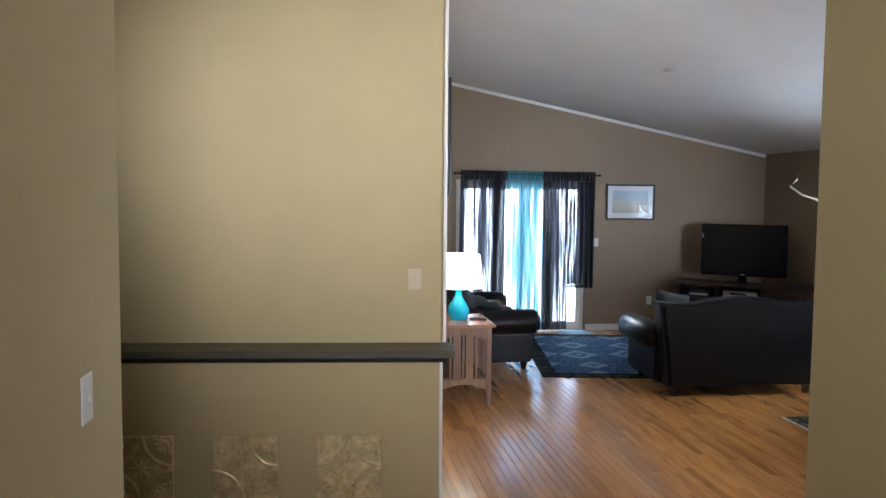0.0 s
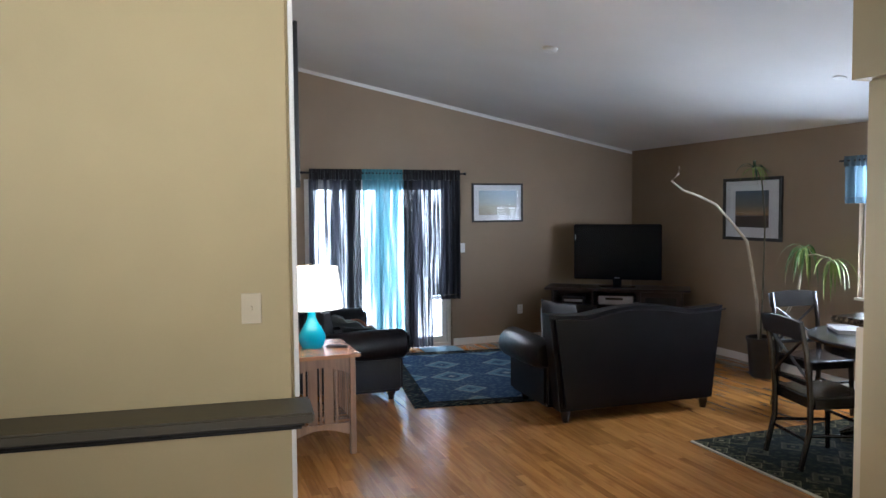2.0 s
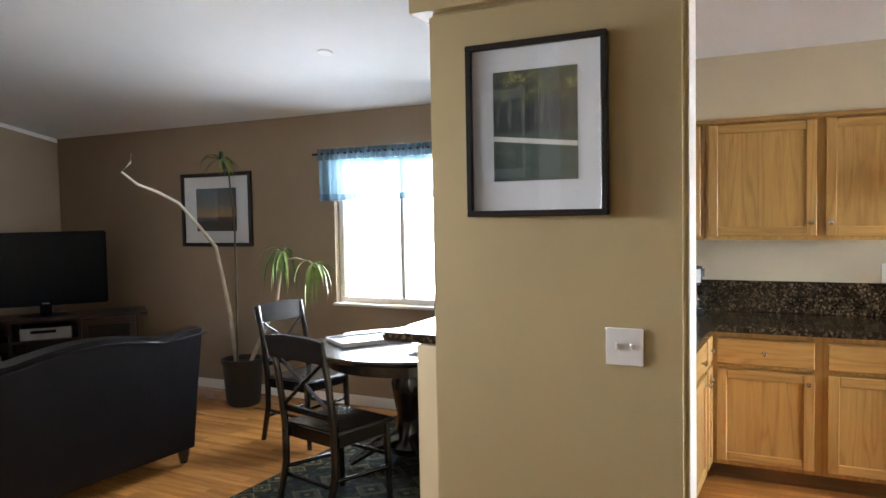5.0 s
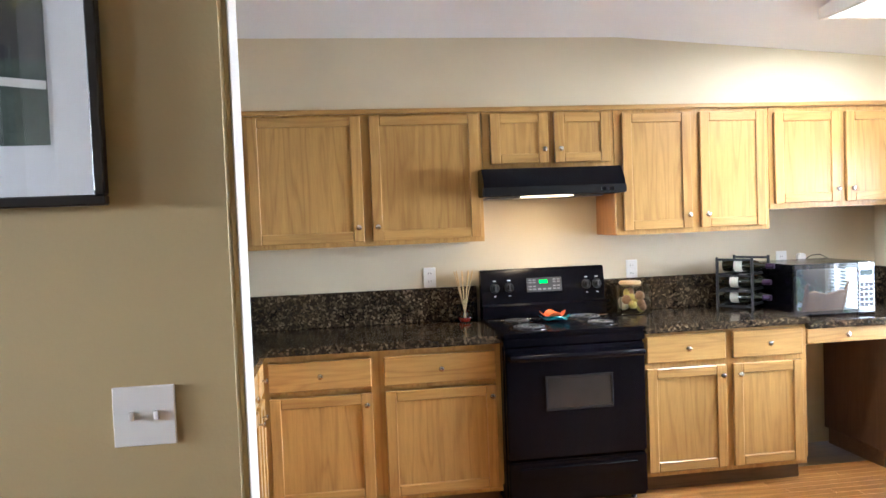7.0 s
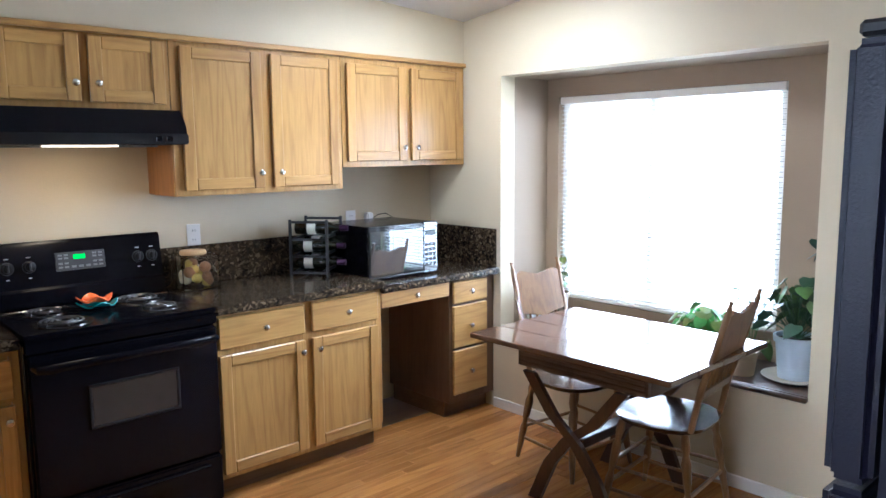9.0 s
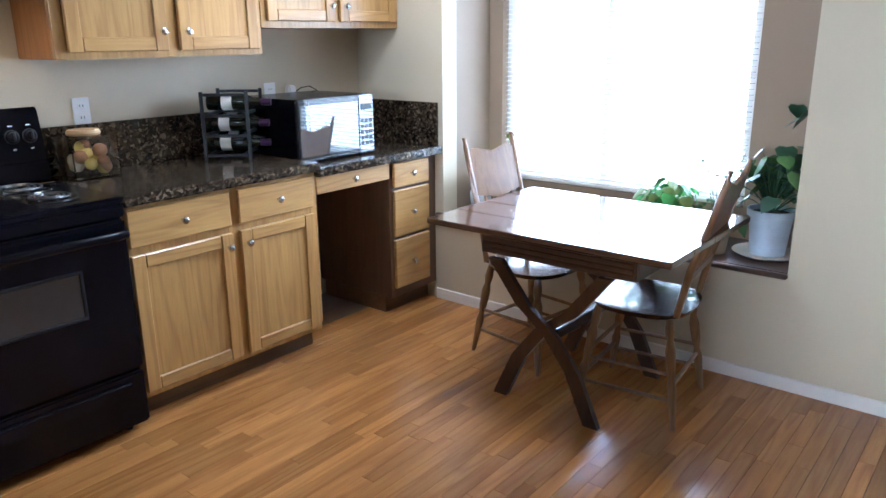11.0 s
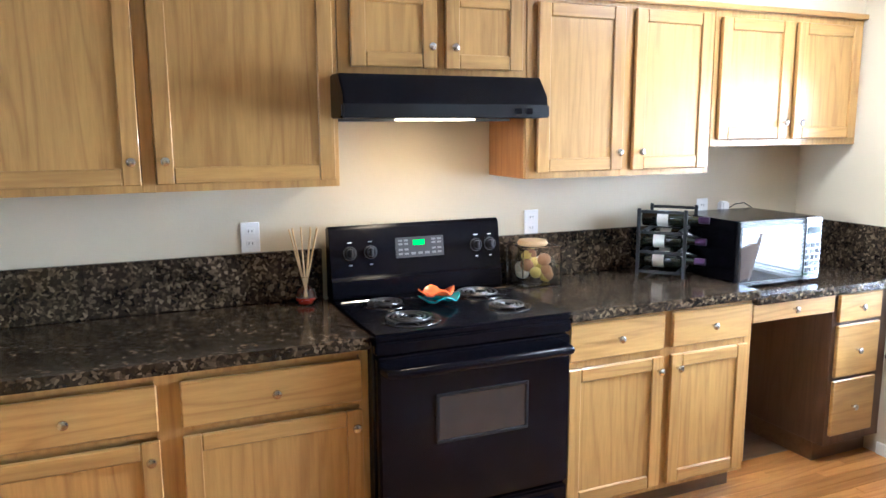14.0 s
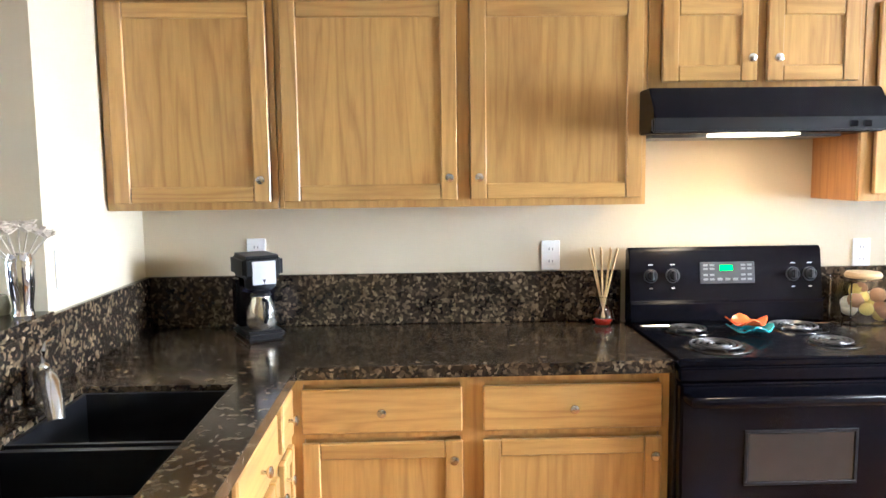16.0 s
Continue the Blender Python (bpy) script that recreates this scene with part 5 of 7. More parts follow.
# ---------- sofas ----------
def sofa(m, label):
    s = thing("sofa", m, label, "sofa", "matching dark leather sofas")
    LOCAL.add(s)
    a = 0.70
    L = M_LEATHER
    # back with a raised centre
    prof = []
    for k in range(25):
        x = -a - 0.10 + (2 * a + 0.20) * k / 24
        u = abs(x) / (a + 0.10)
        z = 0.845 + 0.055 * max(0.0, math.cos(min(1, u * 1.7) * math.pi / 2)) + 0.02 * u ** 6
        prof.append((x, z))
    outline = [(-a, 0.10), (a, 0.10), (a + 0.04, 0.45)] + prof[::-1] + [(-a - 0.04, 0.45)]
    bm = prism(outline, -0.47, -0.27)
    bmesh.ops.bevel(bm, geom=[e for e in bm.edges if abs(e.verts[0].co.y - e.verts[1].co.y) < 1e-4], offset=0.035, segments=4, affect="EDGES", clamp_overlap=True)
    part("backrest", bm, L, s)
    top = [(x, -0.475, z - 0.028) for x, z in prof]
    part("piping", sweep(top, 0.006, 6), L, s)
    for k, sx in enumerate((-1, 1)):
        x = sx * (a + 0.02)
        part("arm", merge(box(min(x - sx * 0.12, x + sx * 0.04), max(x - sx * 0.12, x + sx * 0.04), -0.30, 0.42, 0.10, 0.52, 0.03, 3)), L, s)
        roll = moved(lathe([(0, 0), (0.06, 0.0), (0.115, 0.02), (0.128, 0.05), (0.13, 0.40), (0.12, 0.68), (0.09, 0.74), (0, 0.745)], 24), at(x + sx * 0.02, 0.45, 0.52) @ pose(0, 0, 0, 90, 0, 0))
        part("arm_roll", roll, L, s)
        part("arm_panel", moved(lathe([(0, 0), (0.085, 0), (0.09, 0.006), (0.08, 0.012), (0, 0.014)], 24), at(x + sx * 0.02, 0.452, 0.52) @ pose(0, 0, 0, -90, 0, 0)), L, s)
    part("base", box(-a + 0.02, a - 0.02, -0.28, 0.40, 0.10, 0.30, 0.015, 2), L, s)
    for sx in (-1, 1):
        part("seat_cushion", box(min(0.004 * sx, sx * (a - 0.12)), max(0.004 * sx, sx * (a - 0.12)), -0.26, 0.43, 0.302, 0.46, 0.05, 4), L, s)
        part("back_cushion", moved(box(min(0.004 * sx, sx * (a - 0.11)), max(0.004 * sx, sx * (a - 0.11)), -0.10, 0.08, 0.0, 0.40, 0.06, 4), at(0, -0.19, 0.44) @ pose(0, 0, 0, 10, 0, 0)), L, s)
        for y in (-0.40, 0.34):
            part("foot", lathe([(0.018, 0), (0.024, 0.01), (0.03, 0.04), (0.036, 0.06), (0.04, 0.101), (0, 0.101)], 16, (sx * (a - 0.06), y, 0)), M_DARKWOOD, s)
            part("caster_cup", lathe([(0, 0.0), (0.022, 0.0), (0.024, 0.012), (0.0235, 0.022)], 14, (sx * (a - 0.06), y, 0.0)), M_CHROME, s)
    return s


sofa(at(3.70, 6.40) @ pose(0, 0, 0, 0, 0, -2), "dark brown leather loveseat with a curved back facing the television")
sofa(at(1.64, 7.86) @ pose(0, 0, 0, 0, 0, -90), "dark brown leather loveseat with rolled arms beside the end table")
# pillow and throws
M_PIL = fabric("pillow_black", (0.015, 0.013, 0.013))
def cushion(name, w_, h_, th, m, mat, label, cat):
    bm = bmesh.new()
    bmesh.ops.create_grid(bm, x_segments=12, y_segments=12, size=0.5)
    bm2 = bm.copy()
    for b_, sgn in ((bm, 1), (bm2, -1)):
        for v in b_.verts:
            u, q = v.co.x * 2, v.co.y * 2
            bulge = max(0.0, (1 - u ** 4) * (1 - q ** 4)) ** 0.6
            pinch = 1 - 0.06 * (1 - abs(u * q))
            v.co = Vector((v.co.x * w_ * pinch, v.co.y * h_ * pinch, sgn * th / 2 * bulge))
    out = merge(bm, bm2)
    bmesh.ops.remove_doubles(out, verts=out.verts, dist=1e-4)
    bmesh.ops.recalc_face_normals(out, faces=out.faces)
    return solo(name, out, mat, label, cat, m=m)
cushion("throw_pillow", 0.42, 0.42, 0.15, at(3.22, 6.42, 0.69) @ pose(0, 0, 0, 75, 12, 15), M_PIL, "small black throw pillow standing on the loveseat", "pillow")


def draped(name, m, mat, label, w_, l_, seed):
    bm = bmesh.new()
    bmesh.ops.create_grid(bm, x_segments=26, y_segments=26, size=0.5)
    for v in bm.verts:
        x, y = v.co.x * w_, v.co.y * l_
        z = 0.03 * noise.noise(Vector((x * 9 + seed, y * 5, 0))) + 0.02 * math.sin(x * 34 + 3 * math.sin(y * 5 + seed))
        v.co = Vector((x, y, z))
    bmesh.ops.solidify(bm, geom=list(bm.faces), thickness=0.012)
    return solo(name, bm, mat, label, "blanket", m=m)


draped("throw_blanket", at(1.72, 7.52, 0.62) @ pose(0, 0, 0, -8, 22, 12), fabric("blanket_grey_green", (0.07, 0.085, 0.08)), "crumpled grey-green blanket thrown over the leather loveseat", 0.62, 0.55, 1)
draped("throw_blanket", at(1.84, 7.66, 0.56) @ pose(0, 0, 0, -6, 30, 30), fabric("blanket_rust", (0.28, 0.10, 0.045)), "rust-brown blanket lying in folds on the loveseat seat", 0.42, 0.40, 5)

# ---------- end table and lamp ----------
t = thing("end_table", at(1.17, 6.33, 0), "reddish oak mission-style end table with slatted sides", "side table")
put("tabletop", box(0.90, 1.43, 6.02, 6.66, 0.655, 0.68, 0.005, 2), M_TABLE, t)
# legs and slats darker than the top: backlit shade put into the wood
M_TLEG = wood("wood_table_leg_backlit", (0.12, 0.06, 0.03), (0.24, 0.13, 0.065), "z", 0.35)
for x in (0.935, 1.375):
    for y in (6.06, 6.62):
        put("leg", box(x - 0.02, x + 0.02, y - 0.02, y + 0.02, 0, 0.6545, 0.003), M_TLEG, t)
def arch(y0, y1, x0, x1, z0, z1, down=True):
    n_ = 12
    lo = [(x0 + (x1 - x0) * k / n_, z0 + 0.05 * math.sin(math.pi * k / n_)) for k in range(n_ + 1)]
    return prism(lo + [(x1, z1), (x0, z1)], y0, y1)
for y in (6.052, 6.612):
    put("apron", arch(y, y + 0.018, 0.9555, 1.3545, 0.545, 0.654), M_TLEG, t)
    put("stretcher", arch(y, y + 0.018, 0.9555, 1.3545, 0.13, 0.215), M_TLEG, t)
for x in (0.928, 1.366):
    put("side_apron", box(x, x + 0.016, 6.0805, 6.5995, 0.57, 0.654), M_TLEG, t)
    put("side_stretcher", box(x, x + 0.016, 6.0805, 6.5995, 0.16, 0.215), M_TLEG, t)
for x, half in ((1.045, 0.008), (1.10, 0.032), (1.155, 0.008), (1.21, 0.032), (1.265, 0.008)):
    put("slat", box(x - half, x + half, 6.056, 6.066, 0.19, 0.60), M_TLEG, t)
for y in (6.20, 6.27, 6.34, 6.41, 6.48):
    put("slat", box(1.369, 1.379, y - 0.014, y + 0.014, 0.2155, 0.5695), M_TLEG, t)
put("lower_shelf", box(0.945, 1.365, 6.08, 6.60, 0.215, 0.232), M_TABLE, t)
t.matrix_basis = Matrix.Translation((-0.04, -0.11, 0)) @ Matrix.Diagonal((1, 1, 1.03, 1)) @ t.matrix_basis
t = thing("table_lamp", at(1.17, 6.33, 0.68), "lit table lamp with blue glass base and white drum shade", "lamp")
lx, ly = 1.17, 6.33
M_BLUE, nt, b_ = nodes_of("glass_turquoise")
b_.inputs["Base Color"].default_value, b_.inputs["Roughness"].default_value = (0.02, 0.42, 0.62, 1), 0.08
b_.inputs["Transmission Weight"].default_value, b_.inputs["Coat Weight"].default_value = 0.35, 0.6
put("base", lathe([(0, 0.0), (0.075, 0.0), (0.085, 0.015), (0.10, 0.055), (0.098, 0.09), (0.075, 0.135), (0.042, 0.185), (0.03, 0.22), (0.028, 0.25), (0.034, 0.26), (0, 0.262)], 32, (lx, ly, 0.6805)), M_BLUE, t, "turquoise glass gourd base")
put("stem", rod((lx, ly, 0.94), (lx, ly, 1.04), 0.008), M_NICKEL, t)
put("socket", rod((lx, ly, 0.99), (lx, ly, 1.05), 0.018), M_NICKEL, t)
msh, nt, b_ = nodes_of("shade_lit_linen")
b_.inputs["Base Color"].default_value = (0.85, 0.82, 0.76, 1)
b_.inputs["Emission Color"].default_value, b_.inputs["Emission Strength"].default_value = (1.0, 0.90, 0.72, 1), 1.5
put("shade", lathe([(0.225, 0.965), (0.19, 1.255), (0.187, 1.255), (0.222, 0.965), (0.225, 0.965)], 40, (lx, ly, 0)), msh, t, "glowing white fabric drum shade")
put("bulb", lathe([(0, 1.05), (0.02, 1.055), (0.032, 1.09), (0.028, 1.12), (0, 1.135)], 16, (lx, ly, 0)), emitter("bulb_warm", (1, 0.8, 0.5), 12), t)
put("finial", lathe([(0, 1.262), (0.012, 1.265), (0.008, 1.28), (0, 1.29)], 12, (lx, ly, 0)), M_NICKEL, t)
put("spider", merge(rod((lx - 0.187, ly, 1.25), (lx + 0.187, ly, 1.25), 0.0025), rod((lx, ly - 0.187, 1.2505), (lx, ly + 0.187, 1.2505), 0.0025), rod((lx, ly, 1.13), (lx, ly, 1.265), 0.0025)), M_NICKEL, t)
t.matrix_basis = Matrix.Translation((-0.05, -0.06, 0.0204)) @ t.matrix_basis
lamp("table_lamp_light", "POINT", 14, (1.0, 0.72, 0.40), at(lx - 0.05, ly - 0.06, 1.20), radius=0.05)
t = thing("remote_control", at(1.33, 6.28, 0.68), "small grey remote control lying on the end table", "remote")
put("body", moved(box(-0.022, 0.022, -0.08, 0.08, 0.0005, 0.018, 0.005, 2), at(1.33, 6.30, 0.68) @ pose(0, 0, 0, 0, 0, 60)), M_STEEL, t)
t.matrix_basis = Matrix.Translation((-0.04, -0.11, 0.0204)) @ t.matrix_basis

# ---------- television and stand ----------
TVM = at(5.16, 8.50) @ pose(0, 0, 0, 0, 0, -38)      # looks along local -y
t = thing("tv_stand", TVM, "dark wood corner television stand with glass doors and open shelves", "tv stand")
LOCAL.add(t)
MTS = wood("wood_dark_espresso", (0.012, 0.006, 0.004), (0.035, 0.017, 0.010), "x", 0.3, coat=0.3)
part("top", prism([(-0.83, 0.705), (0.83, 0.705), (0.83, 0.735), (-0.83, 0.735)], -0.24, 0.24, 0.005), MTS, t)
for x in (-0.74, -0.27, 0.27, 0.74):
    part("upright", box(x - 0.012, x + 0.012, -0.20, 0.20, 0.07, 0.7045, 0.002), MTS, t)
part("bottom_board", box(-0.727, 0.727, -0.20, 0.20, 0.03, 0.069, 0.002), MTS, t)
part("back_board", box(-0.727, 0.727, 0.202, 0.212, 0.07, 0.70), MTS, t)
part("shelf", box(-0.257, 0.257, -0.19, 0.195, 0.52, 0.535), MTS, t)
part("shelf", box(-0.257, 0.257, -0.19, 0.195, 0.29, 0.305), MTS, t)
for z in (0.305, 0.52):
    part("shelf", box(-0.727, -0.283, -0.19, 0.195, z, z + 0.015), MTS, t)
for sx in (1,):
    dd = part("door", merge(box(min(sx * 0.285, sx * 0.725), max(sx * 0.285, sx * 0.725), -0.222, -0.204, 0.64, 0.70, 0.002), box(min(sx * 0.285, sx * 0.725), max(sx * 0.285, sx * 0.725), -0.222, -0.204, 0.075, 0.13, 0.002), box(min(sx * 0.285, sx * 0.335), max(sx * 0.285, sx * 0.335), -0.222, -0.204, 0.1305, 0.6395, 0.002), box(min(sx * 0.675, sx * 0.725), max(sx * 0.675, sx * 0.725), -0.222, -0.204, 0.1305, 0.6395, 0.002)), MTS, t)
    part("glass", box(min(sx * 0.335, sx * 0.675), max(sx * 0.335, sx * 0.675), -0.215, -0.211, 0.1305, 0.6395), M_DGLASS, dd)
    part("knob", moved(lathe([(0, 0), (0.006, 0), (0.012, 0.016), (0, 0.022)], 12), at(sx * 0.31, -0.222, 0.42) @ pose(0, 0, 0, 90, 0, 0)), M_NICKEL, dd)
M_SIL = plain("plastic_silver", (0.5, 0.5, 0.5), 0.3, 0.6)
for nm, z, h_, lb in (("receiver", 0.5355, 0.11, "silver audio receiver on the television stand's upper shelf"), ("disc_player", 0.3055, 0.07, "black and silver disc player on the television stand's shelf")):
    e = thing(nm, TVM @ at(0, -0.02, z), lb, "electronics")
    LOCAL.add(e)
    part("case", box(-0.20, 0.20, -0.14, 0.14, 0.002, h_, 0.004), M_BLACKM, e)
    part("front", box(-0.20, 0.20, -0.147, -0.1405, 0.006, h_ - 0.002, 0.002), M_SIL, e)
    part("display_bar", box(-0.12, 0.08, -0.149, -0.1472, h_ * 0.55, h_ * 0.8), M_DGLASS, e)
    part("dial", moved(lathe([(0, 0), (0.02, 0), (0.018, 0.01), (0, 0.011)], 16), at(0.15, -0.1472, h_ * 0.5) @ pose(0, 0, 0, 90, 0, 0)), M_SIL, e)
for nm, z, h_, mt, lb in (("media_box", 0.3205, 0.075, M_SIL, "small silver media box on the television stand's open shelf"), ("game_console", 0.5355, 0.09, M_BLACKM, "black box with a pale front strip on the stand's open shelf")):
    e = thing(nm, TVM @ at(-0.50, -0.04, z), lb, "electronics")
    LOCAL.add(e)
    part("case", box(-0.13, 0.13, -0.11, 0.11, 0.0005, h_, 0.004), mt, e)
    part("front_strip", box(-0.11, 0.11, -0.1125, -0.1102, h_ * 0.3, h_ * 0.6), M_SIL if nm[0] == "g" else M_BLACKM, e)
t = thing("television", TVM @ at(0, 0.02, 0.735), "large black flat-screen television, switched off, on the dark stand", "television")
LOCAL.add(t)
part("foot", moved(lathe([(0, 0.0005), (0.22, 0.0005), (0.22, 0.008), (0.05, 0.02), (0, 0.02)], 32), Matrix.Diagonal((1, 0.6, 1, 1))), M_BLACK, t)
part("neck", box(-0.05, 0.05, -0.02, 0.02, 0.0205, 0.12, 0.005), M_BLACK, t)
part("housing", box(-0.51, 0.51, -0.03, 0.04, 0.085, 0.745, 0.012, 3), M_BLACK, t)
part("screen", box(-0.475, 0.475, -0.0325, -0.0302, 0.135, 0.715), plain("screen_dark", (0.004, 0.005, 0.006), 0.22, coat=0.0, spec=0.25), t)
part("badge", box(-0.03, 0.03, -0.0325, -0.0302, 0.102, 0.112), M_SIL, t)
for sx in (-1, 1):
    part("corner_light", box(sx * 0.49 - 0.004, sx * 0.49 + 0.004, -0.0325, -0.0302, 0.56, 0.62), M_SIL, t) if sx < 0 else None

# ---------- rugs ----------
def rug_material(name, field, dark, pale, scale):
    m, nt, b = nodes_of(name)
    v = coords(nt)
    vo = nt.nodes.new("ShaderNodeTexVoronoi")
    vo.distance, vo.inputs["Scale"].default_value = "MANHATTAN", scale
    vo.inputs["Randomness"].default_value = 0.25
    link(nt, v, vo.inputs["Vector"])
    big = ramp(nt, vo.outputs["Distance"], [(0.0, pale), (0.14, pale), (0.17, dark), (0.28, dark), (0.31, field), (0.44, field), (0.47, pale), (0.52, dark)])
    vo2 = nt.nodes.new("ShaderNodeTexVoronoi")
    vo2.inputs["Scale"].default_value = 22
    link(nt, v, vo2.inputs["Vector"])
    small = ramp(nt, vo2.outputs["Distance"], [(0.1, pale), (0.3, field), (0.6, dark)])
    col = mix(nt, 0.3, big, small)
    link(nt, mix(nt, 0.35, col, ramp(nt, noise_tex(nt, v, 120, 2), [(0.3, (0.35, 0.35, 0.35)), (0.7, (1.0, 1.0, 1.0))]), "MULTIPLY"), b.inputs["Base Color"])
    b.inputs["Roughness"].default_value, b.inputs["Specular IOR Level"].default_value = 0.95, 0.1
    bump(nt, b, noise_tex(nt, v, 220, 3), 0.7, 0.004)
    return m


def rug(m, w_, l_, field, border, label, cat="rug", fr=True):
    r_ = thing("rug", m, label, cat)
    LOCAL.add(r_)
    b_ = 0.16
    part("field", box(b_, w_ - b_, b_, l_ - b_, 0.0005, 0.010, 0.002), field, r_)
    part("border", merge(box(0, w_, 0, b_ - 0.001, 0.0005, 0.0105, 0.002), box(0, w_, l_ - b_ + 0.001, l_, 0.0005, 0.0105, 0.002), box(0, b_ - 0.001, b_, l_ - b_, 0.0005, 0.0105, 0.002), box(w_ - b_ + 0.001, w_, b_, l_ - b_, 0.0005, 0.0105, 0.002)), border, r_)
    rs = random.Random(3)
    if fr:
        part("fringe", merge(*[box(0.004 + k * 0.012, 0.009 + k * 0.012, -0.035 - 0.008 * rs.random(), -0.0005, 0.0005, 0.003) for k in range(int(w_ / 0.012) - 1)]), fabric("fringe_cream", (0.42, 0.38, 0.28)), r_)
    return r_


F1 = rug_material("rug_teal_field", (0.17, 0.29, 0.37), (0.04, 0.08, 0.17), (0.45, 0.50, 0.50), 1.9)
F2 = rug_material("rug_teal_border", (0.025, 0.045, 0.040), (0.006, 0.008, 0.012), (0.20, 0.18, 0.11), 5.0)
F4 = rug_material("rug_olive_border", (0.050, 0.050, 0.024), (0.010, 0.011, 0.007), (0.20, 0.17, 0.09), 6.0)
F3 = rug_material("rug_green_field", (0.044, 0.046, 0.024), (0.006, 0.009, 0.009), (0.10, 0.088, 0.05), 4.0)
rug(at(2.08, 6.86) @ pose(0, 0, 0, 0, 0, -9), 1.85, 2.35, F1, F2, "patterned teal and navy oriental rug between the sofas", fr=False)
rug(at(3.66, 3.86), 2.2, 1.42, F3, F4, "patterned green oriental rug under the dining table", fr=False)
solo("rug_edge_binding", box(3.636, 3.6585, 3.86, 5.28, 0.0005, 0.0115, 0.003), fabric("binding_cream", (0.40, 0.35, 0.24)), "cream binding strip along the dining rug's edge", "rug")
solo("doormat", box(2.95, 3.42, 9.02, 9.36, 0.0005, 0.010, 0.003), fabric("doormat_blue", (0.05, 0.13, 0.20)), "small blue doormat in front of the patio door", "doormat")

# ---------- dining set ----------
t = thing("dining_table", at(4.97, 4.66, 0), "round black-brown pedestal dining table", "table")
zt = 0.0105
put("tabletop", lathe([(0, 0.715), (0.60, 0.715), (0.625, 0.725), (0.63, 0.74), (0.622, 0.752), (0, 0.754)], 56, (4.97, 4.66, zt)), M_DARKWOOD, t)
put("apron", lathe([(0.50, 0.64), (0.52, 0.64), (0.52, 0.7145), (0.50, 0.7145), (0.50, 0.64)], 48, (4.97, 4.66, zt)), M_DARKWOOD, t)
put("pedestal", lathe([(0, 0.06), (0.13, 0.06), (0.14, 0.10), (0.10, 0.16), (0.085, 0.30), (0.11, 0.42), (0.12, 0.50), (0.09, 0.58), (0.12, 0.66), (0.2, 0.7145), (0, 0.7146)], 28, (4.97, 4.66, zt)), M_DARKWOOD, t)
for k in range(4):
    a = math.radians(45 + 90 * k)
    put("leg", sweep([(4.97 + 0.06 * math.cos(a), 4.66 + 0.06 * math.sin(a), 0.16 + zt), (4.97 + 0.22 * math.cos(a), 4.66 + 0.22 * math.sin(a), 0.12 + zt), (4.97 + 0.40 * math.cos(a), 4.66 + 0.40 * math.sin(a), 0.03 + zt)], [0.045, 0.04, 0.0295], 8), M_DARKWOOD, t)


def xchair(m):
    """A cross-back chair that faces local +y."""
    c = thing("dining_chair", m, "black-brown wooden dining chair with a crossed back", "chair", "chairs round the dining table")
    LOCAL.add(c)
    W = M_DARKWOOD
    part("seat", box(-0.22, 0.22, -0.20, 0.22, 0.44, 0.468, 0.012, 3), W, c)
    part("seat_frame", merge(box(-0.19, 0.19, 0.165, 0.185, 0.385, 0.4395), box(-0.19, 0.19, -0.185, -0.165, 0.385, 0.4395), box(-0.20, -0.18, -0.1645, 0.1645, 0.385, 0.4395), box(0.18, 0.20, -0.1645, 0.1645, 0.385, 0.4395)), W, c)
    for sx in (-1, 1):
        part("leg", sweep([(sx * 0.19, 0.175, 0.4395), (sx * 0.195, 0.19, 0)], [0.022, 0.016], 8), W, c)
        part("rear_leg", sweep([(sx * 0.20, -0.26, 0.0), (sx * 0.20, -0.20, 0.25), (sx * 0.20, -0.20, 0.46), (sx * 0.205, -0.235, 0.75), (sx * 0.205, -0.28, 0.95)], [0.018, 0.02, 0.021, 0.018, 0.017], 8), W, c)
        part("stretcher", rod((sx * 0.195, 0.18, 0.20), (sx * 0.2, -0.205, 0.22), 0.011), W, c)
    part("front_stretcher", rod((-0.195, 0.17, 0.27), (0.195, 0.17, 0.27), 0.011), W, c)
    part("back_stretcher", rod((-0.20, -0.20, 0.18), (0.20, -0.20, 0.18), 0.011), W, c)
    part("crest_rail", moved(prism([(-0.225, 0.0), (0.225, 0.0), (0.23, 0.12), (0.12, 0.135), (0, 0.14), (-0.12, 0.135), (-0.23, 0.12)], -0.012, 0.012, 0.004), at(0, -0.265, 0.83) @ pose(0, 0, 0, 10, 0, 0)), W, c)
    part("lower_rail", box(-0.20, 0.20, -0.215, -0.195, 0.53, 0.565, 0.004), W, c)
    part("cross_slat", merge(sweep([(-0.19, -0.205, 0.565), (0, -0.235, 0.70), (0.19, -0.252, 0.835)], [0.014] * 3, 6, 0.6), sweep([(0.19, -0.203, 0.565), (0, -0.222, 0.70), (-0.19, -0.25, 0.835)], [0.014] * 3, 6, 0.6)), W, c)
    return c


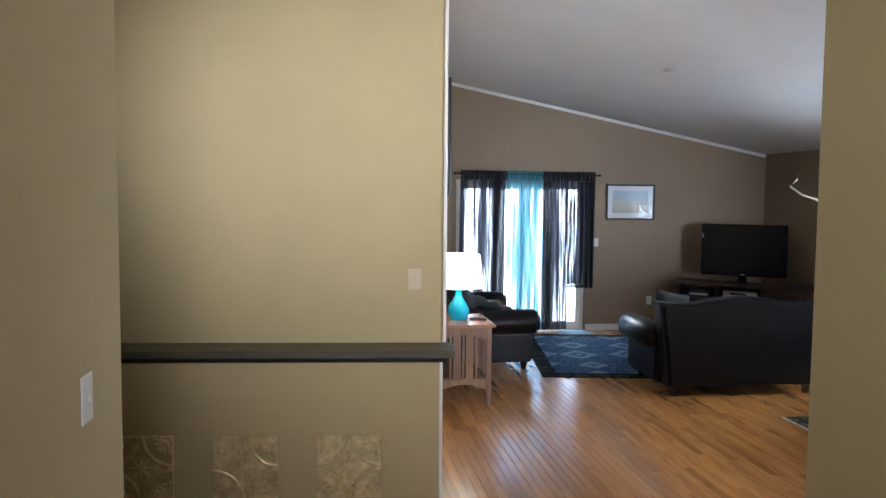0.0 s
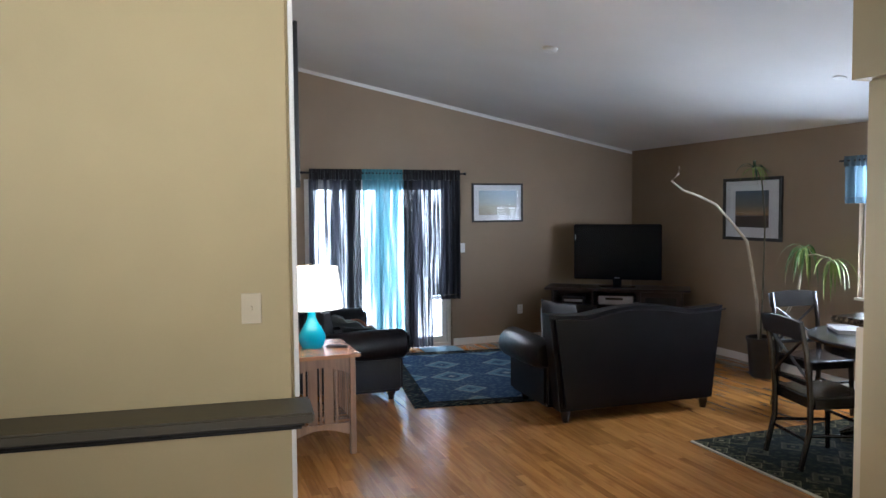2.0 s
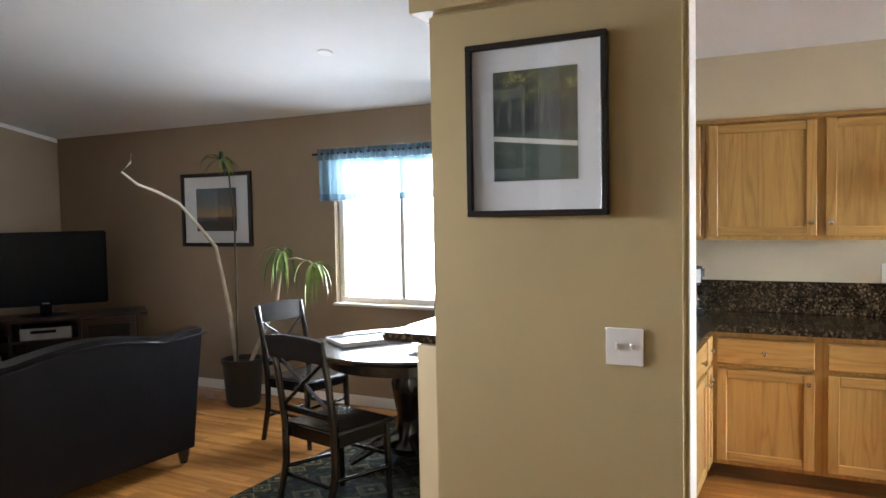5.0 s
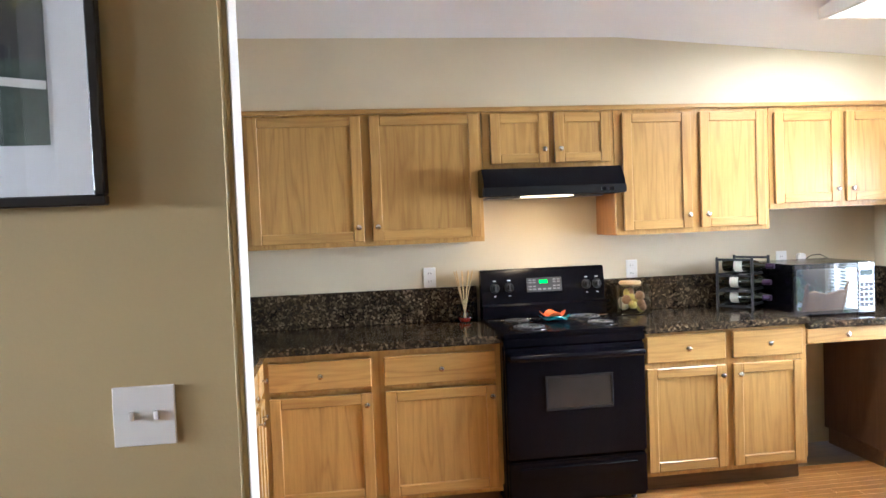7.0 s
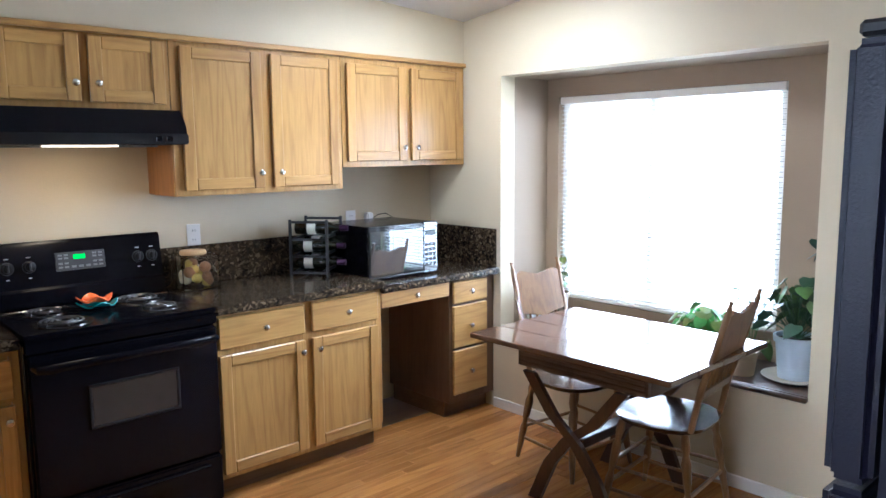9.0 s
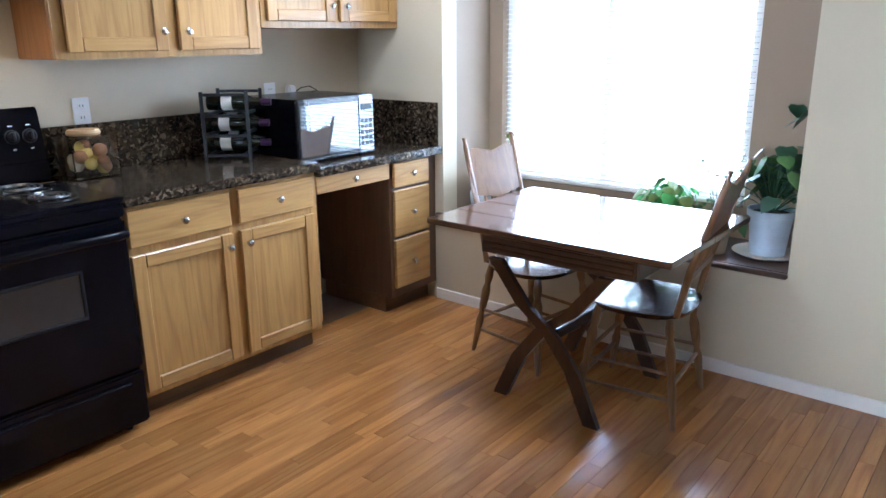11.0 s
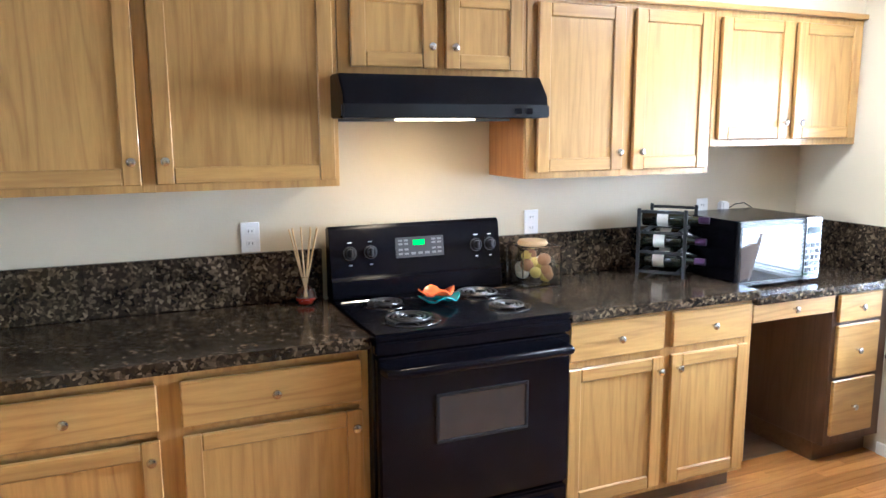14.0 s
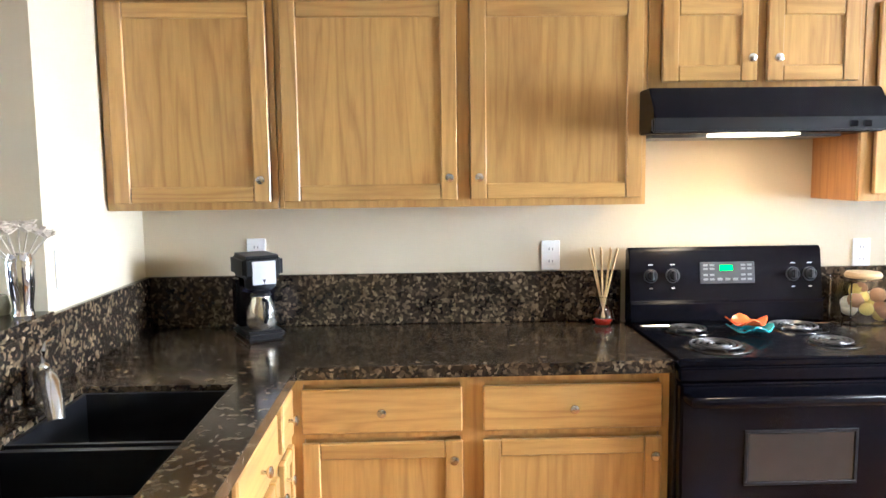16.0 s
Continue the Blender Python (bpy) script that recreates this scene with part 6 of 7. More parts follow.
ch = xchair(at(4.18, 4.66, 0.0110) @ pose(0, 0, 0, 0, 0, -104))
copy_thing(ch, at(5.10, 5.56, 0.0005) @ pose(0, 0, 0, 0, 0, 172))
copy_thing(ch, at(4.90, 4.17, 0.0110) @ pose(0, 0, 0, 0, 0, -4))
copy_thing(ch, at(5.63, 4.75, 0.0110) @ pose(0, 0, 0, 0, 0, 88))
TT = 0.754 + zt
t = thing("placemat", at(4.78, 4.85, TT), "white rectangular tray lying on the dark dining table", "tray")
put("tray", moved(merge(box(-0.24, 0.24, -0.16, 0.16, 0.0005, 0.02, 0.008, 2), box(-0.24, 0.24, -0.16, -0.145, 0.02, 0.03, 0.004), box(-0.24, 0.24, 0.145, 0.16, 0.02, 0.03, 0.004)), at(4.92, 4.93, TT) @ pose(0, 0, 0, 0, 0, -35)), plain("tray_white", (0.7, 0.7, 0.7), 0.2), t)
t = thing("plate", at(5.28, 4.72, TT), "white plate on the dark dining table", "plate")
put("plate", lathe([(0, 0.001), (0.08, 0.001), (0.13, 0.016), (0.135, 0.019), (0.128, 0.018), (0.08, 0.006), (0, 0.006)], 36, (5.30, 4.74, TT)), plain("china_white", (0.75, 0.75, 0.74), 0.15, coat=0.5), t)
t = thing("plate", at(4.72, 4.42, TT), "white plate on the dark dining table", "plate")
put("plate", lathe([(0, 0.001), (0.08, 0.001), (0.13, 0.016), (0.135, 0.019), (0.128, 0.018), (0.08, 0.006), (0, 0.006)], 36, (4.76, 4.40, TT)), bpy.data.materials["china_white"], t)

# ---------- tall potted plant ----------
M_LEAF = plain("leaf_green", (0.07, 0.14, 0.035), 0.4, var=0.3)
M_LEAFY = plain("leaf_yellow_green", (0.20, 0.26, 0.06), 0.4, var=0.25)
M_LEAFB = fabric("leaf_bright_green", (0.10, 0.30, 0.06), rough=0.4, transl=0.5, scale=30)
M_LEAFD = plain("leaf_dark_green", (0.03, 0.075, 0.035), 0.35, var=0.3)
M_BARK = plain("stem_pale_bark", (0.40, 0.34, 0.25), 0.7, var=0.2, bumps=0.5)
M_SOIL = plain("soil_dark", (0.02, 0.014, 0.010), 0.95, bumps=0.8, scale=40)


def blade(root, way, length, width, droop, n_=7):
    """A long strap leaf that rises and bends over."""
    bm = bmesh.new()
    d = Vector(way).normalized()
    p = Vector(root)
    side = d.cross(Vector((0, 0, 1)))
    side = side.normalized() if side.length > 1e-3 else Vector((1, 0, 0))
    prev = None
    for i in range(n_ + 1):
        t = i / n_
        w_ = width * (0.45 + 0.55 * math.sin(math.pi * min(1, t * 1.15 + 0.12))) * (1 - t ** 4)
        row = [bm.verts.new(p - side * w_ / 2), bm.verts.new(p - Vector((0, 0, 0.2 * w_))), bm.verts.new(p + side * w_ / 2)]
        if prev:
            bm.faces.new((prev[0], prev[1], row[1], row[0]))
            bm.faces.new((prev[1], prev[2], row[2], row[1]))
        prev = row
        d = (d + Vector((0, 0, -droop / n_))).normalized()
        p = p + d * length / n_
    return bm


pl = thing("potted_plant", at(5.66, 6.68, 0), "tall leggy dracaena with bare pale stems in a dark wicker pot", "plant")
put("pot", lathe([(0, 0), (0.125, 0.0), (0.14, 0.02), (0.165, 0.34), (0.178, 0.36), (0.178, 0.39), (0.160, 0.39), (0.150, 0.35), (0, 0.35)], 32, (5.66, 6.68, 0)), plain("wicker_black", (0.02, 0.016, 0.013), 0.6, bumps=0.9, scale=25), pl)
put("soil", lathe([(0, 0.351), (0.149, 0.351), (0.13, 0.358), (0, 0.362)], 20, (5.66, 6.68, 0)), M_SOIL, pl)
put("trunk", sweep([(5.66, 6.75, 0.34), (5.66, 6.80, 0.75), (5.64, 6.86, 1.10), (5.60, 6.88, 1.33), (5.45, 6.9, 1.50), (5.25, 6.92, 1.70), (5.05, 6.94, 1.79), (4.88, 6.95, 1.84), (4.74, 6.95, 1.93), (4.82, 6.95, 2.0), (4.83, 6.95, 2.07)], [0.018, 0.017, 0.016, 0.015, 0.013, 0.012, 0.012, 0.011, 0.010, 0.009, 0.006], 10), M_BARK, pl)
put("trunk", sweep([(5.68, 6.62, 0.34), (5.69, 6.45, 0.65), (5.70, 6.33, 0.85), (5.67, 6.26, 1.12), (5.66, 6.22, 1.26)], [0.017, 0.016, 0.015, 0.014, 0.011], 10), M_BARK, pl)
put("branch", sweep([(5.66, 6.22, 1.22), (5.68, 6.10, 1.24), (5.70, 5.98, 1.21), (5.69, 5.92, 1.17)], [0.010, 0.008, 0.007, 0.006], 8), M_BARK, pl)
put("trunk", sweep([(5.62, 6.70, 0.34), (5.72, 6.78, 0.9), (5.80, 6.85, 1.5), (5.76, 6.86, 1.95), (5.70, 6.86, 2.05)], [0.010, 0.009, 0.008, 0.007, 0.006], 8), plain("stem_dim_green", (0.09, 0.08, 0.045), 0.7), pl)
rs = random.Random(11)
def tuft(center, n_, length, mat, droop):
    for k in range(n_):
        a = rs.random() * 6.283
        el = 0.1 + 1.1 * rs.random()
        way = (math.cos(a) * math.cos(el), math.sin(a) * math.cos(el), math.sin(el))
        if center[0] + way[0] * length * 0.8 > 5.97:
            way = (-abs(way[0]), way[1], way[2])
        put("leaf", blade(center, way, length * (0.7 + 0.5 * rs.random()), 0.026, droop * (0.7 + 0.6 * rs.random())), mat if rs.random() > 0.3 else M_LEAFY, pl)
tuft((5.66, 6.21, 1.30), 22, 0.40, M_LEAF, 5.0)
tuft((5.68, 5.93, 1.20), 14, 0.38, M_LEAFY, 6.0)
tuft((5.64, 6.84, 2.06), 14, 0.26, M_LEAFD, 2.4)

# smoke detectors on the sloped ceiling
def on_ceiling(x, y):
    return at(x, y, roof_z(x)) @ pose(0, 0, 0, 180, math.degrees(math.atan(-SLOPE)) * -1, 0)
for x, y, nm, lb in ((3.12, 6.4, "smoke_detector", "round white smoke detector on the sloped ceiling"), (4.9, 5.2, "ceiling_cover", "small round white cover plate on the sloped ceiling")):
    s = thing(nm, on_ceiling(x, y), lb, "smoke detector" if nm[0] == "s" else "cover plate")
    LOCAL.add(s)
    part("body", lathe([(0, 0.002), (0.062, 0.002), (0.06, 0.022), (0.045, 0.034), (0, 0.036)] if nm[0] == "s" else [(0, 0.002), (0.05, 0.002), (0.048, 0.008), (0, 0.009)], 24), M_PLATE, s)

# flowers on the bar ledge
v_ = thing("flower_vase", at(5.185, 3.585, 1.125), "small silver vase of dried cream flowers on the bar ledge", "vase")
put("vase", lathe([(0, 0), (0.03, 0), (0.026, 0.02), (0.034, 0.08), (0.036, 0.15), (0.028, 0.17), (0.026, 0.168), (0, 0.15)], 20, (5.185, 3.585, 1.1255)), M_CHROME, v_)
M_FLO = plain("petal_cream", (0.62, 0.52, 0.40), 0.8)
rs = random.Random(21)
for k in range(16):
    a, el = rs.random() * 6.28, 0.7 + 0.5 * rs.random()
    tip = Vector((5.165 + 0.12 * math.cos(a) * math.cos(el) * 1.2, 3.585 + 0.11 * math.sin(a) * math.cos(el), 1.22 + 0.16 * math.sin(el)))
    put("flower_stem", sweep([(5.185, 3.585, 1.25), tip], 0.0015, 5), M_BARK, v_)
    fl = merge(*[moved(box(-0.008, 0.008, 0.002, 0.030, -0.001, 0.001, 0.0), pose(*tip, 25 + 20 * rs.random(), 0, 60 * j + 20 * rs.random())) for j in range(6)])
    put("flower", fl, M_FLO, v_)
bl_ = thing("ceramic_bowl", at(5.195, 3.66, 1.125), "small pale green glass jar beside the vase", "jar")
put("jar", lathe([(0, 0), (0.03, 0), (0.034, 0.02), (0.026, 0.05), (0.022, 0.055), (0, 0.05)], 20, (5.195, 3.66, 1.1255)), plain("glaze_olive", (0.25, 0.24, 0.14), 0.2, coat=0.4), bl_)

# ---------- breakfast corner ----------
TX0, TX1, TY0, TY1, TZ = 3.70, 4.73, -0.80, 0.0, 0.75
t = thing("breakfast_table", at(4.2, -0.4, 0), "dark walnut sawbuck table with crossed legs and a glossy top", "table")
M_TT = wood("wood_glossy_walnut", (0.055, 0.025, 0.014), (0.13, 0.065, 0.036), "x", 0.14, coat=0.7)
for k in range(4):
    y0 = TY0 + (TY1 - TY0) * k / 4
    put("top_board", box(TX0, TX1, y0 + 0.0008, y0 + (TY1 - TY0) / 4 - 0.0008, TZ - 0.024, TZ, 0.003), M_TT, t)
put("apron", merge(box(3.88, 4.56, -0.17, -0.145, 0.605, 0.7255, 0.003), box(3.88, 4.56, -0.655, -0.63, 0.605, 0.7255, 0.003), box(3.88, 3.905, -0.6295, -0.1705, 0.606, 0.7255), box(4.535, 4.56, -0.6295, -0.1705, 0.606, 0.7255)), M_WALNUT, t)
put("apron_reeds", merge(*[box(3.89, 4.55, -0.1445, -0.139, 0.615 + 0.022 * k, 0.63 + 0.022 * k, 0.002) for k in range(5)]), M_WALNUT, t)
for y in (-0.13, -0.69):
    for sx in (-1, 1):
        cx = 4.23
        pts = [(cx + sx * 0.235, y + 0.012 * sx, 0.60), (cx + sx * 0.10, y + 0.012 * sx, 0.43), (cx - sx * 0.03, y + 0.012 * sx, 0.33), (cx - sx * 0.13, y + 0.012 * sx, 0.20), (cx - sx * 0.22, y + 0.012 * sx, 0.0)]
        put("leg", moved(merge(*[prism([(p[0] - 0.032, p[2]), (q[0] - 0.032, q[2]), (q[0] + 0.032, q[2]), (p[0] + 0.032, p[2])], y + 0.013 * sx - 0.0125, y + 0.013 * sx + 0.0125) for p, q in zip(pts, pts[1:])]), Matrix()), M_WALNUT, t)
put("stretcher", box(4.195, 4.255, -0.67, -0.155, 0.30, 0.345, 0.004), M_WALNUT, t)


def oak_chair(m, label):
    """A press-back chair with turned legs that faces local +y."""
    c = thing("kitchen_chair", m, label, "chair", "chairs at the breakfast table")
    LOCAL.add(c)
    W = M_CHAIR
    out = []
    for k in range(28):
        a = 2 * math.pi * k / 28
        out.append((0.21 * (abs(math.cos(a)) ** 0.75) * (1 if math.cos(a) > 0 else -1), 0.205 * (abs(math.sin(a)) ** 0.75) * (1 if math.sin(a) > 0 else -1)))
    bm = bmesh.new()
    lo = [bm.verts.new((x * 0.94, y * 0.94, 0.425)) for x, y in out]
    up = [bm.verts.new((x, y, 0.447)) for x, y in out]
    mid = [bm.verts.new((x * 0.75, y * 0.72 + 0.01, 0.438)) for x, y in out]
    n_ = len(out)
    bm.faces.new(lo[::-1])
    bm.faces.new(mid)
    for a, b in ((lo, up), (up, mid)):
        for k in range(n_):
            bm.faces.new((a[k], a[(k + 1) % n_], b[(k + 1) % n_], b[k]))
    bmesh.ops.recalc_face_normals(bm, faces=bm.faces)
    part("seat", bm, plain("seat_glossy_oak", (0.045, 0.022, 0.011), 0.18, coat=0.45) if "seat_glossy_oak" not in bpy.data.materials else bpy.data.materials["seat_glossy_oak"], c)
    for sx in (-1, 1):
        for sy in (-1, 1):
            a, b = Vector((sx * 0.15, sy * 0.14, 0.426)), Vector((sx * 0.205, sy * 0.20, 0.0))
            pts = [a.lerp(b, q) for q in (0, 0.12, 0.2, 0.28, 0.45, 0.55, 0.62, 0.8, 1)]
            part("leg", sweep(pts, [0.014, 0.02, 0.013, 0.021, 0.018, 0.012, 0.019, 0.015, 0.010], 10), W, c)
    for z, k in ((0.14, 0.67), (0.24, 0.44)):
        s_ = 0.15 + 0.055 * (0.426 - z) / 0.426
        part("rung", rod((-s_, 0.14 + 0.06 * k, z), (s_, 0.14 + 0.06 * k, z), 0.009, seg=8), W, c)
        for sx in (-1, 1):
            part("side_rung", rod((sx * s_, 0.14 + 0.06 * k, z - 0.03), (sx * s_, -0.14 - 0.06 * k, z - 0.03), 0.008, seg=8), W, c)
    part("rung", rod((-0.19, -0.175, 0.17), (0.19, -0.175, 0.17), 0.009, seg=8), W, c)
    for sx in (-1, 1):
        part("back_post", sweep([(sx * 0.155, -0.165, 0.44), (sx * 0.155, -0.20, 0.62), (sx * 0.158, -0.255, 0.80), (sx * 0.16, -0.30, 0.965), (sx * 0.16, -0.305, 0.985), (sx * 0.16, -0.31, 1.005)], [0.013, 0.015, 0.013, 0.012, 0.007, 0.011], 10), W, c)
    part("crest", moved(prism([(-0.15, 0.0), (-0.08, -0.012), (0, -0.03), (0.08, -0.012), (0.15, 0.0), (0.15, 0.205), (0.11, 0.222), (0.05, 0.205), (0, 0.195), (-0.05, 0.205), (-0.11, 0.222), (-0.15, 0.205)], -0.008, 0.008, 0.003), at(0, -0.240, 0.745) @ pose(0, 0, 0, 16, 0, 0)), W, c)
    part("splat_rail", moved(box(-0.145, 0.145, -0.008, 0.008, 0, 0.04, 0.003), at(0, -0.196, 0.585) @ pose(0, 0, 0, 14, 0, 0)), W, c)
    for k in range(5):
        x = -0.09 + 0.045 * k
        part("spindle", sweep([(x, -0.203, 0.62), (x, -0.222, 0.68), (x, -0.243, 0.75)], [0.006, 0.009, 0.006], 8), W, c)
    return c


oak_chair(at(3.975, -0.47) @ pose(0, 0, 0, 0, 0, -84), "golden oak press-back chair pulled up to the breakfast table")
oak_chair(at(4.58, -0.60) @ pose(0, 0, 0, 0, 0, 82), "golden oak press-back chair on the far side of the breakfast table")

# plants and crockery on the bay sill
SZ = NZ0 + 0.0225
M_POTW = plain("pot_pale_blue", (0.50, 0.58, 0.66), 0.35, coat=0.2)
M_POTT = plain("pot_tan_ribbed", (0.42, 0.33, 0.22), 0.6)
M_POTD = plain("pot_slate", (0.12, 0.16, 0.2), 0.4)


def heart(size, m, curl=0.25):
    bm = bmesh.new()
    pts = [(0, 0), (0.32, -0.16), (0.52, 0.06), (0.46, 0.42), (0.22, 0.80), (0, 1.08), (-0.22, 0.80), (-0.46, 0.42), (-0.52, 0.06), (-0.32, -0.16)]
    c = bm.verts.new((0, 0.38 * size, 0))
    vs = [bm.verts.new((x * size, y * size, -curl * size * (abs(x) * 0.8 + (y - 0.4) ** 2 * 0.5))) for x, y in pts]
    for k in range(len(vs)):
        bm.faces.new((c, vs[k], vs[(k + 1) % len(vs)]))
    return moved(bm, m)


def sill_plant(x, y, r_, h_, mat, label, n_, size, spread, tall, leafmats, seed, trail=0.0, saucer=False):
    p = thing("potted_plant", at(x, y, SZ), label, "plant")
    z0 = SZ
    if saucer:
        put("saucer", lathe([(0, 0), (r_ * 1.25, 0), (r_ * 1.55, 0.014), (r_ * 1.5, 0.015), (r_ * 1.2, 0.005), (0, 0.005)], 32, (x, y, z0 + 0.0005)), plain("saucer_cream", (0.6, 0.55, 0.45), 0.4) if "saucer_cream" not in bpy.data.materials else bpy.data.materials["saucer_cream"], p)
        z0 += 0.006
    put("pot", lathe([(0, 0), (r_ * 0.78, 0), (r_ * 0.95, h_ * 0.85), (r_ * 1.05, h_ * 0.86), (r_ * 1.07, h_), (r_ * 0.97, h_), (r_ * 0.92, h_ * 0.9), (0, h_ * 0.9)], 28, (x, y, z0 + 0.0005)), mat, p)
    put("soil", lathe([(0, 0.001), (r_ * 0.9, 0.001), (0, 0.008)], 16, (x, y, z0 + h_ * 0.9)), M_SOIL, p)
    rs = random.Random(seed)
    base = Vector((x, y, z0 + h_ * 0.9))
    for k in range(n_):
        a, q = rs.random() * 6.283, rs.random()
        d = spread * (0.25 + 0.75 * q)
        hh = tall * (0.25 + 0.75 * rs.random()) * (1.1 - 0.5 * q)
        tip = base + Vector((d * math.cos(a), min(d * math.sin(a), YW + 0.2 - y) * 0.9, hh))
        tip.y = max(tip.y, NY + 0.09)
        mid_ = base.lerp(tip, 0.5) + Vector((0, 0, 0.25 * hh))
        put("stem", sweep([base, mid_, tip], [0.003, 0.0025, 0.0018], 5), leafmats[0], p)
        put("leaf", heart(size * (0.7 + 0.6 * rs.random()), pose(*tip, -25 - 45 * rs.random(), 30 * (rs.random() - 0.5), math.degrees(a) - 90 + 50 * (rs.random() - 0.5))), leafmats[k % len(leafmats)], p)
    return p


sill_plant(3.71, -1.13, 0.095, 0.20, M_POTW, "bushy dark green houseplant in a pale blue pot on a saucer", 34, 0.085, 0.20, 0.30, (M_LEAFD, M_LEAF), 31, saucer=True)
sill_plant(3.92, -1.03, 0.075, 0.12, M_POTT, "small green houseplant in a tan ribbed pot on the bay sill", 14, 0.06, 0.13, 0.12, (M_LEAFY, M_LEAF), 32)
sill_plant(4.18, -1.14, 0.085, 0.15, M_POTD, "bushy bright green houseplant in a slate pot on the bay sill", 60, 0.050, 0.15, 0.15, (M_LEAFB, M_LEAFY), 33)
sill_plant(5.12, -1.15, 0.06, 0.22, M_POTT, "small sprouting houseplant near the window's corner", 8, 0.05, 0.10, 0.30, (M_LEAFY, M_LEAF), 34)
# climbing vine beside the bay window
vn = thing("vine_stake", at(3.66, -1.25, SZ), "dark leafy vine on a short stake in the bay window's corner", "plant")
put("pot", lathe([(0, 0), (0.05, 0), (0.06, 0.10), (0.055, 0.10), (0.05, 0.09), (0, 0.09)], 20, (3.66, -1.30, SZ + 0.0005)), M_POTT, vn)
put("stake", rod((3.66, -1.30, SZ + 0.05), (3.64, -1.28, 1.12), 0.005), M_BARK, vn)
rs = random.Random(8)
for k in range(16):
    z = 0.80 + 0.36 * rs.random()
    put("leaf", heart(0.07 + 0.03 * rs.random(), pose(3.65 + 0.09 * (rs.random() - 0.3), -1.27 + 0.07 * rs.random(), z, -30 - 50 * rs.random(), 0, 360 * rs.random())), M_LEAFD, vn)
# spiky hanging stems
sp = thing("wire_plant", at(3.98, -1.25, SZ), "thin airy plant with small leaves in a clear glass", "plant")
put("glass", lathe([(0, 0), (0.035, 0), (0.04, 0.12), (0.038, 0.12), (0.033, 0.005), (0, 0.005)], 20, (3.98, -1.25, SZ + 0.0005)), M_GLASS, sp)
for k in range(6):
    a = k * 1.05
    tip = Vector((3.98 + 0.10 * math.cos(a), -1.25 + 0.07 * math.sin(a), SZ + 0.40 + 0.05 * math.sin(3 * k)))
    pts = [Vector((3.98, -1.25, SZ + 0.02)), Vector((3.98, -1.25, SZ + 0.02)).lerp(tip, 0.6) + Vector((0, 0, 0.04)), tip]
    put("stem", sweep(pts, [0.0025, 0.002, 0.0012], 5), M_LEAF, sp)
    for j in range(5):
        q = pts[0].lerp(pts[2], 0.45 + 0.12 * j)
        put("leaf", heart(0.028, pose(*q, -20, 0, 97 * j + 40 * k)), M_LEAF, sp)
# white pitcher
pt = thing("pitcher", at(5.285, -1.14, SZ), "white ceramic pitcher with a curved handle on the bay sill", "pitcher")
put("body", lathe([(0, 0), (0.05, 0), (0.062, 0.03), (0.066, 0.08), (0.052, 0.14), (0.045, 0.17), (0.052, 0.20), (0.049, 0.20), (0.042, 0.17), (0.05, 0.13), (0.06, 0.08), (0.055, 0.03), (0, 0.008)], 28, (5.285, -1.14, SZ + 0.0005)), M_PLATE, pt)
put("handle", sweep([(5.245, -1.11, SZ + 0.17), (5.215, -1.09, SZ + 0.185), (5.20, -1.08, SZ + 0.14), (5.212, -1.088, SZ + 0.08), (5.238, -1.105, SZ + 0.06)], 0.008, 8), M_PLATE, pt)
gl = thing("drinking_glass", at(4.96, -0.96, SZ), "clear glass holding a green sprig on the bay sill", "glass")
put("glass", lathe([(0, 0), (0.032, 0), (0.036, 0.15), (0.034, 0.15), (0.030, 0.006), (0, 0.006)], 20, (4.98, -0.98, SZ + 0.0005)), M_GLASS, gl)
put("sprig", merge(sweep([(4.98, -0.98, SZ + 0.01), (4.985, -0.975, SZ + 0.2), (5.0, -0.97, SZ + 0.30)], 0.003, 6), *[heart(0.04, pose(4.985 + 0.01 * k, -0.975, SZ + 0.18 + 0.035 * k, -30, 0, 110 * k)) for k in range(4)]), M_LEAF, gl)


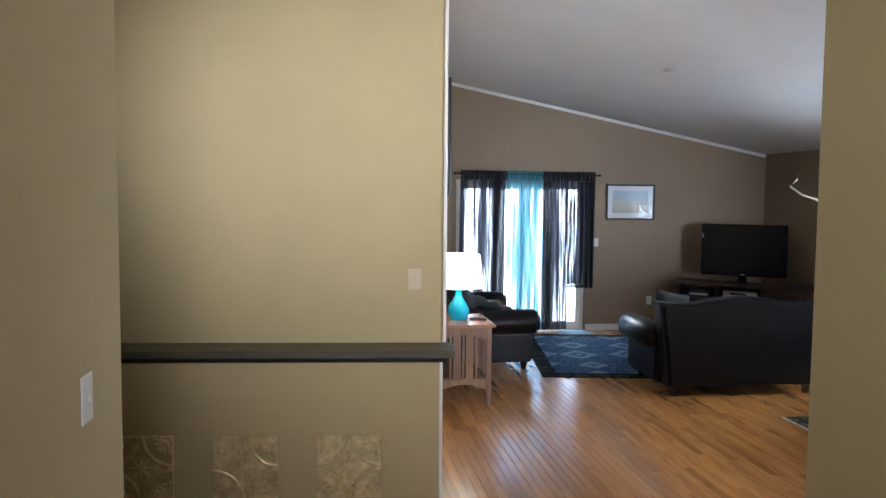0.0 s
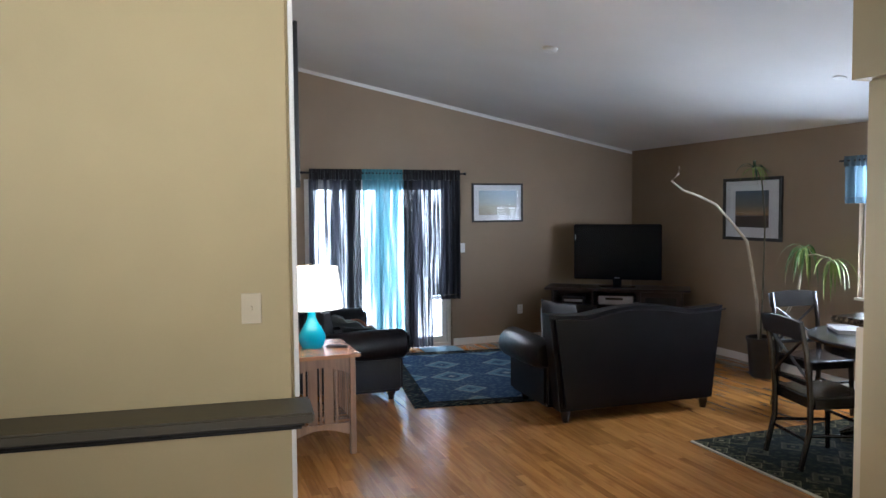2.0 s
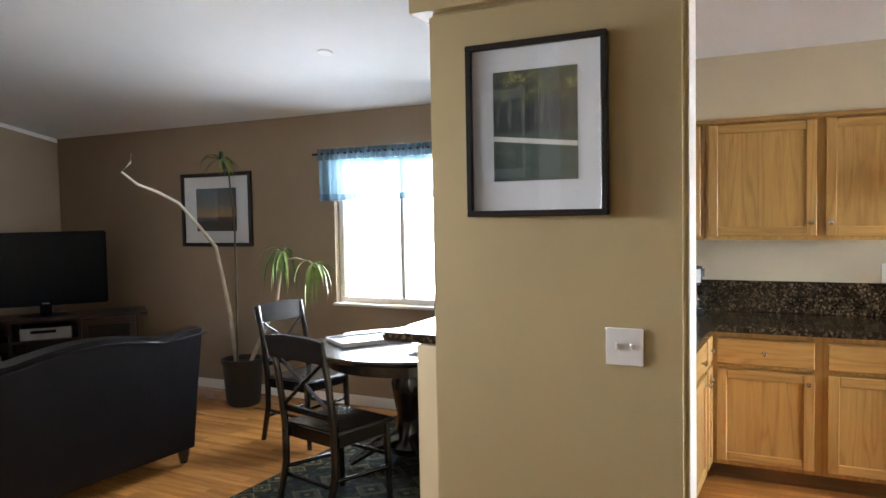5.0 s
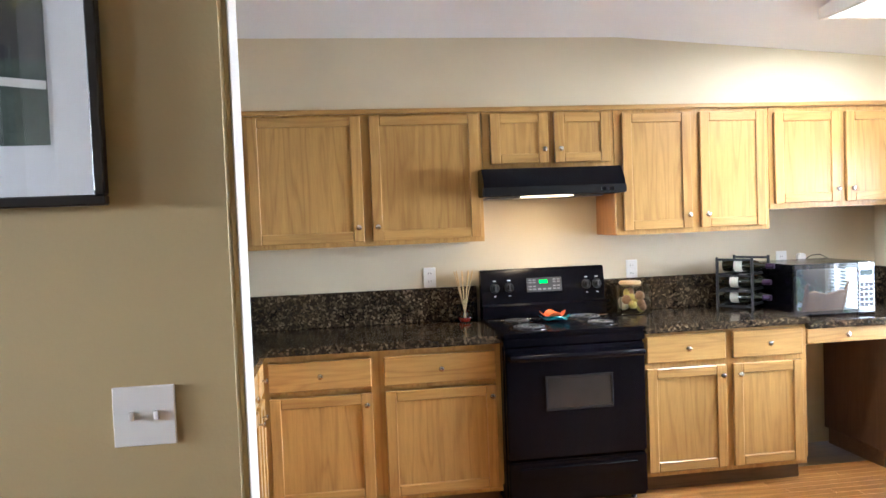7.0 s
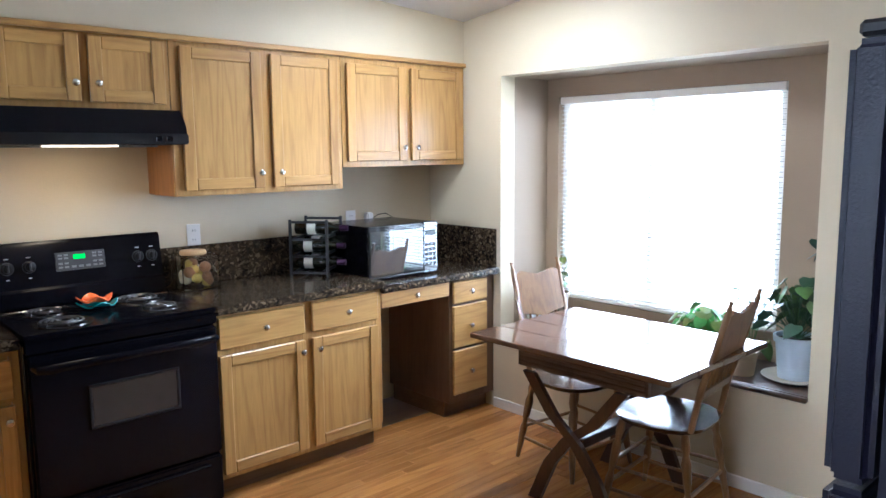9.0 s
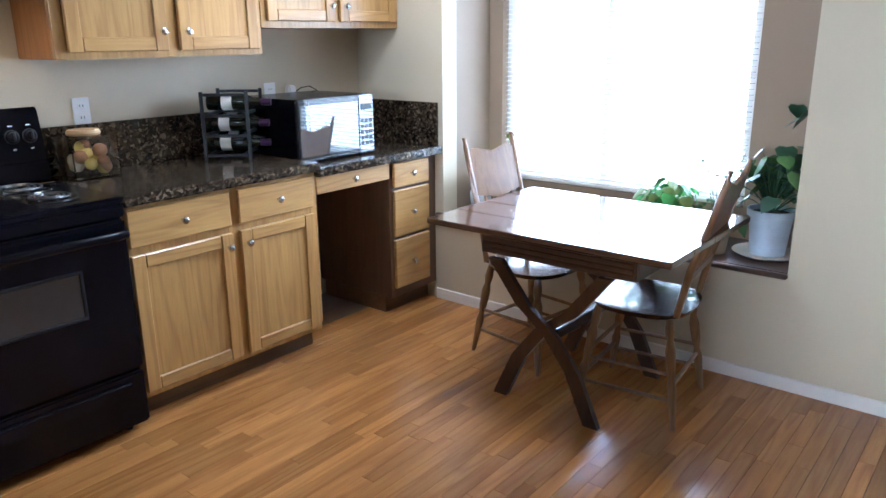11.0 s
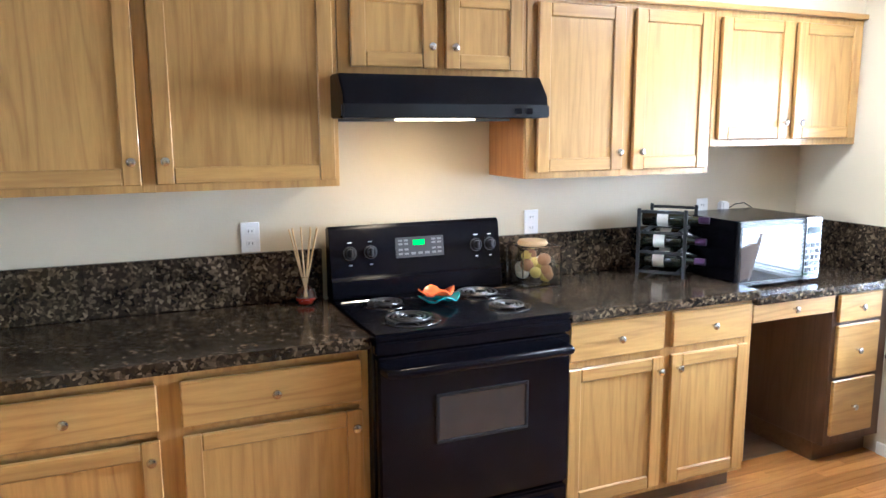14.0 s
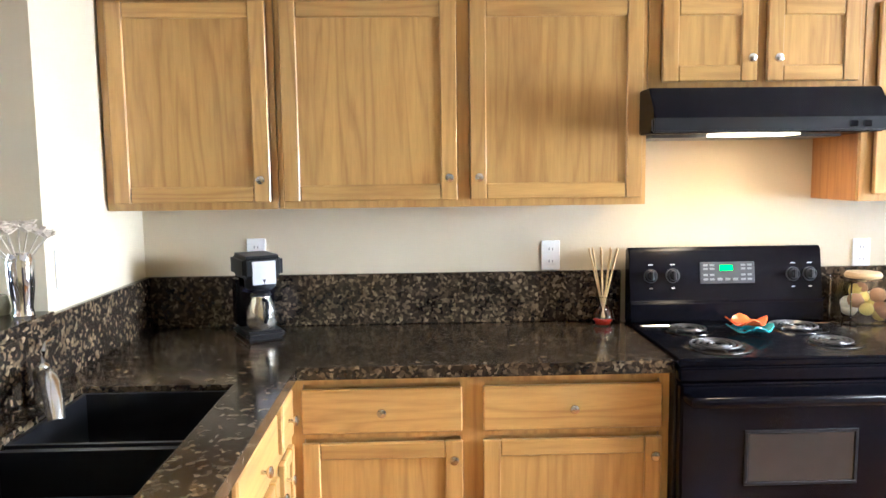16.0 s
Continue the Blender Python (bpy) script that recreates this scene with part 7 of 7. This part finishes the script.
# ---------- floor boards, last ----------
rs = random.Random(77)
BW = 0.0572
lengths = (0.32, 0.45, 0.6, 0.75, 0.9, 1.1)
shared = {}
for L_ in lengths:
    bm = box(0.0006, BW - 0.0006, 0.0006, L_ - 0.0006, -0.0115, 0.0, 0.0008)
    me = bpy.data.meshes.new("floor_board")
    bm.to_mesh(me)
    bm.free()
    me.materials.append(M_BOARD)
    shared[L_] = me
floor_ob = bpy.data.objects["floor"]
near, far = [], []
x = -0.56
while x < 5.98:
    y = -2.1 - rs.random() * 0.8
    while y < 9.40:
        L_ = rs.choice(lengths)
        y1 = y + L_
        cx, cy = x + BW / 2, y + L_ / 2
        kitchen = 2.7 < cx < 5.5 and -0.9 < cy < 2.2
        if not ((y1 < -0.92 and cx > 1.4) or (cx > 5.5 and cy < 3.5 and cx > 5.6)):
            (near if kitchen else far).append((x, y, L_))
        y = y1
    x += BW
near.sort(key=lambda b: (b[0] - 4.3) ** 2 + (b[1] - 0.6) ** 2)
far += near[300:]
for x, y, L_ in near[:300]:
    o = new("board", shared[L_])
    o.parent = floor_ob
    o.matrix_basis = at(x, y, 0)
# the rest, joined; each island keeps its own tone
M_BOARDF = M_BOARD.copy()
M_BOARDF.name = "floor_oak_strip_joined"
nt = M_BOARDF.node_tree
geo = nt.nodes.new("ShaderNodeNewGeometry")
for n_ in [n for n in nt.nodes if n.bl_idname == "ShaderNodeObjectInfo"]:
    for l in [l for l in nt.links if l.from_node == n_]:
        nt.links.new(geo.outputs["Random Per Island"], l.to_socket)
verts, faces = [], []
for x, y, L_ in far:
    y0, y1 = max(y, -2.14), min(y + L_, 9.415)
    if y1 - y0 < 0.02:
        continue
    k = len(verts)
    g = 0.0009
    verts += [(x + g, y0 + g, 0), (x + BW - g, y0 + g, 0), (x + BW - g, y1 - g, 0), (x + g, y1 - g, 0),
              (x + 0.0002, y0 + 0.0002, -0.002), (x + BW - 0.0002, y0 + 0.0002, -0.002), (x + BW - 0.0002, y1 - 0.0002, -0.002), (x + 0.0002, y1 - 0.0002, -0.002)]
    faces += [(k, k + 1, k + 2, k + 3), (k + 4, k + 5, k + 1, k), (k + 5, k + 6, k + 2, k + 1), (k + 6, k + 7, k + 3, k + 2), (k + 7, k + 4, k, k + 3)]
me = bpy.data.meshes.new("floor_boards")
me.from_pydata(verts, [], faces)
me.materials.append(M_BOARDF)
o = tagged(new("floor_boards", me), "honey and red-brown oak strip flooring", "", kind="stuff")
